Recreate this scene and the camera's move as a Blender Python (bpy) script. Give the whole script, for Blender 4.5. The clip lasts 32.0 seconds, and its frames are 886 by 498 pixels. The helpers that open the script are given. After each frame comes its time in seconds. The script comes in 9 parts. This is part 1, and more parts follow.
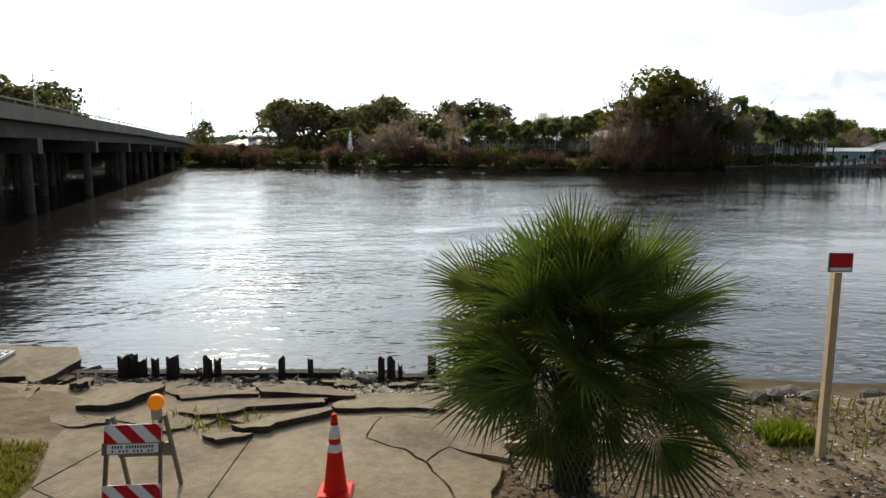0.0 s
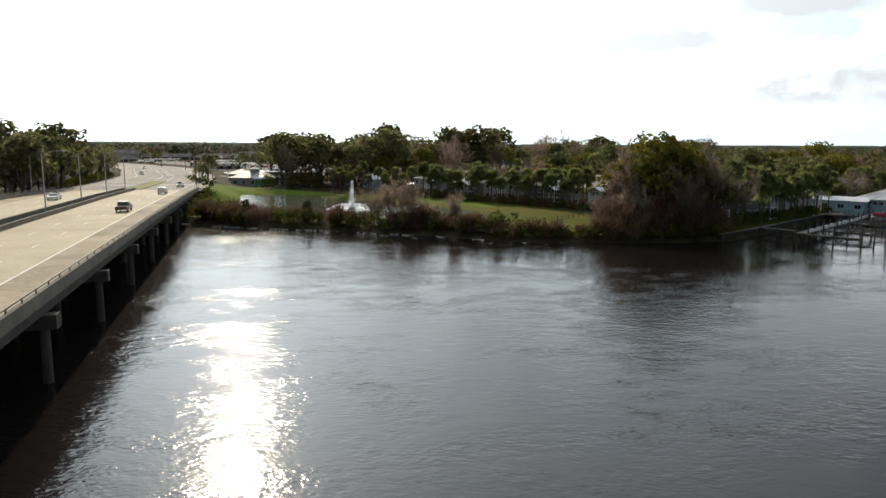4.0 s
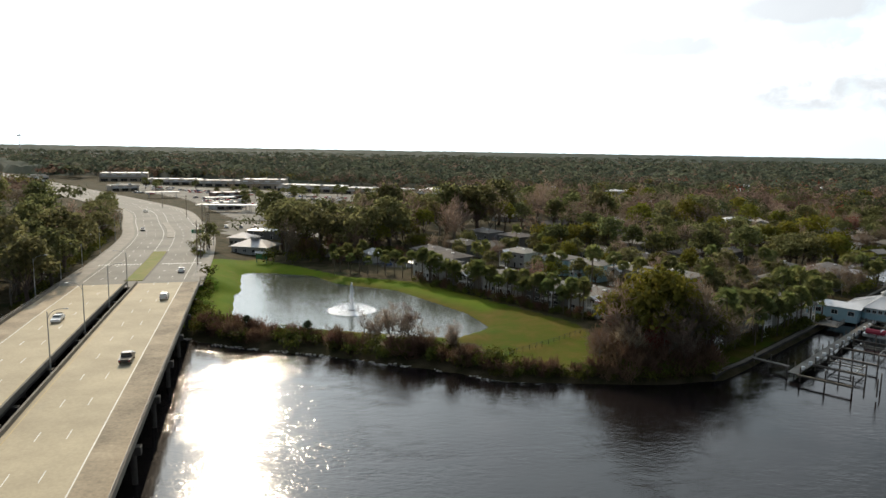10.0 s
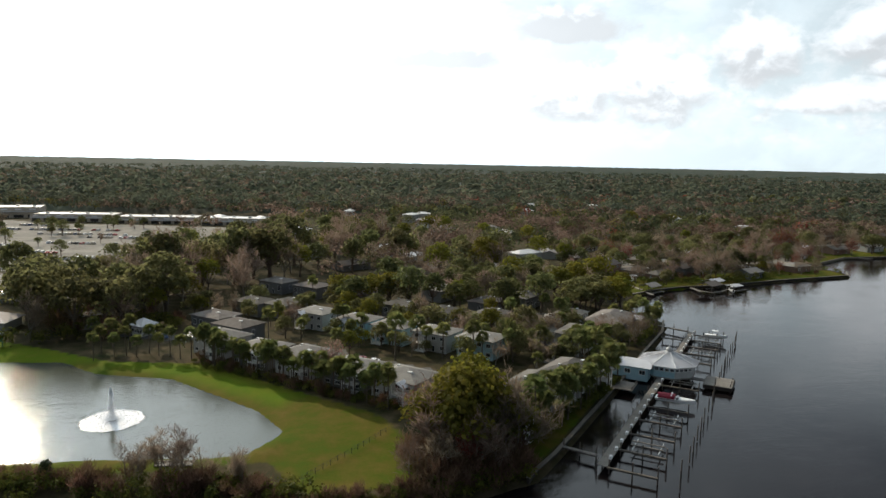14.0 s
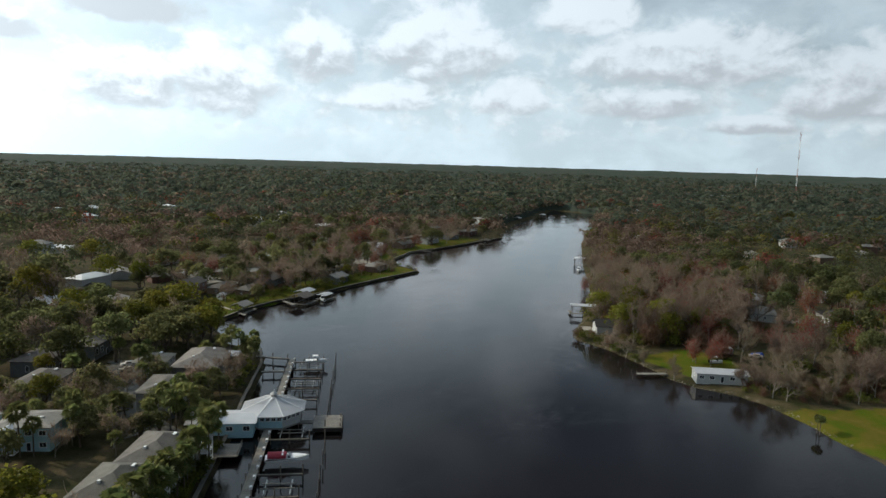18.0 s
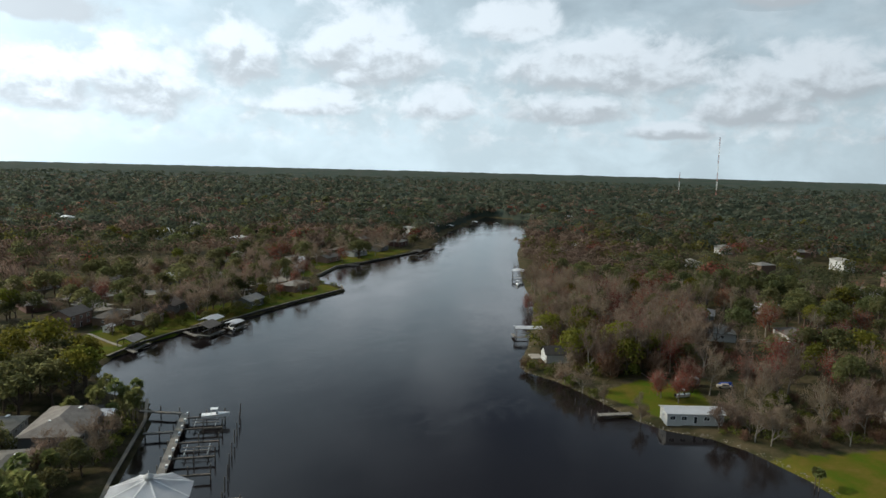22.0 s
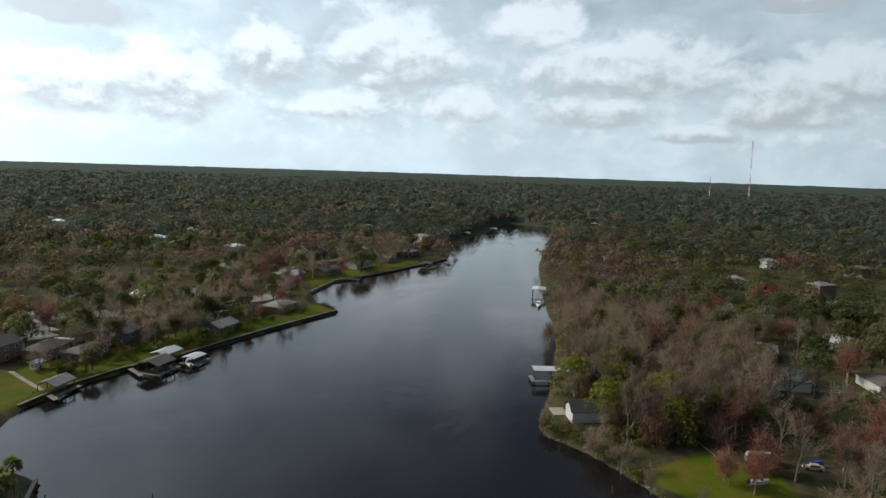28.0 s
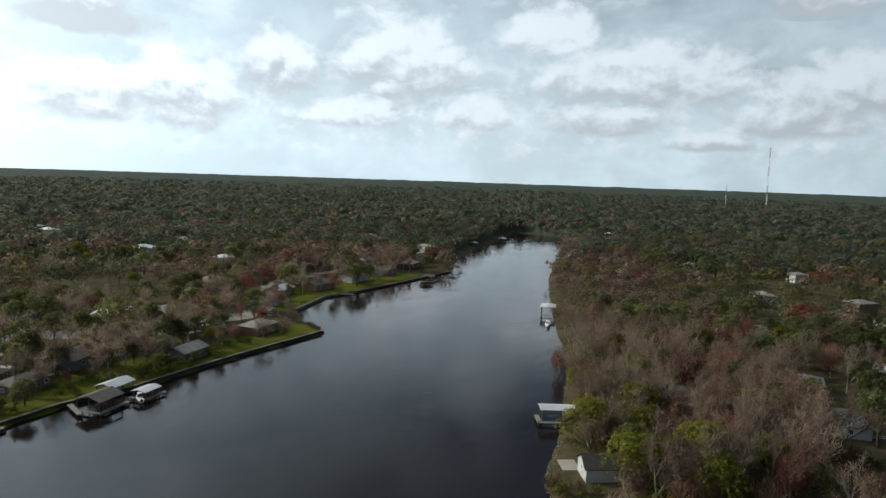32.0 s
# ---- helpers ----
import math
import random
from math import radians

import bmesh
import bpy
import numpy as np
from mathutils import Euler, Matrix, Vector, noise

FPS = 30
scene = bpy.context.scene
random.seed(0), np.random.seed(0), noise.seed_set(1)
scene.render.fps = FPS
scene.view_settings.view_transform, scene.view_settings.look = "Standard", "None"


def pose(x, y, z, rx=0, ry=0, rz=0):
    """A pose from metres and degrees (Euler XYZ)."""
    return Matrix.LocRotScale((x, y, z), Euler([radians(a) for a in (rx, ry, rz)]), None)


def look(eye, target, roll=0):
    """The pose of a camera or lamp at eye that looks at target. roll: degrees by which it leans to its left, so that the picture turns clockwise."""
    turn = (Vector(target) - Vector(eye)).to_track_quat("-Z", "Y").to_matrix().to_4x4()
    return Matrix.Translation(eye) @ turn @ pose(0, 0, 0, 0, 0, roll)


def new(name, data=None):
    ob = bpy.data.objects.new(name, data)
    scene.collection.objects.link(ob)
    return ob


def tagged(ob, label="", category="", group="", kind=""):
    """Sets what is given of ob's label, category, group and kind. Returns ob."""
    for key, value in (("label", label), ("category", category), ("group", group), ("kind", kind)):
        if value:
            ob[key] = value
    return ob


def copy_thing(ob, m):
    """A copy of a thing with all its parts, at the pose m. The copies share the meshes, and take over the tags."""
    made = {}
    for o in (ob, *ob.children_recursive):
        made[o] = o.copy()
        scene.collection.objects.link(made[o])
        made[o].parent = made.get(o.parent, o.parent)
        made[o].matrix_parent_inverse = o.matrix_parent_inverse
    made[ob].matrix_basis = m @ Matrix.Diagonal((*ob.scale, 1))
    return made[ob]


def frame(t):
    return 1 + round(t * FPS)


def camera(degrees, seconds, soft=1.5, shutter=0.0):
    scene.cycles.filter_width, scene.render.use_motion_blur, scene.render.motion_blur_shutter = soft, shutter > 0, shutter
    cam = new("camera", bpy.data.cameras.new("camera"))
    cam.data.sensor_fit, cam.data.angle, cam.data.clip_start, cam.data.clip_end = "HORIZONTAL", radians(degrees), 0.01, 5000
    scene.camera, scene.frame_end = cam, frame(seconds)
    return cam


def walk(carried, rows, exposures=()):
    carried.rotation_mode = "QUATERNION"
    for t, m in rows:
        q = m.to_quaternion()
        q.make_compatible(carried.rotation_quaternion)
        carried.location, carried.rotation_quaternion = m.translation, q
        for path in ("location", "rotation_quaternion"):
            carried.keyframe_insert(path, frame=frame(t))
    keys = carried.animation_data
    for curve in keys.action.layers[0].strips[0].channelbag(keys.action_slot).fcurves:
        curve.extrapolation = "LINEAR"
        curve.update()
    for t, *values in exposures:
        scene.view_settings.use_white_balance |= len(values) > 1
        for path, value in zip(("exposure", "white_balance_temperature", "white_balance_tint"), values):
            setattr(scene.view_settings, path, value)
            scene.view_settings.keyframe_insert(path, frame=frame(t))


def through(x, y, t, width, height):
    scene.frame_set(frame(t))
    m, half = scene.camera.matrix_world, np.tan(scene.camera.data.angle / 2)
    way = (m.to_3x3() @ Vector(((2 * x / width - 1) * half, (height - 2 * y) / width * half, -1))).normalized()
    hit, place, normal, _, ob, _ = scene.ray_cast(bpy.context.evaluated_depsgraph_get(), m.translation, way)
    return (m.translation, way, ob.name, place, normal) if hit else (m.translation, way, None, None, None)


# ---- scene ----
cam = camera(66.05, 32.0)
# seconds, x, y, z, and the turn about x, y and z in degrees
PATH = [
    (0.0, 0.000, 0.000, 4.762, 81.562, -0.257, -0.024),
    (0.5, 0.026, 0.007, 5.815, 81.544, -0.317, 0.014),
    (1.0, 0.035, 0.023, 6.982, 81.500, -0.342, 0.026),
    (1.5, 0.003, -0.069, 8.310, 81.483, -0.153, 0.016),
    (2.0, -0.028, -0.169, 9.993, 81.426, -0.214, -0.000),
    (2.5, -0.037, -0.274, 12.029, 81.414, -0.150, -0.002),
    (4.5, 0.039, -0.489, 19.809, 81.515, -0.417, 0.045),
    (5.0, 0.010, -0.469, 22.077, 81.436, -0.476, 0.031),
    (5.5, -0.052, -0.394, 24.770, 81.644, -0.617, 0.024),
    (6.0, -0.147, -0.277, 27.526, 81.745, -0.714, 0.004),
    (6.5, -0.245, -0.191, 29.482, 81.814, -0.822, -0.015),
    (7.0, -0.318, -0.105, 31.449, 81.873, -0.849, -0.029),
    (7.5, -0.339, -0.007, 33.543, 81.866, -0.909, -0.013),
    (8.0, -0.291, 0.102, 35.733, 81.808, -0.957, 0.018),
    (8.5, -0.233, 0.211, 37.945, 81.723, -0.945, 0.035),
    (9.0, -0.175, 0.379, 40.087, 81.638, -0.949, 0.044),
    (9.5, -0.114, 0.677, 42.084, 81.661, -0.945, 0.060),
    (10.0, -0.061, 1.261, 44.089, 81.797, -0.966, 0.078),
    (10.5, -0.006, 2.832, 46.112, 82.031, -1.015, 0.095),
    (11.0, 0.074, 4.699, 48.147, 82.021, -1.076, 0.144),
    (11.5, 0.240, 6.913, 50.204, 82.048, -1.085, 0.199),
    (12.0, 0.460, 9.402, 52.287, 82.123, -1.120, 0.264),
    (12.5, 0.734, 12.050, 54.364, 82.258, -1.158, 0.335),
    (13.0, 1.233, 14.809, 56.363, 82.423, -1.134, 0.429),
    (13.5, 2.101, 17.670, 58.067, 82.586, -1.252, -4.649),
    (14.0, 2.942, 20.789, 59.465, 82.664, -1.154, -16.815),
    (14.5, 3.811, 23.873, 60.672, 82.616, -1.119, -27.674),
    (15.0, 4.764, 26.867, 61.802, 82.631, -1.181, -37.828),
    (15.5, 5.887, 29.798, 62.938, 82.615, -1.288, -46.930),
    (17.5, 12.440, 41.277, 67.968, 82.549, -1.573, -51.420),
    (18.0, 14.588, 44.019, 68.420, 82.610, -1.627, -51.228),
    (18.5, 16.943, 46.896, 68.671, 82.707, -1.685, -51.121),
    (19.0, 22.364, 50.138, 68.875, 83.089, -1.595, -54.331),
    (19.5, 25.652, 53.235, 68.978, 83.154, -1.622, -56.994),
    (20.0, 28.926, 56.126, 69.078, 83.228, -1.557, -57.968),
    (20.5, 32.320, 58.799, 69.154, 83.222, -1.512, -57.780),
    (21.0, 35.839, 61.374, 69.183, 83.248, -1.474, -57.566),
    (21.5, 39.555, 63.828, 69.209, 83.238, -1.455, -57.396),
    (22.0, 43.447, 66.174, 69.274, 83.181, -1.480, -57.200),
    (22.5, 47.370, 68.358, 69.343, 83.101, -1.430, -57.027),
    (23.0, 51.323, 70.447, 69.377, 83.080, -1.430, -56.831),
    (23.5, 55.358, 72.500, 69.412, 83.059, -1.466, -56.666),
    (24.0, 59.497, 74.514, 69.429, 83.088, -1.481, -56.500),
    (24.5, 63.685, 76.469, 69.455, 83.118, -1.480, -56.320),
    (25.0, 67.822, 78.348, 69.497, 83.134, -1.471, -56.174),
    (25.5, 71.826, 80.184, 69.519, 83.170, -1.497, -56.021),
    (27.5, 87.326, 87.262, 69.738, 83.292, -1.791, -55.407),
    (28.0, 91.060, 88.971, 69.746, 83.353, -1.798, -55.262),
    (28.5, 94.723, 90.657, 69.743, 83.421, -1.874, -55.117),
    (29.0, 98.351, 92.353, 69.698, 83.502, -1.879, -54.986),
    (29.5, 101.996, 94.059, 69.615, 83.564, -1.876, -54.873),
    (30.0, 105.715, 95.754, 69.497, 83.649, -1.880, -54.759),
    (30.5, 109.562, 97.458, 69.347, 83.767, -1.874, -54.620),
    (31.0, 113.541, 99.226, 69.174, 83.874, -1.815, -54.515),
    (31.5, 117.572, 101.072, 69.014, 83.934, -1.791, -54.393),
    (32.0, 121.624, 102.974, 68.890, 83.983, -1.865, -54.276),
]
EXPOSURES = [(0.0, 0.0, 6500, 10), (5.0, -0.1, 6500, 10), (8.0, -0.1, 6500, 10), (11.0, -0.02, 6500, 10), (13.2, -0.02, 6500, 10), (15.5, -0.22, 6250, 7), (19.0, -0.25, 6080, 6), (32.0, -0.25, 6080, 6)]
walk(cam, [(t, pose(x, y, z, rx, ry, rz)) for t, x, y, z, rx, ry, rz in PATH], EXPOSURES)

# ---- world and sun ----
SUN_AZ, SUN_EL = radians(18.0), radians(29.0)      # azimuth turned left of +y
SUN_DIR = Vector((-math.sin(SUN_AZ) * math.cos(SUN_EL), math.cos(SUN_AZ) * math.cos(SUN_EL), math.sin(SUN_EL)))
world = bpy.data.worlds.new("sky")
scene.world = world
world.use_nodes = True


GLOW_WIDE, GLOW_TIGHT = 2.5, 2.0
# cumulus heaps: azimuth from +y, height of the base, half width, depth (degrees), greyness
CLOUDS = [(70.3, 6.4, 8.2, 4.6, 0.0), (84.2, 5.4, 5.4, 4.0, 0.05), (50.8, 6.6, 5.4, 6.2, 0.0), (40.7, 6.3, 2.8, 4.6, 0.1), (33.4, 3.6, 4.4, 5.4, 0.05),
          (27.0, 9.5, 4.4, 2.8, 0.75), (62.7, 10.2, 3.6, 3.8, -0.3), (67.4, 3.8, 4.6, 2.2, 0.15), (80.7, 3.7, 4.6, 3.0, 0.15), (57.0, 4.0, 3.2, 2.8, -0.1),
          (46.1, 4.0, 4.4, 2.2, -0.15), (27.4, 3.6, 4.0, 3.6, 0.1), (82.5, 12.2, 3.2, 2.4, 0.3), (16.7, 7.4, 4.9, 2.3, 0.5), (96.0, 5.0, 6.0, 5.0, 0.1), (75.5, 2.6, 3.4, 1.5, 0.1)]


def make_sky(nt):
    n, l = nt.nodes, nt.links
    n.clear()

    def math_node(op, a, b=None, clamp=False):
        m = n.new("ShaderNodeMath")
        m.operation, m.use_clamp = op, clamp
        for i, v in enumerate((a, b)):
            if v is None:
                continue
            if isinstance(v, (int, float)):
                m.inputs[i].default_value = v
            else:
                l.new(v, m.inputs[i])
        return m.outputs[0]

    tc = n.new("ShaderNodeTexCoord")
    sep = n.new("ShaderNodeSeparateXYZ")
    l.new(tc.outputs["Generated"], sep.inputs[0])
    comb = n.new("ShaderNodeCombineXYZ")
    l.new(math_node("MULTIPLY", sep.outputs[0], 2.3), comb.inputs[0])
    l.new(math_node("MULTIPLY", sep.outputs[1], 2.3), comb.inputs[1])
    l.new(math_node("MULTIPLY", sep.outputs[2], 5.5), comb.inputs[2])
    sky = n.new("ShaderNodeTexSky")
    sky.sky_type, sky.sun_disc = "NISHITA", False
    sky.sun_elevation, sky.sun_rotation = SUN_EL, -SUN_AZ
    sky.dust_density, sky.ozone_density = 2.0, 2.0
    skyc = n.new("ShaderNodeVectorMath")
    skyc.operation = "SCALE"
    l.new(sky.outputs[0], skyc.inputs[0])
    skyc.inputs[3].default_value = 0.05

    def noise_node(scale, detail, rough, offset):
        mp = n.new("ShaderNodeMapping")
        mp.inputs["Location"].default_value = offset
        l.new(comb.outputs[0], mp.inputs[0])
        t = n.new("ShaderNodeTexNoise")
        t.inputs["Scale"].default_value, t.inputs["Detail"].default_value = scale, detail
        t.inputs["Roughness"].default_value = rough
        l.new(mp.outputs[0], t.inputs["Vector"])
        return t.outputs["Fac"]

    def ramp(fac, lo, hi):
        r = n.new("ShaderNodeMapRange")
        r.interpolation_type = "SMOOTHSTEP"
        r.inputs[1].default_value, r.inputs[2].default_value = lo, hi
        l.new(fac, r.inputs[0])
        return r.outputs[0]

    veil = ramp(noise_node(0.8, 6.0, 0.55, (3.1, 7.4, 0.0)), 0.22, 0.52)
    heap = noise_node(3.4, 10.0, 0.58, (9.3, 2.2, 1.0))
    # glow round the sun behind thin cloud: a wide one and a tighter one
    dot = n.new("ShaderNodeVectorMath")
    dot.operation = "DOT_PRODUCT"
    l.new(tc.outputs["Generated"], dot.inputs[0])
    dot.inputs[1].default_value = SUN_DIR
    toward = math_node("MAXIMUM", dot.outputs["Value"], 0.0)
    side = ramp(dot.outputs["Value"], -0.5, 0.55)
    base = math_node("ADD", math_node("MULTIPLY", side, 0.26), 0.60)
    glow = math_node("ADD", math_node("MULTIPLY", math_node("POWER", toward, 4.2), GLOW_WIDE), math_node("MULTIPLY", math_node("POWER", toward, 40.0), GLOW_TIGHT))

    # azimuth and height in degrees, for the cumulus heaps
    az = math_node("MULTIPLY", math_node("ARCTAN2", sep.outputs[0], sep.outputs[1]), 57.2958)
    el = math_node("MULTIPLY", math_node("ARCSINE", sep.outputs[2]), 57.2958)

    def billow(scale, detail, shift):
        c = n.new("ShaderNodeCombineXYZ")
        l.new(math_node("ADD", az, shift[0]), c.inputs[0])
        l.new(math_node("MULTIPLY", math_node("ADD", el, shift[1]), 1.35), c.inputs[1])
        t = n.new("ShaderNodeTexNoise")
        t.inputs["Scale"].default_value, t.inputs["Detail"].default_value, t.inputs["Roughness"].default_value = scale, detail, 0.575
        t.inputs["Distortion"].default_value = 0.25
        l.new(c.outputs[0], t.inputs["Vector"])
        return t.outputs["Fac"]

    lumps, lumps_up = billow(0.36, 9.0, (0.0, 0.0)), billow(0.36, 4.0, (-0.5, 0.7))
    crisp = billow(0.36, 4.0, (0.0, 0.0))
    field, weight, tall = None, None, None
    for a0, e0, w, h, grey in CLOUDS:
        du = math_node("MULTIPLY_ADD", az, 1.0 / w)
        du.node.inputs[2].default_value = -a0 / w
        dv = math_node("MULTIPLY_ADD", el, 1.0 / h)
        dv.node.inputs[2].default_value = -e0 / h
        ev = math_node("MAXIMUM", math_node("MULTIPLY_ADD", dv, 1.45), math_node("MULTIPLY_ADD", dv, -3.0))
        ev.node.inputs[0].links[0].from_node.inputs[2].default_value = -0.45
        ev.node.inputs[1].links[0].from_node.inputs[2].default_value = 0.93
        e = math_node("SQRT", math_node("ADD", math_node("MULTIPLY", du, du), math_node("MULTIPLY", ev, ev)))
        f = math_node("SUBTRACT", 1.0, e)
        g = math_node("MAXIMUM", math_node("ADD", f, 0.35), 0.0005)
        k = math_node("MULTIPLY", g, math_node("SUBTRACT", math_node("MINIMUM", math_node("MAXIMUM", dv, -0.2), 1.2), grey))
        field = f if field is None else math_node("MAXIMUM", field, f)
        weight = g if weight is None else math_node("ADD", weight, g)
        tall = k if tall is None else math_node("ADD", tall, k)
    body = math_node("ADD", field, math_node("MULTIPLY", math_node("SUBTRACT", lumps, 0.5), 1.7))
    puffs = ramp(body, -0.30, 0.30)
    lit = math_node("ADD", math_node("DIVIDE", tall, weight), math_node("MULTIPLY", math_node("SUBTRACT", crisp, lumps_up), 1.5))
    top = ramp(lit, -0.04, 0.64)
    # thin streaks and smaller heaps between and behind them
    streaks = ramp(billow(0.16, 5.0, (37.0, 11.0)), 0.36, 0.68)
    lum = math_node("ADD", math_node("MULTIPLY", base, math_node("ADD", math_node("MULTIPLY", streaks, 0.20), 1.10)), glow)
    white = math_node("ADD", math_node("MULTIPLY", base, math_node("ADD", math_node("MULTIPLY", top, 0.47), 0.85)), math_node("MULTIPLY", glow, math_node("ADD", math_node("MULTIPLY", top, 0.5), 0.30)))

    def tinted(color, fac):
        v = n.new("ShaderNodeVectorMath")
        v.operation = "SCALE"
        v.inputs[0].default_value = color
        l.new(fac, v.inputs[3])
        return v.outputs[0]

    thin, cloud = tinted((0.87, 1.0, 1.06), lum), tinted((0.955, 1.0, 1.045), white)
    high = math_node("MULTIPLY", ramp(sep.outputs[2], 0.18, 0.50), math_node("SUBTRACT", 1.0, ramp(dot.outputs["Value"], 0.42, 0.85)))       # overhead the veil opens to blue
    veil = math_node("MULTIPLY", veil, math_node("SUBTRACT", 1.0, math_node("MULTIPLY", high, 0.97)))
    haze = ramp(sep.outputs[2], 0.34, 0.02)
    amount = math_node("MAXIMUM", math_node("MULTIPLY", veil, 0.72), math_node("MULTIPLY", haze, 0.95))

    def blend(fac, a, b):
        mix = n.new("ShaderNodeMix")
        mix.data_type = "RGBA"
        l.new(fac, mix.inputs["Factor"])
        l.new(a, mix.inputs["A"])
        l.new(b, mix.inputs["B"])
        return mix.outputs["Result"]

    # scattered heaps all round the rest of the sky
    rest = math_node("MULTIPLY", math_node("MULTIPLY", ramp(heap, 0.48, 0.62), 0.5), math_node("MULTIPLY", ramp(sep.outputs[2], 0.16, 0.26), math_node("SUBTRACT", 1.0, math_node("MULTIPLY", high, 0.85))))
    clouds = math_node("MAXIMUM", math_node("MULTIPLY", puffs, 0.9), rest)
    # a low belt of small soft heaps behind the large ones
    belt = math_node("MULTIPLY", ramp(billow(0.40, 6.0, (61.0, 5.0)), 0.44, 0.64), math_node("MULTIPLY", ramp(el, 0.8, 3.0), math_node("SUBTRACT", 1.0, ramp(el, 6.0, 13.0))))
    soft = tinted((0.95, 1.0, 1.03), math_node("ADD", math_node("MULTIPLY", base, math_node("ADD", math_node("MULTIPLY", math_node("SUBTRACT", crisp, lumps_up), 1.2), 1.20)), math_node("MULTIPLY", glow, 0.8)))
    back = blend(math_node("MULTIPLY", belt, 0.75), blend(amount, skyc.outputs[0], thin), soft)
    sky_all = blend(clouds, back, cloud)
    bg = n.new("ShaderNodeBackground")
    bg.inputs["Strength"].default_value = 1.0
    l.new(sky_all, bg.inputs["Color"])
    out = n.new("ShaderNodeOutputWorld")
    l.new(bg.outputs[0], out.inputs["Surface"])


make_sky(world.node_tree)
sun = new("sun", bpy.data.lights.new("sun", "SUN"))
sun.data.energy, sun.data.angle, sun.data.color = 3.7, radians(0.6), (1.0, 0.83, 0.61)
sun.matrix_world = look(SUN_DIR * 100.0, (0, 0, 0))

# ---- materials ----
def material(name, color, rough=0.8, metal=0.0, var=0.25, scale=1.0, scale2=None, bump=0.2, bump_scale=None, color2=None,
             per_object=0.0, per_island=0.0, spec=0.4, coords="Object", transmission=0.0, emit=None, seed=0.0):
    m = bpy.data.materials.new(name)
    m.use_nodes = True
    nt = m.node_tree
    n, l = nt.nodes, nt.links
    b = n["Principled BSDF"]
    b.inputs["Roughness"].default_value, b.inputs["Metallic"].default_value = rough, metal
    b.inputs["Specular IOR Level"].default_value = spec
    c1 = Vector(color)
    c2 = Vector(color2) if color2 else c1 * (1.0 - var)
    if coords == "World":
        vec = n.new("ShaderNodeNewGeometry").outputs["Position"]
    else:
        vec = n.new("ShaderNodeTexCoord").outputs["Object"]
    mp = n.new("ShaderNodeMapping")
    mp.inputs["Location"].default_value = (seed, seed * 2.3, seed * 0.7)
    l.new(vec, mp.inputs[0])

    def tex(s, d):
        t = n.new("ShaderNodeTexNoise")
        t.inputs["Scale"].default_value, t.inputs["Detail"].default_value = s, d
        t.inputs["Roughness"].default_value = 0.62
        l.new(mp.outputs[0], t.inputs["Vector"])
        return t.outputs["Fac"]

    big, small = tex(scale, 5.0), tex(scale2 or scale * 9.0, 4.0)
    add = n.new("ShaderNodeMath")
    add.operation = "ADD"
    half = n.new("ShaderNodeMath")
    half.operation = "MULTIPLY"
    l.new(small, half.inputs[0])
    half.inputs[1].default_value = 0.5
    l.new(big, add.inputs[0])
    l.new(half.outputs[0], add.inputs[1])
    rmp = n.new("ShaderNodeMapRange")
    rmp.inputs[1].default_value, rmp.inputs[2].default_value = 0.55, 0.95
    l.new(add.outputs[0], rmp.inputs[0])
    mix = n.new("ShaderNodeMix")
    mix.data_type = "RGBA"
    mix.inputs["A"].default_value, mix.inputs["B"].default_value = (*c1, 1), (*c2, 1)
    l.new(rmp.outputs[0], mix.inputs["Factor"])
    col = mix.outputs["Result"]
    if per_object or per_island:
        src = n.new("ShaderNodeObjectInfo").outputs["Random"] if per_object else n.new("ShaderNodeNewGeometry").outputs["Random Per Island"]
        hsv = n.new("ShaderNodeHueSaturation")
        amount = per_object or per_island
        mr = n.new("ShaderNodeMapRange")
        mr.inputs[3].default_value, mr.inputs[4].default_value = 1.0 - amount, 1.0 + amount
        l.new(src, mr.inputs[0])
        l.new(mr.outputs[0], hsv.inputs["Value"])
        mh = n.new("ShaderNodeMapRange")
        mh.inputs[3].default_value, mh.inputs[4].default_value = 0.5 - amount * 0.06, 0.5 + amount * 0.06
        sc = n.new("ShaderNodeMath")
        sc.operation = "FRACT"
        ml = n.new("ShaderNodeMath")
        ml.operation = "MULTIPLY"
        ml.inputs[1].default_value = 7.31
        l.new(src, ml.inputs[0])
        l.new(ml.outputs[0], sc.inputs[0])
        l.new(sc.outputs[0], mh.inputs[0])
        l.new(mh.outputs[0], hsv.inputs["Hue"])
        l.new(col, hsv.inputs["Color"])
        col = hsv.outputs["Color"]
    l.new(col, b.inputs["Base Color"])
    if transmission:
        b.inputs["Transmission Weight"].default_value = transmission
    if emit:
        b.inputs["Emission Color"].default_value, b.inputs["Emission Strength"].default_value = (*emit[:3], 1), emit[3]
    if bump:
        bp = n.new("ShaderNodeBump")
        bp.inputs["Strength"].default_value, bp.inputs["Distance"].default_value = bump, 0.05
        l.new(tex(bump_scale or scale * 14.0, 4.0), bp.inputs["Height"])
        l.new(bp.outputs[0], b.inputs["Normal"])
    return m


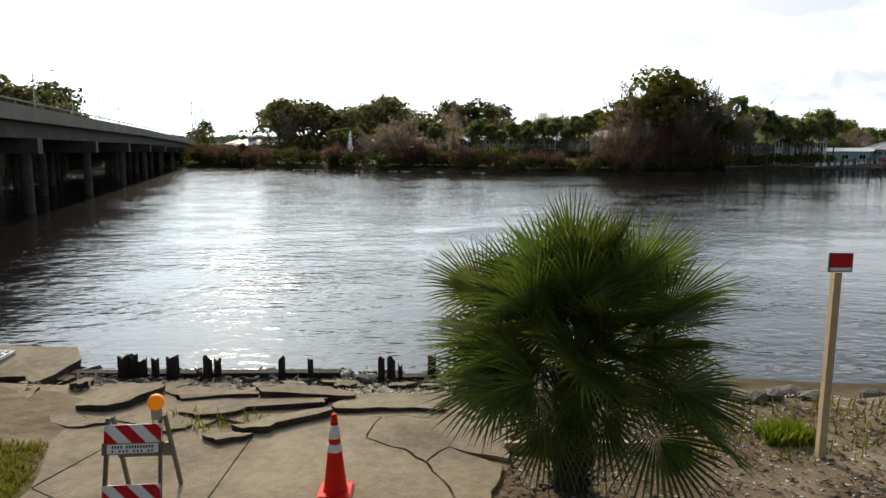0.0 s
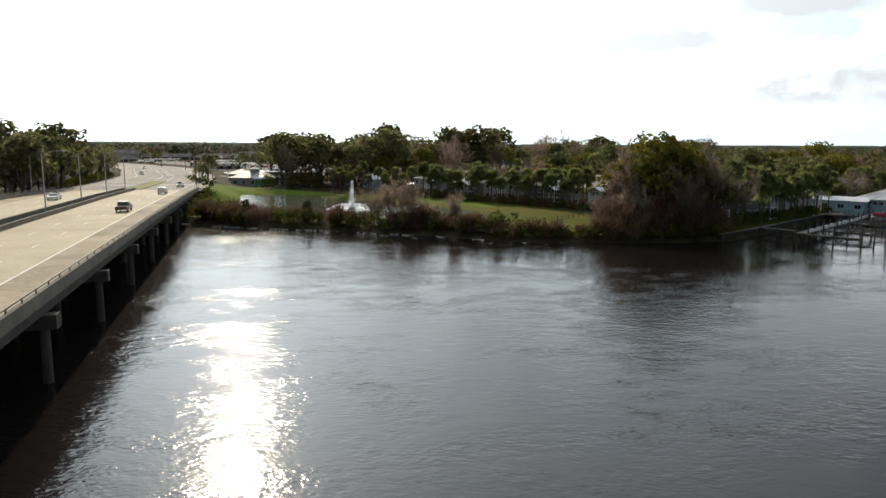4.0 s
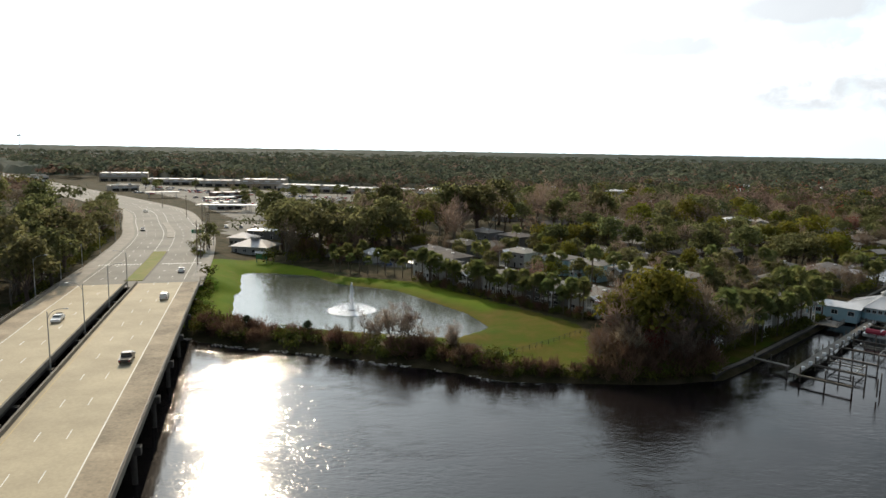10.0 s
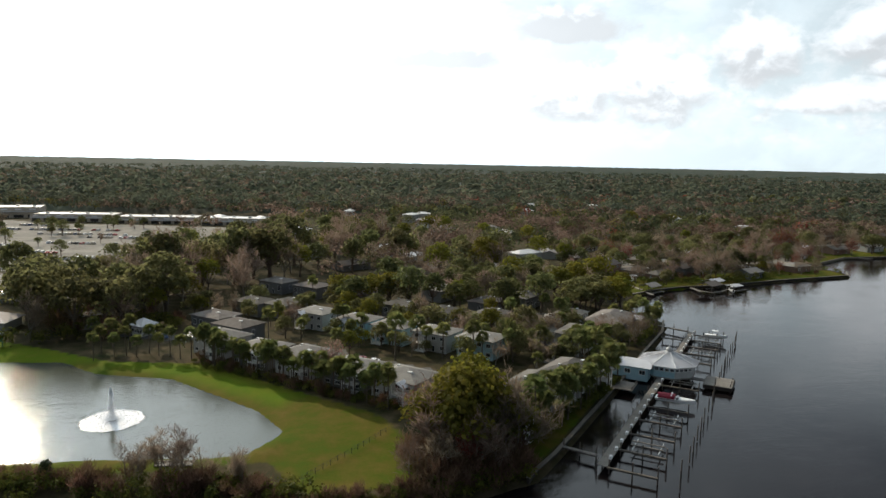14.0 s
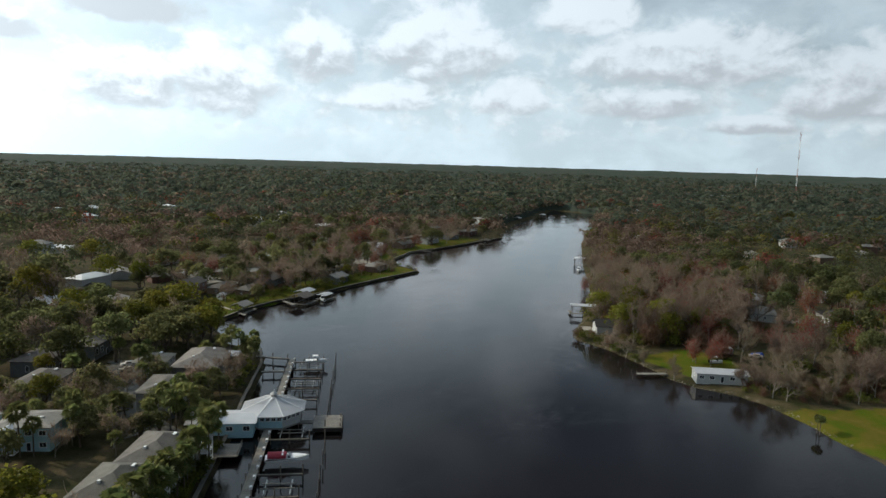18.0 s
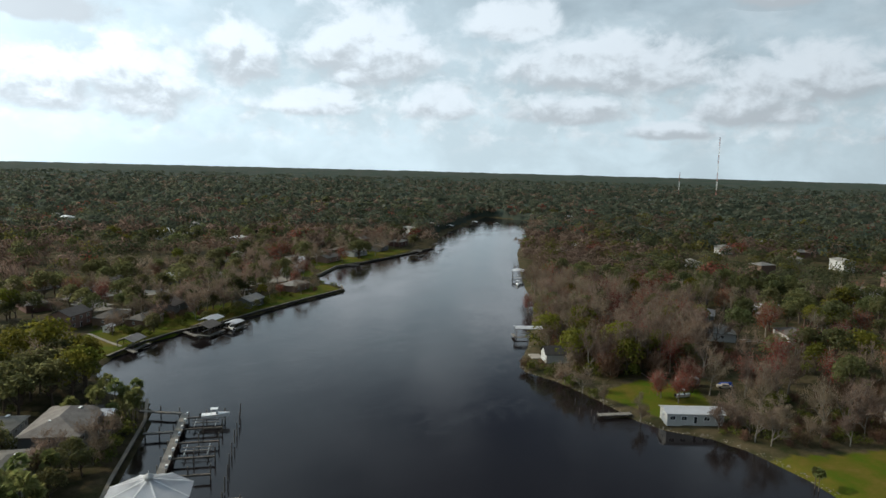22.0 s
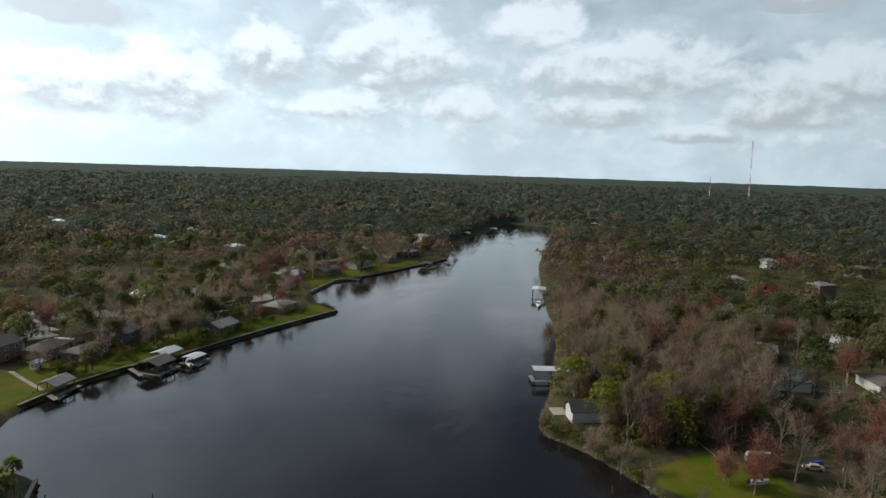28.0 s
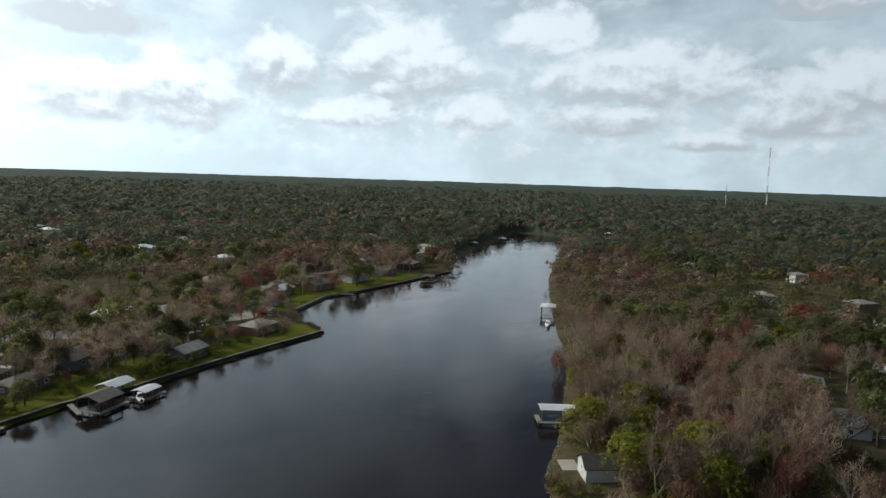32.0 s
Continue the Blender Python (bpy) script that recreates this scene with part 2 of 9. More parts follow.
def leaf_material(name, color, color2, per_object=0.3, through=0.35, gloss=0.012):
    """Leaves: a diffuse and translucent pair, varied from plant to plant and from leaf to leaf."""
    m = bpy.data.materials.new(name)
    m.use_nodes = True
    n, l = m.node_tree.nodes, m.node_tree.links
    n.clear()
    info, geo = n.new("ShaderNodeObjectInfo"), n.new("ShaderNodeNewGeometry")
    mix = n.new("ShaderNodeMix")
    mix.data_type = "RGBA"
    mix.inputs["A"].default_value, mix.inputs["B"].default_value = (*color, 1), (*color2, 1)
    l.new(geo.outputs["Random Per Island"], mix.inputs["Factor"])
    hsv = n.new("ShaderNodeHueSaturation")
    mr = n.new("ShaderNodeMapRange")
    mr.inputs[3].default_value, mr.inputs[4].default_value = 1.0 - per_object, 1.0 + per_object
    l.new(info.outputs["Random"], mr.inputs[0])
    l.new(mr.outputs[0], hsv.inputs["Value"])
    mh = n.new("ShaderNodeMapRange")
    mh.inputs[3].default_value, mh.inputs[4].default_value = 0.48, 0.52
    fr = n.new("ShaderNodeMath")
    fr.operation = "FRACT"
    ml = n.new("ShaderNodeMath")
    ml.operation = "MULTIPLY"
    ml.inputs[1].default_value = 9.7
    l.new(info.outputs["Random"], ml.inputs[0])
    l.new(ml.outputs[0], fr.inputs[0])
    l.new(fr.outputs[0], mh.inputs[0])
    l.new(mh.outputs[0], hsv.inputs["Hue"])
    l.new(mix.outputs["Result"], hsv.inputs["Color"])
    d, t, g = n.new("ShaderNodeBsdfDiffuse"), n.new("ShaderNodeBsdfTranslucent"), n.new("ShaderNodeBsdfGlossy")
    g.inputs["Roughness"].default_value = 0.45
    g.inputs["Color"].default_value = (0.5, 0.5, 0.5, 1)
    l.new(hsv.outputs[0], d.inputs[0])
    l.new(hsv.outputs[0], t.inputs[0])
    s1, s2 = n.new("ShaderNodeMixShader"), n.new("ShaderNodeMixShader")
    s1.inputs[0].default_value, s2.inputs[0].default_value = through, gloss
    l.new(d.outputs[0], s1.inputs[1])
    l.new(t.outputs[0], s1.inputs[2])
    l.new(s1.outputs[0], s2.inputs[1])
    l.new(g.outputs[0], s2.inputs[2])
    out = n.new("ShaderNodeOutputMaterial")
    l.new(s2.outputs[0], out.inputs["Surface"])
    return m


def water_material(name, color, rough, ripple, scale, calm=0.0):
    m = bpy.data.materials.new(name)
    m.use_nodes = True
    n, l = m.node_tree.nodes, m.node_tree.links
    b = n["Principled BSDF"]
    b.inputs["Base Color"].default_value = (*color, 1)
    b.inputs["Roughness"].default_value = rough
    b.inputs["IOR"].default_value = 1.33
    b.inputs["Specular IOR Level"].default_value = 0.41
    pos = n.new("ShaderNodeNewGeometry").outputs["Position"]
    mp = n.new("ShaderNodeMapping")
    mp.inputs["Rotation"].default_value = (0, 0, radians(-12))
    mp.inputs["Scale"].default_value = (0.85, 1.4, 1.0)
    l.new(pos, mp.inputs[0])
    heights = []
    for s, d, k in ((scale, 1.4, 0.85), (scale * 0.32, 1.5, 1.4), (scale * 3.1, 1.0, 0.17), (scale * 0.03, 2.0, 2.0)):
        t = n.new("ShaderNodeTexNoise")
        t.inputs["Scale"].default_value, t.inputs["Detail"].default_value = s, d
        l.new(mp.outputs[0], t.inputs["Vector"])
        mu = n.new("ShaderNodeMath")
        mu.operation = "MULTIPLY"
        mu.inputs[1].default_value = k
        l.new(t.outputs["Fac"], mu.inputs[0])
        heights.append(mu.outputs[0])
    a = n.new("ShaderNodeMath")
    l.new(heights[0], a.inputs[0])
    l.new(heights[1], a.inputs[1])
    a2 = n.new("ShaderNodeMath")
    l.new(a.outputs[0], a2.inputs[0])
    l.new(heights[2], a2.inputs[1])
    a3 = n.new("ShaderNodeMath")
    l.new(a2.outputs[0], a3.inputs[0])
    l.new(heights[3], a3.inputs[1])
    bp = n.new("ShaderNodeBump")
    bp.inputs["Strength"].default_value, bp.inputs["Distance"].default_value = 1.0, ripple
    l.new(a3.outputs[0], bp.inputs["Height"])
    if calm:
        # the wind ruffles the open reach by the bridge more than the sheltered one up the river
        sep = n.new("ShaderNodeSeparateXYZ")
        l.new(pos, sep.inputs[0])
        mr = n.new("ShaderNodeMapRange")
        mr.inputs[1].default_value, mr.inputs[2].default_value = -10.0, 110.0
        mr.inputs[3].default_value, mr.inputs[4].default_value = ripple, ripple * calm
        l.new(sep.outputs[0], mr.inputs[0])
        gust = n.new("ShaderNodeTexNoise")
        gust.inputs["Scale"].default_value, gust.inputs["Detail"].default_value = 0.042, 4.0
        l.new(mp.outputs[0], gust.inputs["Vector"])
        gr = n.new("ShaderNodeMapRange")
        gr.inputs[1].default_value, gr.inputs[2].default_value, gr.inputs[3].default_value, gr.inputs[4].default_value = 0.38, 0.62, 0.45, 1.60
        l.new(gust.outputs["Fac"], gr.inputs[0])
        # cat's paws: small patches of steeper ripples
        paw = n.new("ShaderNodeTexNoise")
        paw.inputs["Scale"].default_value, paw.inputs["Detail"].default_value = 0.24, 3.0
        l.new(mp.outputs[0], paw.inputs["Vector"])
        pr = n.new("ShaderNodeMapRange")
        pr.inputs[1].default_value, pr.inputs[2].default_value, pr.inputs[3].default_value, pr.inputs[4].default_value = 0.34, 0.70, 0.45, 1.9
        l.new(paw.outputs["Fac"], pr.inputs[0])
        pm = n.new("ShaderNodeMath")
        pm.operation = "MULTIPLY"
        l.new(gr.outputs[0], pm.inputs[0])
        l.new(pr.outputs[0], pm.inputs[1])
        gm = n.new("ShaderNodeMath")
        gm.operation = "MULTIPLY"
        l.new(mr.outputs[0], gm.inputs[0])
        l.new(pm.outputs[0], gm.inputs[1])
        l.new(gm.outputs[0], bp.inputs["Distance"])
        mr = n.new("ShaderNodeMapRange")
        mr.inputs[1].default_value, mr.inputs[2].default_value = -10.0, 110.0
        mr.inputs[3].default_value, mr.inputs[4].default_value = rough, rough * 0.5
        l.new(sep.outputs[0], mr.inputs[0])
        l.new(mr.outputs[0], b.inputs["Roughness"])
    l.new(bp.outputs[0], b.inputs["Normal"])
    return m


WATER = water_material("river_water", (0.010, 0.008, 0.008), 0.11, 0.036, 2.4, 0.34)
POND = water_material("pond_water", (0.070, 0.078, 0.060), 0.06, 0.036, 2.6)
CONCRETE = material("concrete", (0.21, 0.185, 0.145), 0.9, var=0.4, scale=0.35, scale2=6.0, bump=0.35, bump_scale=18.0, coords="World")
DECK = material("deck_concrete", (0.47, 0.395, 0.262), 0.85, var=0.28, scale=0.09, scale2=2.2, bump=0.15, bump_scale=20.0, coords="World")
SHOULDER = material("worn_shoulder", (0.42, 0.338, 0.228), 0.9, var=0.55, scale=0.12, scale2=1.8, bump=0.2, bump_scale=20.0, coords="World")
# under-deck shade is put into this base colour, far darker than the deck concrete
SHADED_BEAM = material("shaded_beam_concrete", (0.085, 0.075, 0.064), 0.9, var=0.4, scale=0.4, scale2=4.0, bump=0.3, coords="World")
ASPHALT = material("asphalt", (0.25, 0.232, 0.195), 0.9, var=0.3, scale=0.07, scale2=1.6, bump=0.25, bump_scale=24.0, coords="World")
PAVING = material("side_paving", (0.32, 0.29, 0.24), 0.9, var=0.3, scale=0.2, scale2=3.0, bump=0.2, coords="World")
LINE = material("road_paint", (0.78, 0.77, 0.70), 0.7, var=0.25, scale=1.2, bump=0.0, coords="World")
YELLOW = material("yellow_paint", (0.52, 0.40, 0.20), 0.7, var=0.25, scale=1.2, bump=0.0, coords="World")
BARK = material("bark", (0.12, 0.09, 0.065), 0.95, var=0.5, scale=2.0, bump=0.6, bump_scale=14.0, per_object=0.25)
GREYBARK = material("grey_bark", (0.25, 0.215, 0.175), 0.95, var=0.4, scale=2.0, bump=0.5, bump_scale=14.0, per_object=0.3)
PALMBARK = material("palm_bark", (0.15, 0.12, 0.09), 0.95, var=0.5, scale=3.0, bump=0.6, bump_scale=12.0, per_object=0.25)
OAKLEAF = leaf_material("oak_leaves", (0.116, 0.120, 0.048), (0.196, 0.188, 0.080), through=0.72)
LAURELLEAF = leaf_material("laurel_leaves", (0.098, 0.112, 0.044), (0.180, 0.180, 0.072), through=0.72)
LIMELEAF = leaf_material("lime_leaves", (0.118, 0.124, 0.016), (0.168, 0.158, 0.026), through=0.55)
PINELEAF = leaf_material("pine_needles", (0.028, 0.045, 0.018), (0.05, 0.07, 0.03))
BUDS = leaf_material("grey_brown_buds", (0.172, 0.126, 0.090), (0.285, 0.222, 0.165), through=0.5)
CYPRESSTWIG = leaf_material("cypress_twigs", (0.155, 0.112, 0.078), (0.252, 0.196, 0.142), through=0.5)
REDBUDS = leaf_material("red_buds", (0.165, 0.040, 0.026), (0.27, 0.080, 0.048))
PINKBUDS = leaf_material("pink_blossom", (0.36, 0.17, 0.15), (0.48, 0.27, 0.22))
PALMLEAF = leaf_material("palm_fronds", (0.098, 0.122, 0.040), (0.200, 0.202, 0.072), through=0.5)
SCRUB = leaf_material("dry_scrub", (0.11, 0.065, 0.042), (0.18, 0.115, 0.075))
GREENSCRUB = leaf_material("green_scrub", (0.065, 0.078, 0.014), (0.14, 0.14, 0.028))
SHINGLE = material("grey_shingle", (0.25, 0.235, 0.21), 0.9, var=0.35, scale=0.6, scale2=9.0, bump=0.4, bump_scale=30.0, per_object=0.25)
CONDOROOF = material("weathered_shingle", (0.165, 0.152, 0.132), 0.9, color2=(0.085, 0.076, 0.064), scale=0.35, scale2=7.0, bump=0.4, bump_scale=30.0, per_object=0.4)
DARKROOF = material("dark_shingle", (0.045, 0.040, 0.037), 0.9, var=0.35, scale=0.6, scale2=9.0, bump=0.4, bump_scale=30.0)
BROWNROOF = material("brown_shingle", (0.11, 0.095, 0.082), 0.9, var=0.35, scale=0.6, scale2=9.0, bump=0.4, bump_scale=30.0, per_object=0.35)
METALROOF = material("white_metal_roof", (0.56, 0.56, 0.57), 0.45, metal=0.2, var=0.15, scale=0.3, scale2=5.0, bump=0.05)
WHITEWALL = material("white_siding", (0.43, 0.43, 0.41), 0.75, var=0.15, scale=0.8, scale2=8.0, bump=0.1)
BLUEWALL = material("pale_blue_siding", (0.34, 0.52, 0.58), 0.75, var=0.15, scale=0.8, scale2=8.0, bump=0.1)
GREYWALL = material("grey_siding", (0.18, 0.18, 0.175), 0.8, var=0.2, scale=0.8, scale2=8.0, bump=0.1, per_object=0.2)
BRICKWALL = material("brick_wall", (0.22, 0.14, 0.105), 0.9, var=0.35, scale=1.5, scale2=12.0, bump=0.3, per_object=0.3)
TRIM = material("white_trim", (0.78, 0.78, 0.76), 0.6, var=0.1, scale=2.0, bump=0.0)
GLASS = material("window_glass", (0.03, 0.035, 0.04), 0.12, var=0.3, scale=0.5, bump=0.0, spec=0.6)
DARKWOOD = material("weathered_dark_wood", (0.045, 0.036, 0.030), 0.95, var=0.5, scale=2.5, bump=0.7, bump_scale=18.0)
DOCKWOOD = material("grey_dock_wood", (0.24, 0.22, 0.19), 0.9, var=0.4, scale=1.2, scale2=10.0, bump=0.4, bump_scale=30.0, per_object=0.15)
PILEWOOD = material("pile_wood", (0.14, 0.12, 0.10), 0.95, var=0.5, scale=1.5, scale2=10.0, bump=0.5, bump_scale=20.0, per_object=0.3)
GALV = material("galvanised_steel", (0.42, 0.43, 0.42), 0.5, metal=0.7, var=0.25, scale=2.0, bump=0.05)
POLE = material("wooden_pole", (0.20, 0.15, 0.11), 0.9, var=0.4, scale=1.0, bump=0.3)
RAILSTEEL = material("weathered_rail", (0.24, 0.21, 0.175), 0.65, metal=0.2, var=0.35, scale=1.0, bump=0.05)
BLACK = material("black_rubber", (0.02, 0.02, 0.02), 0.8, var=0.2, scale=3.0, bump=0.1)


# ---- mesh helpers ----
class Geo:
    """Vertices and faces gathered for one mesh."""

    def __init__(self):
        self.v, self.f = [], []

    def add(self, verts, faces):
        k = len(self.v)
        self.v.extend(tuple(p) for p in verts)
        self.f.extend(tuple(i + k for i in q) for q in faces)
        return self

    def box(self, c, s, turn=0.0, taper=1.0):
        a, b = math.cos(turn), math.sin(turn)
        pts = []
        for dz in (-0.5, 0.5):
            k = taper if dz > 0 else 1.0
            for dx, dy in ((-0.5, -0.5), (0.5, -0.5), (0.5, 0.5), (-0.5, 0.5)):
                x, y = dx * s[0] * k, dy * s[1] * k
                pts.append((c[0] + x * a - y * b, c[1] + x * b + y * a, c[2] + dz * s[2]))
        return self.add(pts, [(3, 2, 1, 0), (4, 5, 6, 7), (0, 1, 5, 4), (1, 2, 6, 5), (2, 3, 7, 6), (3, 0, 4, 7)])

    def tube(self, p0, p1, r0, r1=None, n=8, caps=True):
        r1 = r0 if r1 is None else r1
        p0, p1 = Vector(p0), Vector(p1)
        d = (p1 - p0).normalized()
        u = d.orthogonal().normalized()
        w = d.cross(u)
        pts = [p + (u * math.cos(6.2832 * i / n) + w * math.sin(6.2832 * i / n)) * r for p, r in ((p0, r0), (p1, r1)) for i in range(n)]
        faces = [(i, (i + 1) % n, n + (i + 1) % n, n + i) for i in range(n)]
        if caps:
            faces += [tuple(range(n - 1, -1, -1)), tuple(range(n, 2 * n))]
        return self.add(pts, faces)

    def beam(self, p0, p1, w, h):
        """A straight bar with its upper face level where it can be."""
        p0, p1 = Vector(p0), Vector(p1)
        d = (p1 - p0).normalized()
        side = d.cross(Vector((0, 0, 1)))
        side = side.normalized() if side.length > 1e-4 else Vector((1, 0, 0))
        up = side.cross(d)
        pts = [p + side * sx * w / 2 + up * sz * h / 2 for p in (p0, p1) for sx, sz in ((-1, -1), (1, -1), (1, 1), (-1, 1))]
        return self.add(pts, [(0, 3, 2, 1), (4, 5, 6, 7), (0, 1, 5, 4), (1, 2, 6, 5), (2, 3, 7, 6), (3, 0, 4, 7)])

    def slab(self, poly, z0, z1):
        n = len(poly)
        pts = [(x, y, z0) for x, y in poly] + [(x, y, z1) for x, y in poly]
        faces = [tuple(range(n - 1, -1, -1)), tuple(range(n, 2 * n))] + [(i, (i + 1) % n, n + (i + 1) % n, n + i) for i in range(n)]
        return self.add(pts, faces)

    def lathe(self, profile, n=16, c=(0, 0, 0)):
        pts = [(c[0] + r * math.cos(6.2832 * i / n), c[1] + r * math.sin(6.2832 * i / n), c[2] + z) for r, z in profile for i in range(n)]
        faces = [(k * n + i, k * n + (i + 1) % n, (k + 1) * n + (i + 1) % n, (k + 1) * n + i) for k in range(len(profile) - 1) for i in range(n)]
        faces += [tuple(range(n - 1, -1, -1)), tuple(range((len(profile) - 1) * n, len(profile) * n))]
        return self.add(pts, faces)

    def mesh(self, name, mat, smooth=False):
        me = bpy.data.meshes.new(name)
        me.from_pydata(self.v, [], self.f)
        me.materials.append(mat)
        if smooth:
            me.polygons.foreach_set("use_smooth", [True] * len(me.polygons))
        me.update()
        return me


def part(name, geo, mat, parent=None, label="", smooth=False):
    me = geo if isinstance(geo, bpy.types.Mesh) else geo.mesh(name, mat, smooth)
    ob = new(name, me)
    if parent is not None:
        ob.parent = parent
    return tagged(ob, label)


def thing(name, label, category, group="", at=None, kind=""):
    ob = new(name)
    ob.empty_display_size = 0.2
    if at is not None:
        ob.matrix_basis = at
    return tagged(ob, label, category, group, kind)


def solid(name, geo, mat, label, category, group="", kind="", smooth=False):
    """A thing or a piece of the setting that is one mesh."""
    return tagged(new(name, geo.mesh(name, mat, smooth)), label, category, group, kind)


def curve_points(pts, step):
    """Catmull-Rom through the points, at about that step."""
    P = [Vector(p) for p in pts]
    out = []
    for i in range(len(P) - 1):
        a, b, c, d = P[max(i - 1, 0)], P[i], P[i + 1], P[min(i + 2, len(P) - 1)]
        k = max(1, int((c - b).length / step))
        for j in range(k):
            t = j / k
            out.append(0.5 * (2 * b + (c - a) * t + (2 * a - 5 * b + 4 * c - d) * t * t + (3 * b - a - 3 * c + d) * t ** 3))
    out.append(P[-1])
    return out

# ---- the land: one sheet with the river and the pond sunk into it ----
FAR_BANK = [(-1500, 420), (-900, 330), (-400, 255), (-160, 190), (-100, 170), (-59, 155), (-50, 150), (-39, 147), (-23, 143), (-9, 138),
            (2, 134), (8, 131), (13, 129), (24, 128.5), (40, 128), (54, 131)]
CONDO_WALL = [(57, 134), (64, 140), (77, 153), (98, 174), (112, 188), (123, 200), (147, 224), (157, 238)]
COVE = [(155, 255), (163, 275)]
LEFT_WALL = [(175, 288), (194, 296), (212, 300), (233, 299.5), (256, 304), (283, 308), (327, 312.5)]
LEFT_FAR = [(336, 322), (337, 338), (352, 356), (389, 373), (414, 373), (452, 376), (527, 385), (560, 405), (594, 425), (665, 459), (761, 490), (900, 545)]
RIGHT_BANK = [(880, 462), (807, 428), (712, 388), (551, 317), (428, 252), (392, 231), (361, 212), (313, 191), (283, 178), (262, 171), (252, 164),
              (249, 152), (243, 140), (237, 130), (230, 120), (227, 110), (228, 98), (225, 88), (215, 74), (207, 65), (202, 57), (170, 35),
              (120, 15), (60, 9), (25, 12.0), (12, 12.5), (8.5, 12.6), (7.2, 11.9), (6.0, 12.6), (3, 13.2), (0, 13.2), (-4, 13.4), (-7, 13.6), (-10, 14.2), (-13, 12),
              (-20, 4), (-60, -8), (-160, -30), (-900, -180), (-1500, -300)]
RIVER = FAR_BANK + CONDO_WALL + COVE + LEFT_WALL + LEFT_FAR + RIGHT_BANK
PONDSHORE = [(-70, 230), (-52, 167), (-44, 161), (-22, 158), (-4, 154), (4, 154), (12, 163), (7, 177), (0, 187), (-14, 206), (-34, 215), (-44, 228), (-61, 232)]
POND_Z = 1.5
ROAD_EDGE = curve_points([(12, -100), (-16, 0), (-44, 100), (-72, 200), (-88, 256), (-108, 316), (-130, 364), (-164, 434), (-216, 500), (-292, 588), (-400, 712), (-600, 935), (-900, 1250)], 6.0)


def road_z(y):
    return float(np.interp(y, [-100, -10, 40, 100, 155, 200, 230, 270, 320, 400, 600], [4.5, 6.6, 6.8, 6.6, 6.1, 5.3, 4.8, 4.4, 4.1, 3.8, 3.6]))


def seg_dist(X, Y, poly, closed=True):
    d = np.full(X.shape, 1e9)
    n = len(poly)
    for i in range(n if closed else n - 1):
        (ax, ay), (bx, by) = poly[i][:2], poly[(i + 1) % n][:2]
        ux, uy = bx - ax, by - ay
        t = np.clip(((X - ax) * ux + (Y - ay) * uy) / (ux * ux + uy * uy + 1e-9), 0, 1)
        d = np.minimum(d, np.hypot(X - ax - t * ux, Y - ay - t * uy))
    return d


def inside(X, Y, poly):
    r = np.zeros(X.shape, bool)
    n = len(poly)
    for i in range(n):
        (ax, ay), (bx, by) = poly[i][:2], poly[(i + 1) % n][:2]
        if ay == by:
            continue
        r ^= ((ay > Y) != (by > Y)) & (X < (bx - ax) * (Y - ay) / (by - ay) + ax)
    return r


def river_distance(X, Y):
    """Metres from the water's edge, below zero on the water."""
    d = seg_dist(X, Y, RIVER)
    return np.where(inside(X, Y, RIVER), -d, d)


def smooth(x, a, b):
    t = np.clip((x - a) / (b - a), 0, 1)
    return t * t * (3 - 2 * t)


def wavy(X, Y, s, seed=0.0):
    return (np.sin(X / s + seed) * np.cos(Y / s * 1.13 + seed * 1.7) + 0.5 * np.sin(X / s * 2.3 + Y / s * 1.9 + seed * 3.1)) / 1.5


def ground_z(X, Y):
    X, Y = np.asarray(X, float), np.asarray(Y, float)
    d = river_distance(X, Y)
    walled = np.minimum(seg_dist(X, Y, CONDO_WALL, False), seg_dist(X, Y, LEFT_WALL, False)) < 5.0
    bank = np.where(walled, smooth(d, -0.4, 0.1) * 1.2, smooth(d, -0.5, 3.0) * 1.15)
    z = -2.5 + 2.4 * smooth(d, -9.0, 0.0) + 0.1 + bank
    z = z + smooth(d, 4, 40) * (1.1 + 0.35 * wavy(X, Y, 31.0)) * np.where(d > 0, 1, 0)
    # the broken ramp where the shot begins is gentler
    ramp = np.exp(-((X / 9.0) ** 4)) * smooth(Y, -12, -2) * smooth(Y, 18, 14)
    zr = np.clip(0.70 - smooth(Y, 10.2, 12.5) * 0.42 + smooth(-Y, 4, 20) * 0.5, 0, 2) - 1.2 * smooth(Y, 13.0, 15.0)
    z = z * (1 - ramp) + zr * ramp
    # pond
    dp = seg_dist(X, Y, PONDSHORE)
    dp = np.where(inside(X, Y, PONDSHORE), -dp, dp)
    pz = POND_Z - 1.5 + 1.5 * smooth(dp, -4, 0) + 0.45 * smooth(dp, 0, 2.0)
    k = smooth(dp, 7.0, 1.5)
    z = z * (1 - k) + pz * k
    # road bank
    off = seg_dist(X, Y, [(p.x, p.y) for p in ROAD_MID], False)
    land = smooth(Y, 194, 202) + smooth(Y, 2, -6)
    rz = np.interp(Y, ROADZ_Y, ROADZ_Z) - 0.12
    k = smooth(off, 33.0, 19.5) * np.clip(land, 0, 1)
    z = z * (1 - k) + rz * k
    # the far land swells a little towards the horizon
    r = np.hypot(X - 60, Y - 100)
    return z + smooth(r, 1800, 4800) * 26.0


def normals_2d(line):
    out = []
    for i in range(len(line)):
        t = (line[min(i + 1, len(line) - 1)] - line[max(i - 1, 0)]).normalized()
        out.append(Vector((-t.y, t.x)))
    return out


ROAD_N = normals_2d(ROAD_EDGE)
ROAD_MID = [p + q * 18.2 for p, q in zip(ROAD_EDGE, ROAD_N)]
ROADZ_Y = [p.y for p in ROAD_MID]
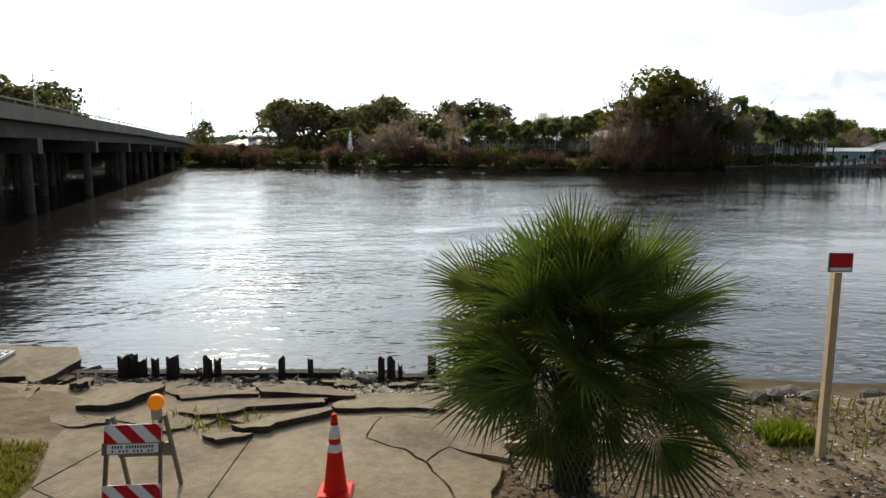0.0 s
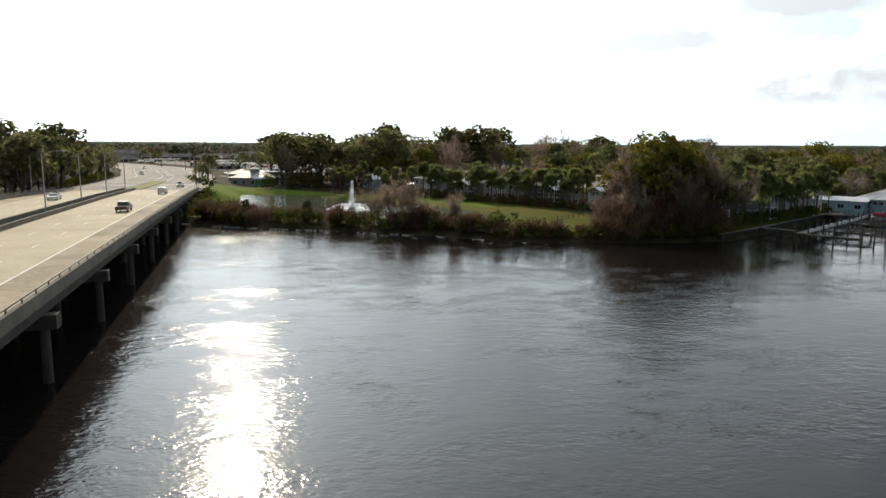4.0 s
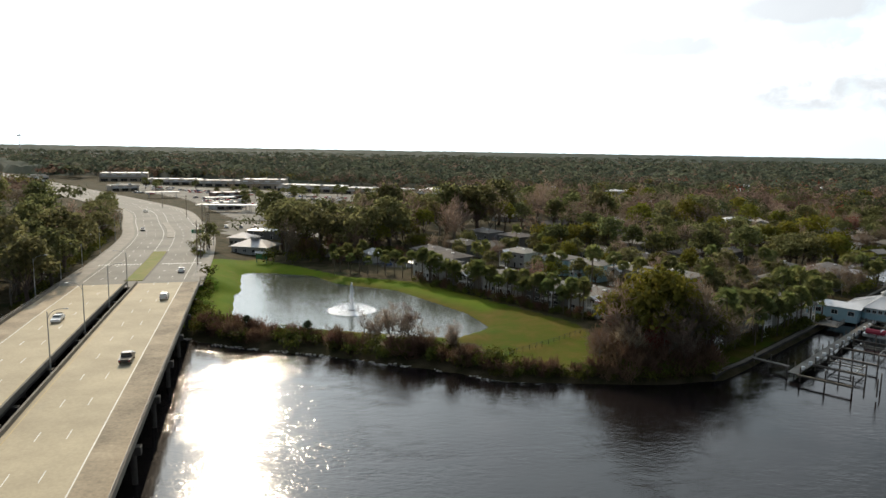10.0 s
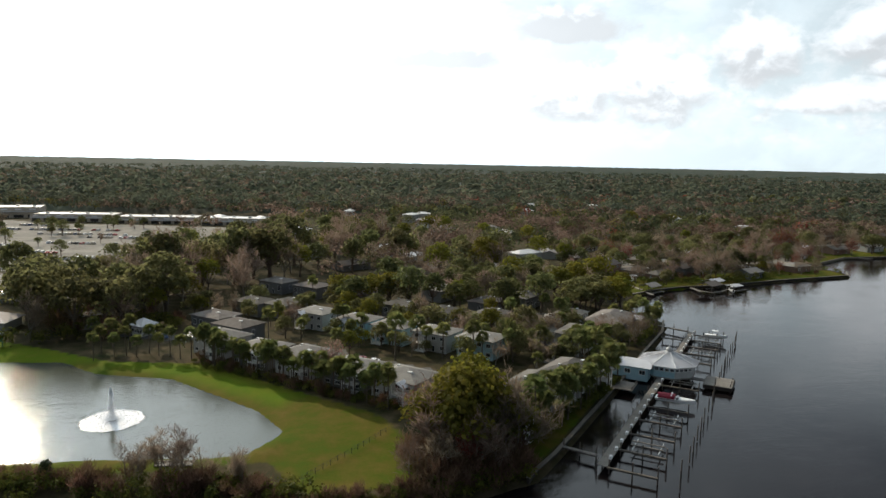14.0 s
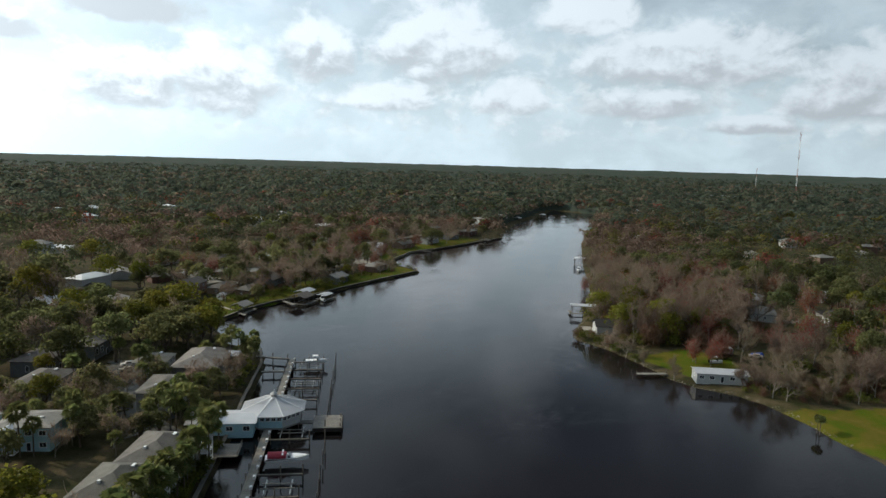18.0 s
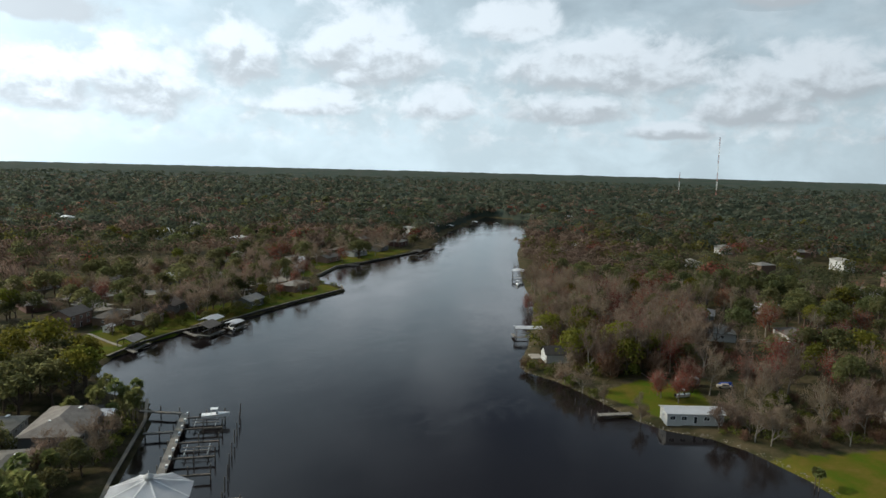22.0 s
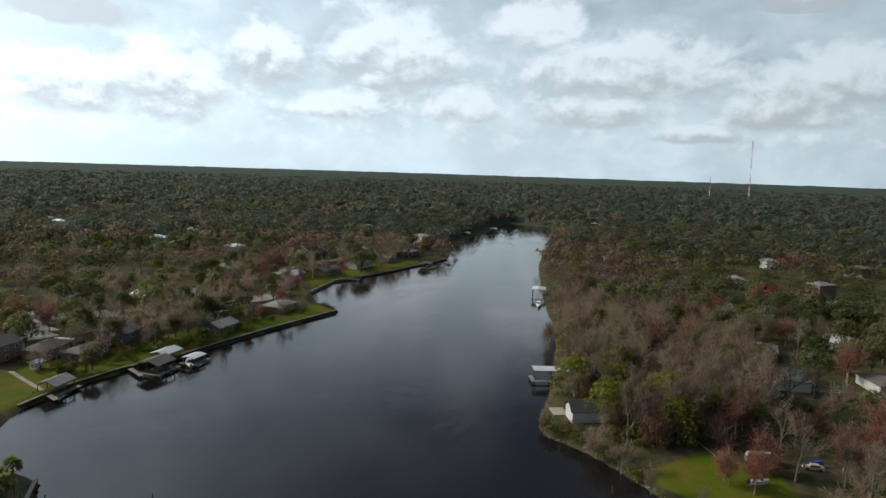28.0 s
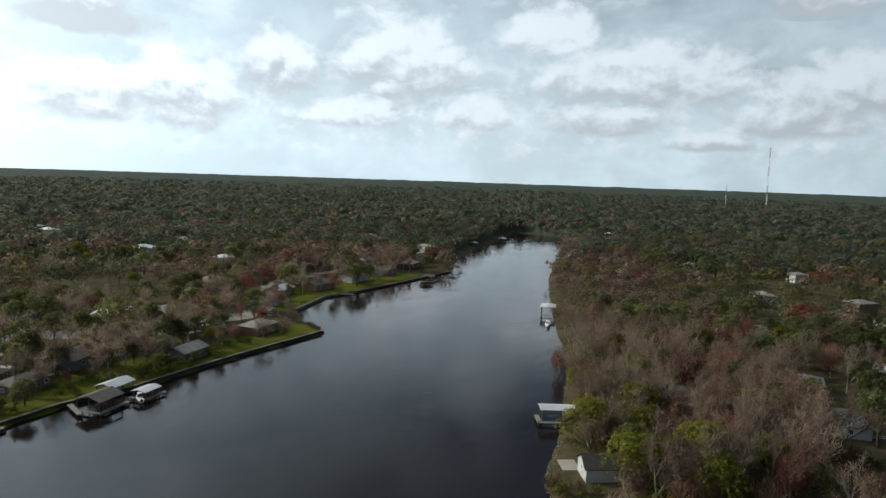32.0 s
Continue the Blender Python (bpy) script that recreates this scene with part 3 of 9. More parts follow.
ROADZ_Z = [road_z(p.y) for p in ROAD_EDGE]


def axis(parts):
    out = []
    for a, b, s in parts:
        out += list(np.arange(a, b, s))
    return np.array(out)


def make_ground():
    xs = axis([(-4900, -1200, 185), (-1200, -420, 40), (-420, -130, 8), (-130, -14, 3.0), (-14, 12, 0.6), (12, 330, 2.6), (330, 560, 5), (560, 1000, 16), (1000, 4950, 175)])
    ys = axis([(-4900, -900, 200), (-900, -100, 50), (-100, -6, 6), (-6, 18, 0.6), (18, 120, 4), (120, 320, 2.6), (320, 560, 5), (560, 1000, 16), (1000, 4950, 175)])
    X, Y = np.meshgrid(xs, ys)
    Z = ground_z(X, Y)
    nx, ny = len(xs), len(ys)
    me = bpy.data.meshes.new("ground")
    co = np.stack([X, Y, Z], -1).reshape(-1, 3)
    i = np.arange(nx * ny).reshape(ny, nx)
    q = np.stack([i[:-1, :-1], i[:-1, 1:], i[1:, 1:], i[1:, :-1]], -1).reshape(-1, 4)
    me.vertices.add(len(co))
    me.vertices.foreach_set("co", co.ravel())
    me.loops.add(q.size)
    me.loops.foreach_set("vertex_index", q.ravel())
    me.polygons.add(len(q))
    me.polygons.foreach_set("loop_start", np.arange(0, q.size, 4))
    me.polygons.foreach_set("use_smooth", np.ones(len(q), bool))
    me.update()
    me.validate()
    lawn = np.zeros(X.shape)
    for poly, soft in LAWNS:
        dd = seg_dist(X, Y, poly)
        dd = np.where(inside(X, Y, poly), -dd, dd)
        lawn = np.maximum(lawn, smooth(dd, soft, -soft))
    at = me.attributes.new("lawn", "FLOAT", "POINT")
    at.data.foreach_set("value", lawn.ravel())
    dd = seg_dist(X, Y, LUSH)
    dd = np.where(inside(X, Y, LUSH), -dd, dd)
    at = me.attributes.new("lush", "FLOAT", "POINT")
    at.data.foreach_set("value", smooth(dd, 4.0, -4.0).ravel())
    dd = seg_dist(X, Y, SANDY)
    dd = np.where(inside(X, Y, SANDY), -dd, dd)
    at = me.attributes.new("sandy", "FLOAT", "POINT")
    at.data.foreach_set("value", smooth(dd, 1.0, -1.0).ravel())
    me.materials.append(ground_material())
    return tagged(new("ground", me), "mown lawns, leaf litter and sandy soil along the river", "ground", kind="structure")


SANDY = [(-14, 1), (12, 1), (14, 8), (12, 11.6), (5, 12.6), (-12, 13.4)]
LUSH = [(-88, 240), (-66, 158), (-52, 157), (-58, 196), (-62, 226), (-40, 226), (-12, 206), (12, 178), (16, 184), (-8, 214), (-36, 236), (-64, 256)]      # greener, better watered grass
LAWNS = [
    ([(-86, 236), (-62, 160), (-48, 156), (-24, 152), (8, 149), (14, 135), (34, 133), (37, 150), (33, 166), (14, 190), (-6, 216), (-32, 224), (-50, 240), (-70, 256)], 2.0),
    ([(58, 136), (66, 143), (98, 176), (92, 180), (64, 153), (56, 146)], 1.0),
    ([(170, 285), (190, 294), (260, 305), (326, 314), (332, 330), (300, 330), (256, 326), (190, 322), (174, 312)], 2.0),
    ([(345, 352), (395, 375), (455, 379), (500, 388), (480, 410), (380, 400), (340, 375)], 4.0),
    ([(202, 56), (209, 69), (219, 85), (226, 79), (232, 70), (245, 57), (256, 47), (236, 36), (200, 30)], 2.0),
    ([(232, 112), (242, 136), (262, 128), (262, 110), (246, 100)], 2.0),
    ([(-7, 3), (-5.0, 6.0), (-4.95, 7.7), (-5.35, 8.75), (-9.6, 9.0), (-14, 4)], 0.3),
]


def ground_material():
    m = bpy.data.materials.new("ground")
    m.use_nodes = True
    n, l = m.node_tree.nodes, m.node_tree.links
    b = n["Principled BSDF"]
    b.inputs["Roughness"].default_value = 0.95
    b.inputs["Specular IOR Level"].default_value = 0.05
    pos = n.new("ShaderNodeNewGeometry").outputs["Position"]

    def tex(s, d=6.0):
        t = n.new("ShaderNodeTexNoise")
        t.inputs["Scale"].default_value, t.inputs["Detail"].default_value, t.inputs["Roughness"].default_value = s, d, 0.65
        l.new(pos, t.inputs["Vector"])
        return t.outputs["Fac"]

    def ramp(fac, stops):
        r = n.new("ShaderNodeValToRGB")
        e = r.color_ramp.elements
        while len(e) < len(stops):
            e.new(0.5)
        for k, (p, c) in zip(e, stops):
            k.position, k.color = p, (*c, 1)
        l.new(fac, r.inputs[0])
        return r.outputs[0]

    litter = ramp(tex(0.18), [(0.32, (0.026, 0.032, 0.011)), (0.47, (0.052, 0.045, 0.022)), (0.62, (0.085, 0.066, 0.038)), (0.75, (0.055, 0.055, 0.022))])
    sandy = n.new("ShaderNodeMix")
    sandy.data_type = "RGBA"
    dry = n.new("ShaderNodeAttribute")
    dry.attribute_name = "sandy"
    l.new(dry.outputs["Fac"], sandy.inputs["Factor"])
    l.new(litter, sandy.inputs["A"])
    l.new(ramp(tex(0.9), [(0.30, (0.075, 0.056, 0.036)), (0.48, (0.165, 0.125, 0.082)), (0.70, (0.27, 0.215, 0.15))]), sandy.inputs["B"])
    litter = sandy.outputs["Result"]
    grass = ramp(tex(0.11), [(0.30, (0.050, 0.092, 0.006)), (0.45, (0.072, 0.086, 0.007)), (0.58, (0.104, 0.087, 0.014)), (0.74, (0.140, 0.100, 0.029))])
    lush = n.new("ShaderNodeMix")
    lush.data_type = "RGBA"
    wet = n.new("ShaderNodeAttribute")
    wet.attribute_name = "lush"
    l.new(wet.outputs["Fac"], lush.inputs["Factor"])
    l.new(grass, lush.inputs["A"])
    l.new(ramp(tex(0.14), [(0.30, (0.076, 0.140, 0.006)), (0.55, (0.105, 0.150, 0.008)), (0.72, (0.135, 0.140, 0.016))]), lush.inputs["B"])
    grass = lush.outputs["Result"]
    fine = n.new("ShaderNodeMapRange")
    fine.inputs[3].default_value, fine.inputs[4].default_value = 0.65, 1.35
    l.new(tex(3.5, 8.0), fine.inputs[0])
    at = n.new("ShaderNodeAttribute")
    at.attribute_name = "lawn"
    edge = n.new("ShaderNodeMath")
    edge.operation = "ADD"
    wob = n.new("ShaderNodeMapRange")
    wob.inputs[3].default_value, wob.inputs[4].default_value = -0.35, 0.35
    l.new(tex(0.6), wob.inputs[0])
    l.new(at.outputs["Fac"], edge.inputs[0])
    l.new(wob.outputs[0], edge.inputs[1])
    sh = n.new("ShaderNodeMapRange")
    sh.inputs[1].default_value, sh.inputs[2].default_value = 0.35, 0.65
    l.new(edge.outputs[0], sh.inputs[0])
    mix = n.new("ShaderNodeMix")
    mix.data_type = "RGBA"
    l.new(sh.outputs[0], mix.inputs["Factor"])
    l.new(litter, mix.inputs["A"])
    l.new(grass, mix.inputs["B"])
    hsv = n.new("ShaderNodeHueSaturation")
    l.new(mix.outputs["Result"], hsv.inputs["Color"])
    l.new(fine.outputs[0], hsv.inputs["Value"])
    l.new(hsv.outputs[0], b.inputs["Base Color"])
    bp = n.new("ShaderNodeBump")
    bp.inputs["Strength"].default_value, bp.inputs["Distance"].default_value = 0.5, 0.12
    l.new(tex(5.0, 6.0), bp.inputs["Height"])
    l.new(bp.outputs[0], b.inputs["Normal"])
    return m


make_ground()
g = Geo()
g.add([(-1500, -400, 0), (1000, -400, 0), (1000, 650, 0), (-1500, 650, 0)], [(0, 1, 2, 3)])
solid("water", g, WATER, "dark brown tidal river water with small ripples", "river", kind="structure")
g = Geo()
mid = Vector((-28, 188))
g.add([((x - mid.x) * 1.03 + mid.x, (y - mid.y) * 1.03 + mid.y, POND_Z) for x, y in PONDSHORE], [tuple(range(len(PONDSHORE)))])
solid("pond_water", g, POND, "pale green pond water below the lawn", "pond", kind="structure")

# ---- the road and its twin bridges ----
BR0, BR1 = -8.0, 197.0          # the decks reach from bank to bank (y along the right edge)


def strip(u0, u1, ya, yb, lift=0.0, z_of=road_z):
    """A ribbon of road between two offsets from its right edge."""
    g = Geo()
    L, R = [], []
    for p, q in zip(ROAD_EDGE, ROAD_N):
        if ya <= p.y <= yb:
            z = z_of(p.y) + lift
            L.append((p.x + q.x * u1, p.y + q.y * u1, z))
            R.append((p.x + q.x * u0, p.y + q.y * u0, z))
    n = len(L)
    g.add(R + L, [(i, i + 1, n + i + 1, n + i) for i in range(n - 1)])
    return g


def wall_strip(u0, u1, ya, yb, z0, z1):
    """A solid bar along the road."""
    g = Geo()
    rows = []
    for p, q in zip(ROAD_EDGE, ROAD_N):
        if ya <= p.y <= yb:
            z = road_z(p.y)
            rows.append([(p.x + q.x * u, p.y + q.y * u, z + h) for u, h in ((u0, z0), (u1, z0), (u1, z1), (u0, z1))])
    n = len(rows)
    g.add([v for r in rows for v in r], [(4 * i + k, 4 * i + (k + 1) % 4, 4 * i + 4 + (k + 1) % 4, 4 * i + 4 + k) for i in range(n - 1) for k in range(4)] + [(3, 2, 1, 0), (4 * n - 4, 4 * n - 3, 4 * n - 2, 4 * n - 1)])
    return g


def at_road(y, u, lift=0.0):
    """The place on the road at that y of its right edge and that offset."""
    ys = [p.y for p in ROAD_EDGE]
    i = max(0, min(len(ys) - 2, int(np.searchsorted(ys, y)) - 1))
    t = (y - ys[i]) / (ys[i + 1] - ys[i])
    p = ROAD_EDGE[i].lerp(ROAD_EDGE[i + 1], t)
    q = ROAD_N[i]
    return Vector((p.x + q.x * u, p.y + q.y * u, road_z(y) + lift)), math.atan2(-q.y, -q.x)


# this colour includes the shadow below the decks; plain concrete would be paler
SHADED_PIER = material("shaded_pier_concrete", (0.105, 0.092, 0.076), 0.9, var=0.4, scale=0.5, scale2=4.0, bump=0.3, coords="World")


def bridge(label, u0, u1, rail_u, walk0, walk1):
    b = thing("road_bridge", label, "bridge", "twin road bridges")
    part("deck", wall_strip(u0, u1, BR0, BR1, -0.28, 0.0), DECK, b)
    part("shoulder", strip(walk0, walk1, BR0, BR1, 0.006), SHOULDER, b, "stained tan shoulder")
    for ua, ub in ((u0 - 0.02, u0 + 0.34), (u1 - 0.34, u1 + 0.02)):
        part("parapet", wall_strip(ua, ub, BR0, BR1, -0.30, 0.72), CONCRETE, b, "weathered concrete parapet")
    y = BR0
    post = Geo().box((0, 0, 0.17), (0.09, 0.12, 0.34)).mesh("rail_post", RAILSTEEL)
    rail = part("rail", wall_strip(rail_u - 0.05, rail_u + 0.05, BR0, BR1, 1.0, 1.1), RAILSTEEL, b, "steel parapet rail")
    while y < BR1:
        p, a = at_road(y, rail_u, 0.72)
        part("rail_post", post, GALV, rail).matrix_basis = Matrix.Translation(p) @ Matrix.Rotation(a, 4, "Z")
        y += 3.0
    for k in range(5):
        u = u0 + 0.9 + k * (u1 - u0 - 1.8) / 4
        part("girder", wall_strip(u - 0.3, u + 0.3, BR0, BR1, -1.45, -0.27), SHADED_BEAM, b, "stained concrete girder coloured for under-deck shade")
    y = 12.4
    while y < 190:
        mid, a = at_road(y, (u0 + u1) / 2, -1.45)
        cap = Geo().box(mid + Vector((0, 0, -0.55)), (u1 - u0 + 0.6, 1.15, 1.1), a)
        bent = part("pier_cap", cap, SHADED_PIER, b, "concrete pier cap coloured for under-deck shade")
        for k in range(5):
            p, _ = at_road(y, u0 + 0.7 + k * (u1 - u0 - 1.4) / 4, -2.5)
            part("pier_column", Geo().tube((p.x, p.y, -2.5), (p.x, p.y, p.z), 0.38, n=12), SHADED_PIER, bent)
        y += 18.3
    return b


bridge("sunlit concrete bridge deck with three lanes and a steel-railed parapet", -0.7, 16.5, -0.53, -0.34, 4.1)
bridge("second concrete bridge deck beyond a dark gap", 19.0, 36.5, 36.33, 31.4, 36.1)

road = thing("road", "pale asphalt road curving away behind the bridges", "road", kind="structure")
part("road_surface", wall_strip(-1.5, 37.6, BR1 - 8.0, 1300, -0.5, -0.05), ASPHALT, road)
part("road_surface", wall_strip(-1.5, 37.6, -100, BR0 + 8.0, -0.5, -0.05), ASPHALT, road)
part("kerb", wall_strip(-1.7, -1.4, BR1 + 2, 900, -0.4, 0.08), PAVING, road)
part("kerb", wall_strip(37.5, 37.8, BR1 + 2, 900, -0.4, 0.08), PAVING, road)
part("verge", strip(32.6, 37.4, BR1, 900, -0.035), PAVING, road, "pale paved shoulder")
part("verge", strip(-1.2, 2.4, BR1, 900, -0.035), PAVING, road, "pale paved shoulder")
GRASS = material("median_grass", (0.13, 0.17, 0.02), 0.95, var=0.4, scale=0.3, scale2=4.0, bump=0.5, coords="World", color2=(0.22, 0.19, 0.05))
part("median", wall_strip(15.6, 20.2, 196, 262, -0.3, 0.08), GRASS, road, "mown grass median")
part("island", wall_strip(15.4, 18.6, 300, 372, -0.3, 0.10), PAVING, road, "pale concrete traffic island")
part("median_kerb", wall_strip(15.3, 15.6, 196, 262, -0.3, 0.12), CONCRETE, road)
part("median_kerb", wall_strip(20.2, 20.5, 196, 262, -0.3, 0.12), CONCRETE, road)

# painted lines
for u in (4.25, 15.4, 20.1, 31.2):
    part("edge_line", strip(u - 0.08, u + 0.08, -90, BR1 - 1.5, 0.012), LINE if u in (4.25, 31.2) else YELLOW, road)
    part("edge_line", strip(u - 0.08, u + 0.08, BR1, 620, -0.02), LINE, road)


def dash_mesh():
    return Geo().box((0, 0, 0), (0.13, 3.05, 0.012)).mesh("lane_dash", LINE)


DASH = dash_mesh()
for u in (8.0, 11.7, 23.7, 27.4):
    y = -6.0
    while y < 420:
        p, a = at_road(y, u, 0.012 if y < BR1 else -0.03)
        o = part("lane_dash", DASH, LINE, road)
        o.matrix_basis = Matrix.Translation(p) @ Matrix.Rotation(a, 4, "Z")
        y += 12.2 * 0.963

# ---- plants ----
rng = random.Random(11)


def leaf_quads(P, N, size, r, stretch=1.5, tilt=0.7):
    """One bent leaf quad at each place, facing about the way given."""
    n = len(P)
    N = N + r.normal(size=(n, 3)) * tilt
    N /= np.linalg.norm(N, axis=1)[:, None] + 1e-9
    a = np.cross(N, r.normal(size=(n, 3)))
    a /= np.linalg.norm(a, axis=1)[:, None] + 1e-9
    b = np.cross(N, a)
    k = (size * (0.65 + 0.7 * r.rand(n)))[:, None]
    lift = N * k * 0.22
    return np.stack([P - a * k * stretch, P - b * k + lift, P + a * k * stretch, P + b * k + lift], 1).reshape(-1, 3)


def lobed_crown(name, lobes, count, leaf, mat, seed, stretch=1.4, tilt=0.7):
    """A crown of leaf clumps: uneven lobes, each a loose shell of leaves with gaps."""
    r = np.random.RandomState(seed)
    L = np.asarray(lobes, float)                    # x, y, z, radius
    w = L[:, 3] ** 2
    idx = r.choice(len(L), count, p=w / w.sum())
    D = r.normal(size=(count, 3))
    D /= np.linalg.norm(D, axis=1)[:, None]
    D[:, 2] = np.where(D[:, 2] < -0.45, -D[:, 2], D[:, 2])
    lump = 1.0 + 0.22 * np.sin(D[:, 0] * 5.1 + idx * 1.7) * np.sin(D[:, 1] * 4.3 + idx) + 0.15 * np.sin(D[:, 2] * 7.0 + idx * 2.1)
    rad = L[idx, 3] * lump * (0.72 + 0.33 * r.rand(count) ** 0.6)
    P = L[idx, :3] + D * rad[:, None] * np.array([1.0, 1.0, 0.82])
    V = leaf_quads(P, D + np.array([0, 0, 0.35]), np.full(count, leaf), r, stretch, tilt)
    return quads(name, V, np.arange(4 * count).reshape(-1, 4), mat)


def quads(name, V, F, mat):
    me = bpy.data.meshes.new(name)
    me.vertices.add(len(V))
    me.vertices.foreach_set("co", np.ascontiguousarray(V, dtype=np.float32).ravel())
    me.loops.add(F.size)
    me.loops.foreach_set("vertex_index", np.ascontiguousarray(F, dtype=np.int32).ravel())
    me.polygons.add(len(F))
    me.polygons.foreach_set("loop_start", np.arange(0, F.size, 4, dtype=np.int32))
    me.materials.append(mat)
    me.update()
    return me


def limbs(height, levels, seed, fork=3, r0=0.25, bare=0.35, lean=0.5, n=5):
    """A tapered trunk that forks; returns its mesh data and the tips."""
    r = random.Random(seed)
    g, tips = Geo(), []

    def grow(p, d, length, rad, lev):
        q = p + d * length
        g.tube(p, q, rad, rad * 0.62, n if lev < 2 else 3, caps=False)
        if lev >= levels:
            tips.append(q)
            return
        if lev >= 2:
            tips.append(q)
        for _ in range(fork if lev else fork + 1):
            e = Vector((r.gauss(0, 1), r.gauss(0, 1), r.gauss(0.25, 0.5))).normalized()
            nd = (d * (1 - lean) + e * lean * 1.4).normalized()
            if nd.z < -0.1:
                nd.z *= -0.3
            grow(q, nd, length * r.uniform(0.58, 0.85), rad * 0.6, lev + 1)

    grow(Vector((0, 0, -0.3)), Vector((r.gauss(0, 0.06), r.gauss(0, 0.06), 1)).normalized(), height * bare, r0, 0)
    return g, tips


def leafy_kind(name, label, trunk_mat, leaf_mat, height, width, seed, lobes=9, count=1150, leaf=0.25, bare=0.26, r0=0.36, low=0.35):
    """A broadleaf tree: trunk, limbs to each lobe, and a lobed crown."""
    r = random.Random(seed)
    t = thing(name, label, "tree")
    g = Geo()
    fork = Vector((r.gauss(0, 0.2), r.gauss(0, 0.2), height * bare))
    g.tube((0, 0, -0.4), fork, r0, r0 * 0.72, 7, caps=False)
    L = []
    for i in range(lobes):
        a = 2.399963 * i + r.uniform(-0.4, 0.4)
        u = (i + 0.5) / lobes
        rad = width / 2 * math.sqrt(u) * 0.72 * r.uniform(0.75, 1.2)
        rl = width * r.uniform(0.17, 0.27) * (1.15 - 0.4 * u)
        z = height * (0.98 - (1 - low) * 0.62 * u ** 1.2 * r.uniform(0.8, 1.2)) - rl * 0.85
        c = Vector((math.cos(a) * rad, math.sin(a) * rad, z))
        L.append((c.x, c.y, c.z, rl))
        mid = fork.lerp(c, 0.55) + Vector((0, 0, -0.06 * height * u))
        g.tube(fork, mid, r0 * 0.42, r0 * 0.26, 5, caps=False)
        g.tube(mid, c, r0 * 0.26, r0 * 0.08, 4, caps=False)
    part("trunk", g, trunk_mat, t, smooth=True)
    part("crown", lobed_crown("crown", L, count, leaf, leaf_mat, seed), leaf_mat, t)
    return t


def twig_mesh(name, tips, per, length, width, mat, seed, up=0.5):
    """Long thin twigs fanning from the branch ends."""
    r = np.random.RandomState(seed)
    C = np.repeat(np.array([tuple(p) for p, _ in tips]), per, 0)
    D = np.repeat(np.array([tuple(d) for _, d in tips]), per, 0)
    n = len(C)
    D = D * 0.7 + r.normal(size=(n, 3)) * 0.62 + np.array([0, 0, up])
    D /= np.linalg.norm(D, axis=1)[:, None]
    P = C + r.normal(size=(n, 3)) * length * 0.16
    ln = (length * (0.5 + 0.8 * r.rand(n)))[:, None]
    side = np.cross(D, r.normal(size=(n, 3)))
    side /= np.linalg.norm(side, axis=1)[:, None]
    bend = r.normal(size=(n, 3)) * ln * 0.10
    V = np.stack([P, P + D * ln * 0.55 - side * width + bend, P + D * ln, P + D * ln * 0.5 + side * width + bend], 1).reshape(-1, 3)
    return quads(name, V, np.arange(4 * n).reshape(-1, 4), mat)


def bare_kind(name, label, trunk_mat, twig_mat, height, seed, per=6, twig=1.9, width=0.06, levels=4, fork=2, bare=0.25, lean=0.34, r0=0.22, buds=None, bud_count=0, leaf_part="bud_haze"):
    """A leafless tree: forking limbs, and a haze of fine twigs."""
    r = random.Random(seed)
    g, tips = Geo(), []

    def grow(p, d, length, rad, lev):
        q = p + d * length
        g.tube(p, q, rad, rad * 0.64, 5 if lev < 2 else 3, caps=False)
        if lev >= 2:
            tips.append((q, d))
            tips.append((p.lerp(q, 0.5), d))
        if lev >= levels:
            return
        for k in range(fork + (1 if lev < 2 else 0)):
            e = Vector((r.gauss(0, 1), r.gauss(0, 1), r.gauss(0.1, 0.35))).normalized()
            if k == 0 and lev < 3:                  # a leader carries the crown up
                nd, ln = (d + e * 0.16 + Vector((0, 0, 0.3))).normalized(), length * r.uniform(0.78, 0.95)
                at = q
            else:                                   # side limbs leave lower down
                nd, ln = (d * (1 - lean) + e * lean * 1.5 + Vector((0, 0, 0.10))).normalized(), length * r.uniform(0.60, 0.9)
                at = p.lerp(q, r.uniform(0.45, 1.0)) if lev else p.lerp(q, r.uniform(0.6, 1.0))
            grow(at, nd, ln, rad * 0.62, lev + 1)

    grow(Vector((0, 0, -0.4)), Vector((r.gauss(0, 0.05), r.gauss(0, 0.05), 1)).normalized(), height * bare, r0, 0)
    k = height / (max(p.z for p, _ in tips) + twig * 0.6)
    g.v = [(x * k, y * k, z * k) for x, y, z in g.v]
    tips = [(p * k, d) for p, d in tips]
    t = thing(name, label, "tree")
    part("trunk", g, trunk_mat, t, smooth=True)
    part("crown", twig_mesh("crown", tips, per, twig, width, twig_mat, seed), twig_mat, t)
    if buds:
        rs = np.random.RandomState(seed)
        C = np.array([tuple(p) for p, _ in tips])
        P = C[rs.randint(0, len(C), bud_count)] + rs.normal(size=(bud_count, 3)) * twig * 0.5
        tagged(part(leaf_part, quads(leaf_part, leaf_quads(P, np.tile([0, 0, 1.0], (bud_count, 1)), np.full(bud_count, 0.115), rs, 1.3, 1.5), np.arange(4 * bud_count).reshape(-1, 4), buds), buds, t), kind="stuff")
    return t


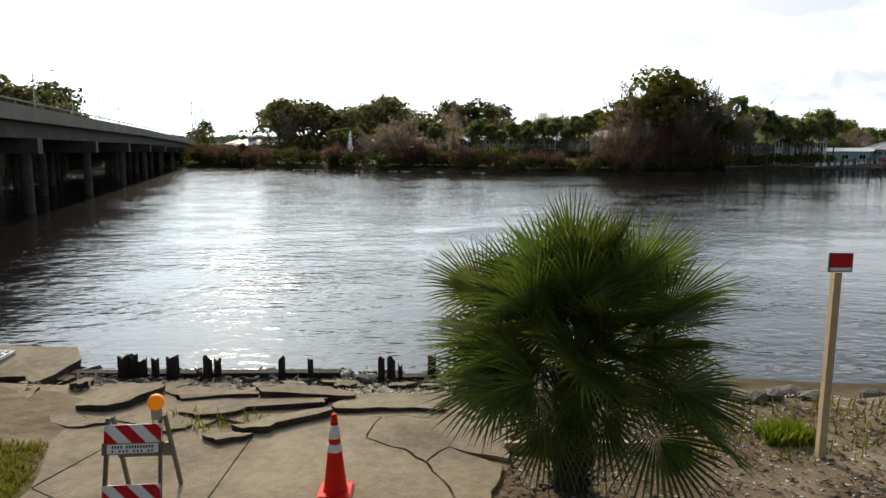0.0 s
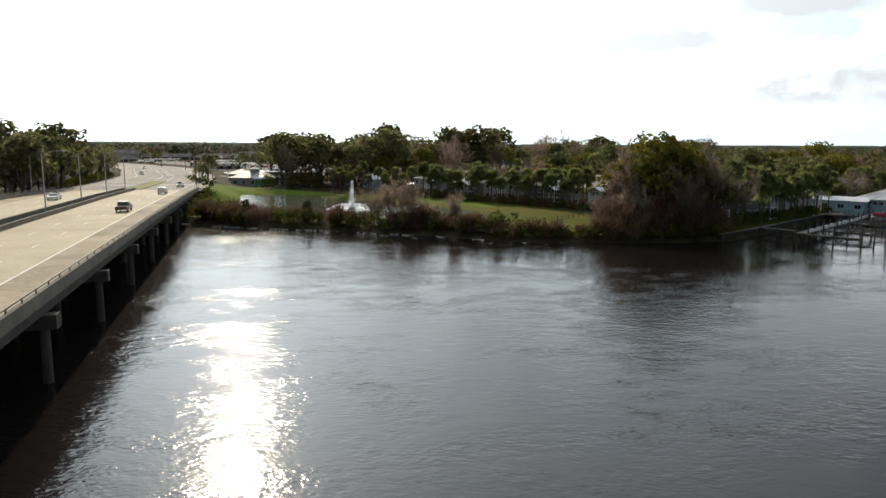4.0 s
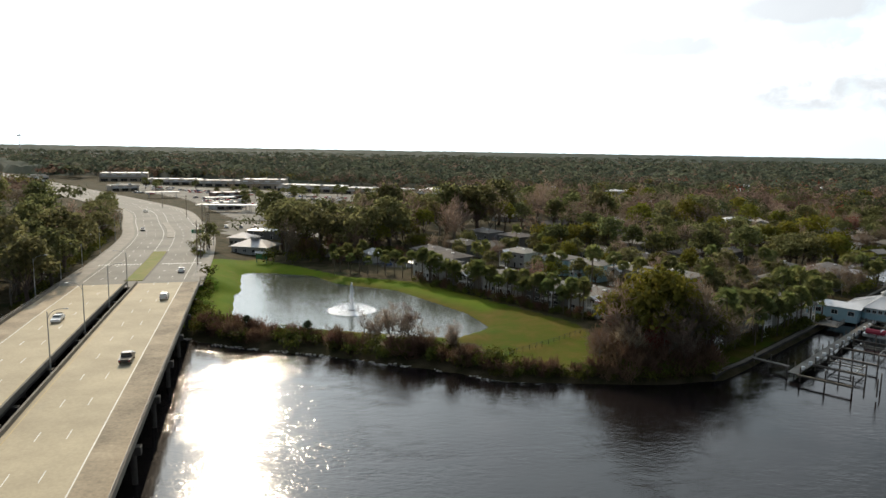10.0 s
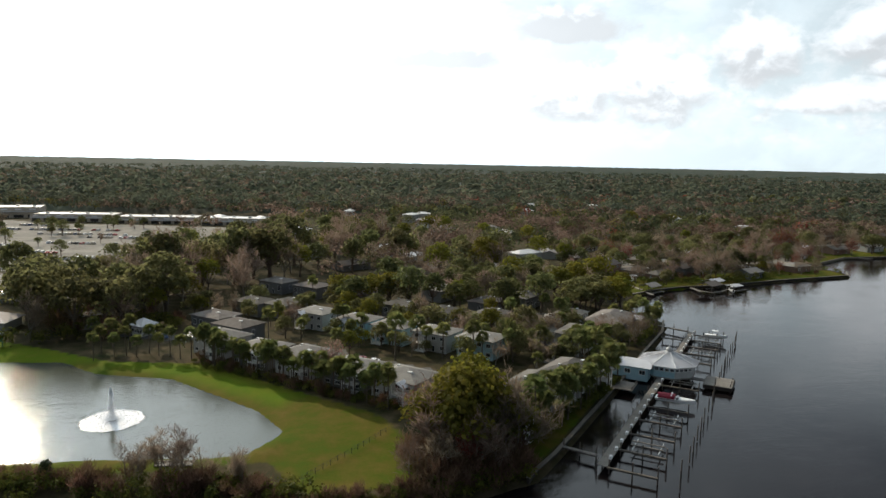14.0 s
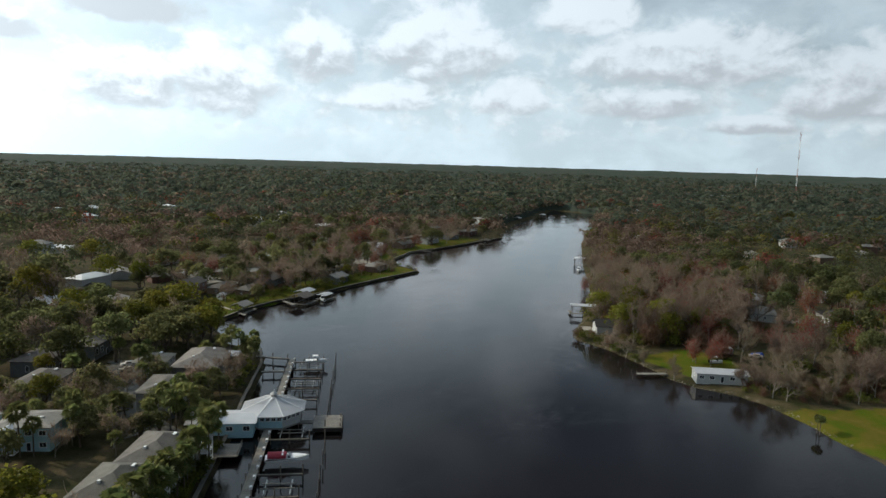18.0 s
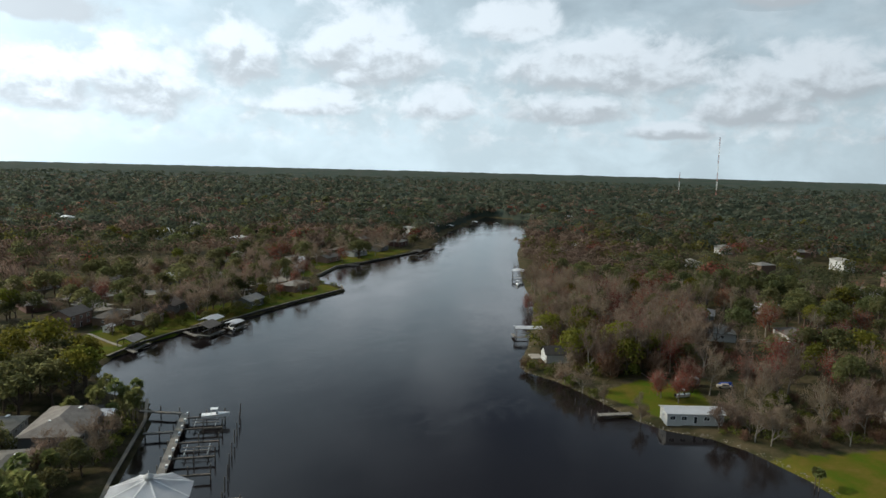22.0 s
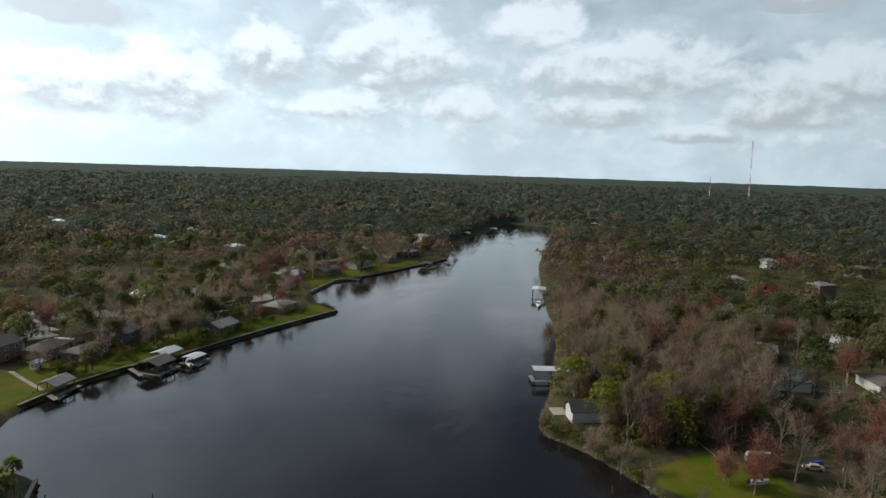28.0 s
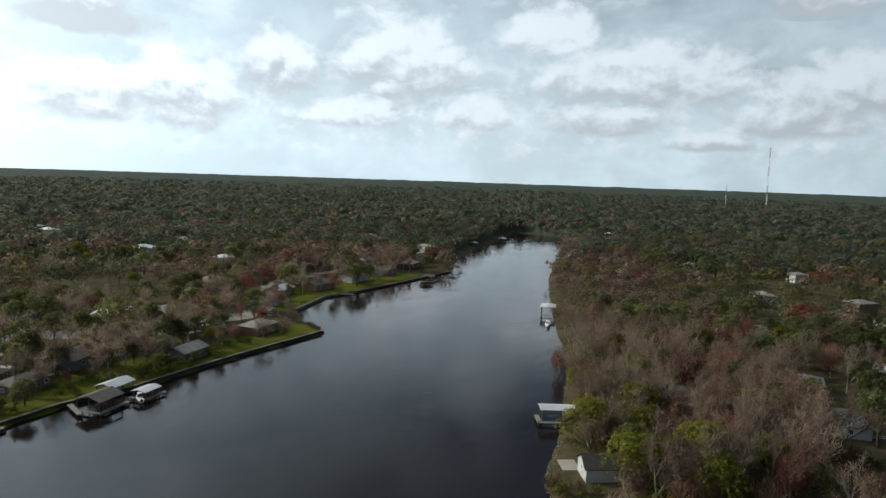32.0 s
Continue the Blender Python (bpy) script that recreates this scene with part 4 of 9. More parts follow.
def shrub_kind(name, label, mat, height, seed, count, leaf, dry=False):
    """A bush as one mesh, of leaves or of dry stems."""
    r = random.Random(seed)
    if dry:
        tips = []
        for i in range(26):
            a, rad = r.uniform(0, 6.28), r.uniform(0, height * 0.42)
            d = Vector((r.gauss(0, 0.3), r.gauss(0, 0.3), 1)).normalized()
            tips.append((Vector((math.cos(a) * rad, math.sin(a) * rad, r.uniform(-0.1, height * 0.6))), d))
        me = twig_mesh(name, tips, count // 26, height * 0.42, 0.055, mat, seed, 0.7)
    else:
        L = [(r.gauss(0, height * 0.26), r.gauss(0, height * 0.26), height * r.uniform(0.3, 0.62), height * r.uniform(0.22, 0.36)) for _ in range(6)] + [(0, 0, height * 0.2, height * 0.4)]
        me = lobed_crown(name, L, count, leaf, mat, seed)
    return tagged(new(name, me), label, "shrub")


def palm_kind(name, label, height, seed, fans=28, leaf=1.7, segs=9):
    r = random.Random(seed)
    t = thing(name, label, "palm tree")
    bend = Vector((r.uniform(-0.5, 0.5), r.uniform(-0.5, 0.5), 0))
    g = Geo()
    pts = [Vector((0, 0, -0.3)) + bend * (i / 4) ** 2 + Vector((0, 0, height * i / 4)) for i in range(5)]
    for i in range(4):
        g.tube(pts[i], pts[i + 1], 0.2 - 0.01 * i, 0.19 - 0.01 * i, 7, caps=False)
    part("trunk", g, PALMBARK, t, smooth=True)
    V, F = [], []
    top = pts[-1]
    for i in range(fans):
        az = 2.4 * i + r.uniform(-0.3, 0.3)
        el = math.radians(r.uniform(-50, 75))
        d = Vector((math.cos(az) * math.cos(el), math.sin(az) * math.cos(el), math.sin(el)))
        hub = top + d * leaf * r.uniform(0.6, 1.0)
        side = d.cross(Vector((0, 0, 1))).normalized()
        side = Matrix.Rotation(r.uniform(-1.2, 1.2), 3, d) @ side
        up = side.cross(d)
        for s in range(segs):
            a = math.radians(-105 + 210 * s / (segs - 1))
            e = (d * math.cos(a) + side * math.sin(a) + up * 0.15).normalized()
            tip = hub + e * leaf * r.uniform(0.8, 1.05) + Vector((0, 0, -0.22 * leaf))
            w = e.cross(up).normalized() * leaf * 0.115
            mid = hub + e * leaf * 0.5 + up * 0.05
            k = len(V)
            V += [hub, mid - w, tip, mid + w]
            F.append((k, k + 1, k + 2, k + 3))
        k = len(V)
        V += [top - side * 0.03, top + side * 0.03, hub + side * 0.03, hub - side * 0.03]
        F.append((k, k + 1, k + 2, k + 3))
    part("crown", quads("crown", np.array([tuple(v) for v in V]), np.array(F), PALMLEAF), PALMLEAF, t)
    return t


KINDS = {
    "oak": [leafy_kind("oak_tree", "dark green live oak with a broad uneven crown", BARK, OAKLEAF, 11, (10.5, 9.5, 12.0, 9.0, 10.0)[i], 20 + i, lobes=(9, 8, 11, 8, 10)[i]) for i in range(5)],
    "laurel": [leafy_kind("laurel_tree", "evergreen laurel with a dense rounded dark crown", BARK, LAURELLEAF, 12, (8.5, 10.5, 9.5)[i], 30 + i, lobes=(9, 10, 8)[i]) for i in range(3)],
    "lime": [leafy_kind("leafy_tree", "yellow-green broadleaf tree in fresh leaf", BARK, LIMELEAF, 11, 8.5 + i, 40 + i, lobes=8 + i, count=1050, leaf=0.23, r0=0.28) for i in range(3)],
    "bare": [bare_kind("bare_tree", "leafless grey-brown winter tree with fine twigs", GREYBARK, BUDS, 13, 60 + i, per=7, twig=1.7, width=0.055, bare=0.24, lean=0.42) for i in range(5)],
    "cypress": [bare_kind("cypress_tree", "bare grey-brown cypress with an upright haze of twigs", GREYBARK, CYPRESSTWIG, 14, 70 + i, per=7, twig=1.5, width=0.05, bare=0.22, lean=0.34) for i in range(4)],
    "red": [bare_kind("maple_tree", "maple with bare limbs and dark red buds", GREYBARK, BUDS, 12, 80 + i, per=4, width=0.05, lean=0.42, buds=REDBUDS, bud_count=1700, leaf_part="red_bud_haze") for i in range(3)],
    "pink": [bare_kind("pink_tree", "bare tree flushed with pink blossom", GREYBARK, BUDS, 12, 95, per=4, buds=PINKBUDS, bud_count=800, leaf_part="blossom")],
    "shrub": [shrub_kind("shrub", "dense green shrub on the bank", GREENSCRUB, 3.4, 150 + i, 240, 0.17) for i in range(3)],
    "bramble": [shrub_kind("bramble_bush", "low dense green bramble thicket", GREENSCRUB, 3.2, 155 + i, 240, 0.17) for i in range(3)],
    "dry": [shrub_kind("brush", "leafless reddish-brown brush on the bank", SCRUB, 4.4, 160 + i, 312, 0.1, True) for i in range(3)],
    "pine": [leafy_kind("pine_tree", "tall dark green pine above the woods", BARK, PINELEAF, 17, 8.5, 110 + i, lobes=12, count=640, leaf=0.38, bare=0.36, r0=0.28, low=0.30) for i in range(2)],
    "palm": [palm_kind("cabbage_palm", "cabbage palm with a shaggy round head of fan fronds", h, 130 + i) for i, h in enumerate((9.0, 11.0, 7.0, 10.0))],
}
SPARE = []
for ks in KINDS.values():
    SPARE += ks

USED = {}


def plant(kind, x, y, size=1.0, group="", label=""):
    """Copies a tree of that kind to a place on the ground."""
    k = KINDS[kind]
    i = USED[kind] = USED.get(kind, -1) + 1
    src = k[i % len(k)]
    z = float(ground_z(x, y)) - 0.05
    s = size * rng.uniform(0.9, 1.1)
    if src in SPARE:
        SPARE.remove(src)
        src.matrix_basis = pose(x, y, z, 0, 0, rng.uniform(0, 360)) @ Matrix.Diagonal((s, s, s, 1))
        return tagged(src, label, group=group)
    t = copy_thing(src, Matrix.Diagonal((1, 1, 1, 1)))
    t.matrix_basis = (pose(x, y, z, 0, 0, rng.uniform(0, 360)) @ Matrix.Diagonal((s * rng.uniform(0.95, 1.1), s * rng.uniform(0.95, 1.1), s, 1)))
    if group:
        t["group"] = group
    if label:
        t["label"] = label
    return t


def scatter(kinds, poly, count, smin, smax, group, gap=4.0, keep=None, seed=0):
    """Plants a wood inside a polygon, clear of the water, the road and the houses."""
    r = random.Random(seed)
    xs, ys = [p[0] for p in poly], [p[1] for p in poly]
    got, tries = [], 0
    while len(got) < count and tries < count * 40:
        tries += 1
        x, y = r.uniform(min(xs), max(xs)), r.uniform(min(ys), max(ys))
        if not inside(np.array([x]), np.array([y]), poly)[0] or any((x - a) ** 2 + (y - b) ** 2 < gap * gap for a, b in got):
            continue
        if CLEAR and any(abs((x - cx) * math.cos(a) + (y - cy) * math.sin(a)) < w / 2 + 1.5 and abs(-(x - cx) * math.sin(a) + (y - cy) * math.cos(a)) < d / 2 + 1.5 for cx, cy, w, d, a in CLEAR):
            continue
        if float(river_distance(np.array([x]), np.array([y]))[0]) < 2.2:
            continue
        got.append((x, y))
        plant(r.choices([k for k, _ in kinds], [w for _, w in kinds])[0], x, y, r.uniform(smin, smax), group)
    return got


CLEAR = []


SPOTS = [(338, 118), (352, 92), (372, 132), (410, 110), (450, 160), (500, 120), (560, 180), (680, 257), (723, 155), (814, 143), (640, 120)]       # roofs that stand clear of the trees


def far_woods(label, boxes, mat, seed, low=11, high=18, wide=0.45, patch=None, band=(7, 1e9), ring=None):
    """Many distant crowns as one body of leaves; patch and band choose where they stand."""
    r = np.random.RandomState(seed)
    pts = []
    for x0, y0, x1, y1, n in boxes:
        pts.append(np.stack([r.uniform(x0, x1, n), r.uniform(y0, y1, n)], -1))
    if ring:
        r0, r1, n = ring
        a, q = np.radians(r.uniform(-4, 126, n)), r0 * (r1 / r0) ** (r.rand(n) ** 0.8)
        pts.append(np.stack([60 + q * np.cos(a), 100 + q * np.sin(a)], -1))
    P = np.concatenate(pts)
    d = river_distance(P[:, 0], P[:, 1])
    off = seg_dist(P[:, 0], P[:, 1], [(p.x, p.y) for p in ROAD_MID], False)
    P = P[(d > band[0]) & (d < band[1]) & (off > 27)]
    if patch:
        P = P[(wavy(P[:, 0], P[:, 1], patch[0], patch[1]) + r.normal(size=len(P)) * 0.22) * patch[2] > patch[3]]
    for poly in NO_WOODS:
        P = P[~inside(P[:, 0], P[:, 1], poly)]
    for x, y in SPOTS:
        u = Vector((100 - x, 98 - y)).normalized()
        along, across = (P[:, 0] - x) * u.x + (P[:, 1] - y) * u.y, np.abs((P[:, 1] - y) * u.x - (P[:, 0] - x) * u.y)
        P = P[~((along > -9) & (along < 14 + 0.06 * math.hypot(100 - x, 98 - y)) & (across < 9))]
    z = ground_z(P[:, 0], P[:, 1])
    away = np.hypot(P[:, 0] - 90, P[:, 1] - 100)
    h = r.uniform(low, high, len(P))
    per = np.where(away < 480, 110, np.where(away < 850, 44, 13))
    leaf = np.where(away < 480, 0.036, np.where(away < 850, 0.062, 0.15))
    t = np.repeat(np.arange(len(P)), per)
    n = len(t)
    # lobes round each crown's middle, and leaves over each lobe
    lobe = r.randint(0, 8, n)
    a = lobe * 0.898 + t * 2.4
    out = np.where(lobe == 0, 0.0, 0.62) * (0.7 + 0.5 * np.sin(t * 3.7 + lobe * 2.2) ** 2)
    w = h * (wide + 0.16 * r.rand(len(P)))
    L = np.stack([np.cos(a) * out * w[t], np.sin(a) * out * w[t], np.where(lobe == 0, 0.32, 0.16 * np.sin(lobe * 5.1 + t)) * w[t]], -1)
    D = r.normal(size=(n, 3))
    D /= np.linalg.norm(D, axis=1)[:, None]
    D[:, 2] = np.where(D[:, 2] < -0.3, -D[:, 2], D[:, 2])
    rad = w[t] * 0.46 * (0.6 + 0.5 * r.rand(n))
    C = np.stack([P[t, 0], P[t, 1], z[t] + h[t] - w[t] * 0.75], -1) + L + D * rad[:, None] * np.array([1.0, 1.0, 0.9])
    V = leaf_quads(C, D + L / (w[t] * 0.8)[:, None] + np.array([0, 0, 0.4]), h[t] * leaf[t], r, 1.2, 0.30)
    me = quads("far_woods", V, np.arange(4 * n).reshape(-1, 4), mat)
    at = me.attributes.new("tone", "FLOAT", "POINT")
    at.data.foreach_set("value", np.repeat(np.clip(r.rand(len(P))[t] + r.normal(size=n) * 0.05, 0, 1), 4).astype(np.float32))
    return tagged(new("far_woods", me), label, "woods", kind="stuff")


def woods_material(name, color, color2):
    """Leaves whose colour changes from tree to tree, by the tone kept on the mesh."""
    m = leaf_material(name, color, color2, per_object=0.0, through=0.6)
    n, l = m.node_tree.nodes, m.node_tree.links
    at = n.new("ShaderNodeAttribute")
    at.attribute_name = "tone"
    mix = [k for k in n if k.bl_idname == "ShaderNodeMix"][0]
    l.new(at.outputs["Fac"], mix.inputs["Factor"])
    hsv = [k for k in n if k.bl_idname == "ShaderNodeHueSaturation"][0]
    clump = n.new("ShaderNodeTexNoise")
    clump.inputs["Scale"].default_value, clump.inputs["Detail"].default_value = 0.75, 5.0
    l.new(n.new("ShaderNodeNewGeometry").outputs["Position"], clump.inputs["Vector"])
    mr = n.new("ShaderNodeMapRange")
    mr.inputs[1].default_value, mr.inputs[2].default_value, mr.inputs[3].default_value, mr.inputs[4].default_value = 0.35, 0.65, 0.75, 1.22
    l.new(clump.outputs["Fac"], mr.inputs[0])
    l.new(mr.outputs[0], hsv.inputs["Value"])
    return m


WOOD_GREEN = woods_material("oak_woods", (0.058, 0.066, 0.032), (0.116, 0.114, 0.054))
# bluer and greyer than the nearer oaks: distance haze mixed into the leaf colour
WOOD_HAZE = woods_material("hazy_oak_woods", (0.060, 0.074, 0.052), (0.118, 0.122, 0.080))
WOOD_BROWN = woods_material("bare_woods", (0.128, 0.088, 0.064), (0.205, 0.150, 0.112))
WOOD_LIME = woods_material("olive_woods", (0.085, 0.088, 0.022), (0.125, 0.116, 0.032))
WOOD_RED = woods_material("red_woods", (0.16, 0.050, 0.038), (0.24, 0.085, 0.062))
NO_WOODS = [[(-90, 120), (-95, 300), (-40, 320), (30, 330), (110, 330), (175, 420), (300, 450), (520, 420), (520, 380), (345, 330), (160, 225), (90, 160), (20, 125)],
            [(-210, 330), (-130, 330), (-60, 340), (-20, 560), (60, 640), (-180, 780), (-420, 880), (-480, 800), (-260, 560)],
            [(200, 20), (262, 20), (430, 60), (430, 250), (262, 172), (200, 120)]]


def canopy():
    """The forest to the horizon: a lumpy sheet of treetops."""
    r0, na, nr = 650.0, 700, 110
    ang = np.linspace(-0.62 * np.pi, 0.9 * np.pi, na)
    rad = r0 * (4850 / r0) ** (np.linspace(0, 1, nr) ** 0.9)
    A, R = np.meshgrid(ang, rad)
    rs = np.random.RandomState(5)
    A = A + (rs.rand(*A.shape) - 0.5) * 0.004
    R = R * (1 + (rs.rand(*R.shape) - 0.5) * 0.012)
    X, Y = 60 + R * np.cos(A), 100 + R * np.sin(A)
    lump = rs.rand(*X.shape) ** 1.3
    Z = ground_z(X, Y) + 4.0 + 9.0 * lump * (1 - 0.6 * smooth(R, 1800, 4200)) + 2.0 * wavy(X, Y, 90.0, 1.0) + 5.0 * smooth(R, 1800, 4200) - (6.0 * lump - 2.2) * smooth(R, 1000, 640)
    d = river_distance(X, Y)
    off = seg_dist(X, Y, [(p.x, p.y) for p in ROAD_MID], False)
    sunk = (d < 12) | (off < 34) | ((d < 80) & (Y < 0.47 * X + 48) & (R < 900))
    for poly in NO_CANOPY:
        sunk |= inside(X, Y, poly)
    for poly in NO_WOODS:
        sunk |= inside(X, Y, poly)
    Z = np.where(sunk | (R < r0 * 1.03), ground_z(X, Y) - 1.0, Z)
    i = np.arange(na * nr).reshape(nr, na)
    q = np.stack([i[:-1, :-1], i[:-1, 1:], i[1:, 1:], i[1:, :-1]], -1).reshape(-1, 4)
    me = quads("canopy", np.stack([X, Y, Z], -1).reshape(-1, 3), q, CANOPY)
    return tagged(new("forest_canopy", me), "endless flat forest of green, brown and grey treetops", "forest", kind="stuff")


NO_CANOPY = [[(120, 260), (200, 280), (330, 300), (345, 340), (560, 385), (610, 430), (520, 500), (380, 480), (180, 460), (100, 400), (20, 420), (-60, 360), (-400, 400), (-400, 150), (0, 200)], [(200, -60), (440, -60), (470, 120), (430, 262), (380, 250), (200, 180)],
             [(-700, 720), (-480, 760), (60, 620), (60, 700), (-180, 800), (-460, 930), (-640, 960)]]
CANOPY = material("forest_canopy", (0.028, 0.050, 0.036), 0.95, scale=0.009, scale2=0.09, bump=0.0, color2=(0.066, 0.066, 0.050), coords="World", spec=0.05)

# ---- the broken boat ramp where the shot begins ----
RED = material("red_orange_plastic", (0.80, 0.022, 0.008), 0.6, var=0.15, scale=6.0, bump=0.05, spec=0.15)
REFLECT = material("white_sheeting", (0.82, 0.82, 0.84), 0.4, var=0.12, scale=8.0, bump=0.05)
SHEETRED = material("red_sheeting", (0.58, 0.015, 0.018), 0.5, var=0.2, scale=8.0, bump=0.05, spec=0.15)
AMBER = material("amber_lens", (0.95, 0.28, 0.01), 0.25, var=0.2, scale=20.0, bump=0.2, bump_scale=60.0, emit=(1.0, 0.25, 0.0, 0.25))
DULLSTEEL = material("dull_steel", (0.20, 0.17, 0.13), 0.6, metal=0.5, var=0.4, scale=6.0, bump=0.1)
PALEPOST = material("pale_post", (0.55, 0.42, 0.26), 0.8, var=0.25, scale=3.0, scale2=25.0, bump=0.2)
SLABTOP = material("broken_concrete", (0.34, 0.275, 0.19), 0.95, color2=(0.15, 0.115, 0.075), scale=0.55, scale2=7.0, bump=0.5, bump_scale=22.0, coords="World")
# broken side and lower faces: a darker brown than the slab tops
SLABSIDE = material("dark_broken_face", (0.085, 0.068, 0.048), 0.95, var=0.6, scale=3.0, scale2=14.0, bump=0.7, bump_scale=26.0, coords="World")
ROCK = material("dark_rubble", (0.16, 0.14, 0.12), 0.95, var=0.6, scale=3.0, bump=0.7, bump_scale=14.0, per_object=0.4, coords="World")
MULCH = material("mulch", (0.22, 0.15, 0.10), 0.95, var=0.6, scale=5.0, bump=0.6, per_island=0.45, coords="World")
SAND = material("pale_rubble", (0.62, 0.57, 0.48), 0.95, var=0.4, scale=5.0, bump=0.5, per_island=0.35, coords="World")
INK = material("dark_ink", (0.05, 0.05, 0.07), 0.6, var=0.1, scale=5.0, bump=0.0)

pavement = thing("pavement", "cracked and stained tan concrete boat ramp", "pavement", kind="structure")
PIECES = [[(-9.4, 9.1), (-5.35, 8.85), (-4.98, 7.95), (-4.87, 7.6), (-4.38, 9.18), (-4.6, 9.9), (-5.4, 10.3), (-7.2, 10.1), (-9.4, 10.5)], [(-5.0, 0.5), (-2.75, 0.5), (-2.72, 6.3), (-4.85, 7.55)], [(-2.738, 0.5), (0.05, 0.5), (0.35, 6.0), (0.3, 6.9), (-0.2, 8.3), (-0.5, 8.7), (-1.05, 9.0), (-0.95, 9.8), (-1.9, 9.75), (-2.63, 9.2), (-2.705, 6.28)],
          [(-4.84, 7.57), (-2.725, 6.33), (-2.65, 9.2), (-3.2, 9.35), (-4.35, 9.2)],
          [(0.37, 6.02), (0.6, 7.4), (0.75, 8.2), (0.1, 8.72), (-0.18, 8.33), (0.33, 6.9)], [(-0.48, 8.73), (-0.19, 8.36), (0.08, 8.75), (0.85, 8.4), (1.1, 9.5), (0.3, 9.8), (-0.93, 9.8), (-1.02, 9.03)],
          [(-9.4, 10.54), (-7.2, 10.14), (-5.4, 10.34), (-4.62, 9.95), (-4.2, 10.4), (-4.6, 11.05), (-6.6, 11.15), (-9.4, 11.4)],
          [(-4.35, 9.24), (-3.55, 9.32), (-3.3, 9.75), (-2.9, 9.55), (-2.65, 9.24), (-1.92, 9.79), (-1.76, 10.8), (-3.2, 10.95), (-4.1, 10.6), (-4.58, 9.93)],
          [(-1.88, 9.79), (-0.95, 9.83), (0.3, 9.83), (1.1, 9.55), (1.5, 10.5), (0.4, 10.8), (-1.72, 10.8)]]


def ragged(poly):
    """Edges broken into short uneven steps that neighbours share."""
    out = []
    for (ax, ay), (bx, by) in zip(poly, poly[1:] + poly[:1]):
        k = max(1, int(math.hypot(bx - ax, by - ay) / 0.14))
        for i in range(k):
            x, y = ax + (bx - ax) * i / k, ay + (by - ay) * i / k
            amp = 0.10 * min(1.0, max(0.0, (x + 2.5) * 2.0)) * min(1.0, max(0.0, y - 5.0))
            v = noise.noise_vector(Vector((x * 3.1, y * 3.1, 0.4)))
            out.append((x + v.x * amp, y + v.y * amp))
    return out


for k, p in enumerate(PIECES):
    g = Geo().slab(ragged(p), 0.45, 0.755 if k < 6 else 0.738 + 0.004 * (k - 6))
    part("pavement_panel", g, SLABTOP, pavement)


def broken_slab(poly, z, thick, tilt, label):
    """A heaved slab with a ragged edge."""
    r = random.Random(len(poly) + int(z * 1000))
    cx, cy = sum(p[0] for p in poly) / len(poly), sum(p[1] for p in poly) / len(poly)
    pts = []
    n = len(poly)
    for i in range(n):
        (ax, ay), (bx, by) = poly[i], poly[(i + 1) % n]
        for t in (0.0, 0.3, 0.62):
            pts.append((ax + (bx - ax) * t + r.uniform(-0.04, 0.04), ay + (by - ay) * t + r.uniform(-0.04, 0.04)))
    up = [(x, y, z + (x - cx) * tilt[0] + (y - cy) * tilt[1] + r.uniform(-0.01, 0.01)) for x, y in pts]
    lo = [(cx + (x - cx) * 0.97, cy + (y - cy) * 0.97, w - thick + r.uniform(-0.05, 0.03)) for x, y, w in up]
    m = len(pts)
    g = Geo().add(up + lo, [tuple(range(m)), tuple(range(2 * m - 1, m - 1, -1))] + [(m + i, m + (i + 1) % m, (i + 1) % m, i) for i in range(m)])
    ob = solid("concrete_slab", g, SLABTOP, label, "concrete slab", "heaved slabs of the boat ramp")
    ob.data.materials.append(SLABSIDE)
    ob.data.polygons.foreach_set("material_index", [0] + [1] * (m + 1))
    return ob


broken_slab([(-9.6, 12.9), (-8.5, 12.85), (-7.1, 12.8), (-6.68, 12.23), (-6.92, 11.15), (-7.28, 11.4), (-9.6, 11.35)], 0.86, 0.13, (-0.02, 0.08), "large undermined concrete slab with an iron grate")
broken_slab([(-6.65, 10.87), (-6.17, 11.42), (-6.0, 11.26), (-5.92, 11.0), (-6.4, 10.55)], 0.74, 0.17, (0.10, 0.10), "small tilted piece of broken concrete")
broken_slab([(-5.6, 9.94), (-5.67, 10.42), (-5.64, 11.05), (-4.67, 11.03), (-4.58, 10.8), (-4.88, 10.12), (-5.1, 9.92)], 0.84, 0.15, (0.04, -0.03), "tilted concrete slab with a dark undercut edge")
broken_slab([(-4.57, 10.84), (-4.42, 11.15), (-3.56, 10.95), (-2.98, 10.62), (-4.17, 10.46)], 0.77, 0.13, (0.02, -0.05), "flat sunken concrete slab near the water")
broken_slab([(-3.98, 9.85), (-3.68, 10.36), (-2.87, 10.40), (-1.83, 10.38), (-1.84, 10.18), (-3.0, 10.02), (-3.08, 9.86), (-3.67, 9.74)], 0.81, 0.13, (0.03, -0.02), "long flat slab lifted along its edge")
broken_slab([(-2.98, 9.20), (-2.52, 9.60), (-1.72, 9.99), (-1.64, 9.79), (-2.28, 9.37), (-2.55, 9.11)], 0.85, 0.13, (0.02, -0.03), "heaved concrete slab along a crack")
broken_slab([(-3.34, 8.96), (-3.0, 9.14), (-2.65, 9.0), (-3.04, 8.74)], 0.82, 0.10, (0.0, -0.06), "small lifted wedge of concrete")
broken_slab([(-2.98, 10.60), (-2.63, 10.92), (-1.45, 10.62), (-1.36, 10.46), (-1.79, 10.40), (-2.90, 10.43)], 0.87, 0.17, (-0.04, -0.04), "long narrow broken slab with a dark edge")
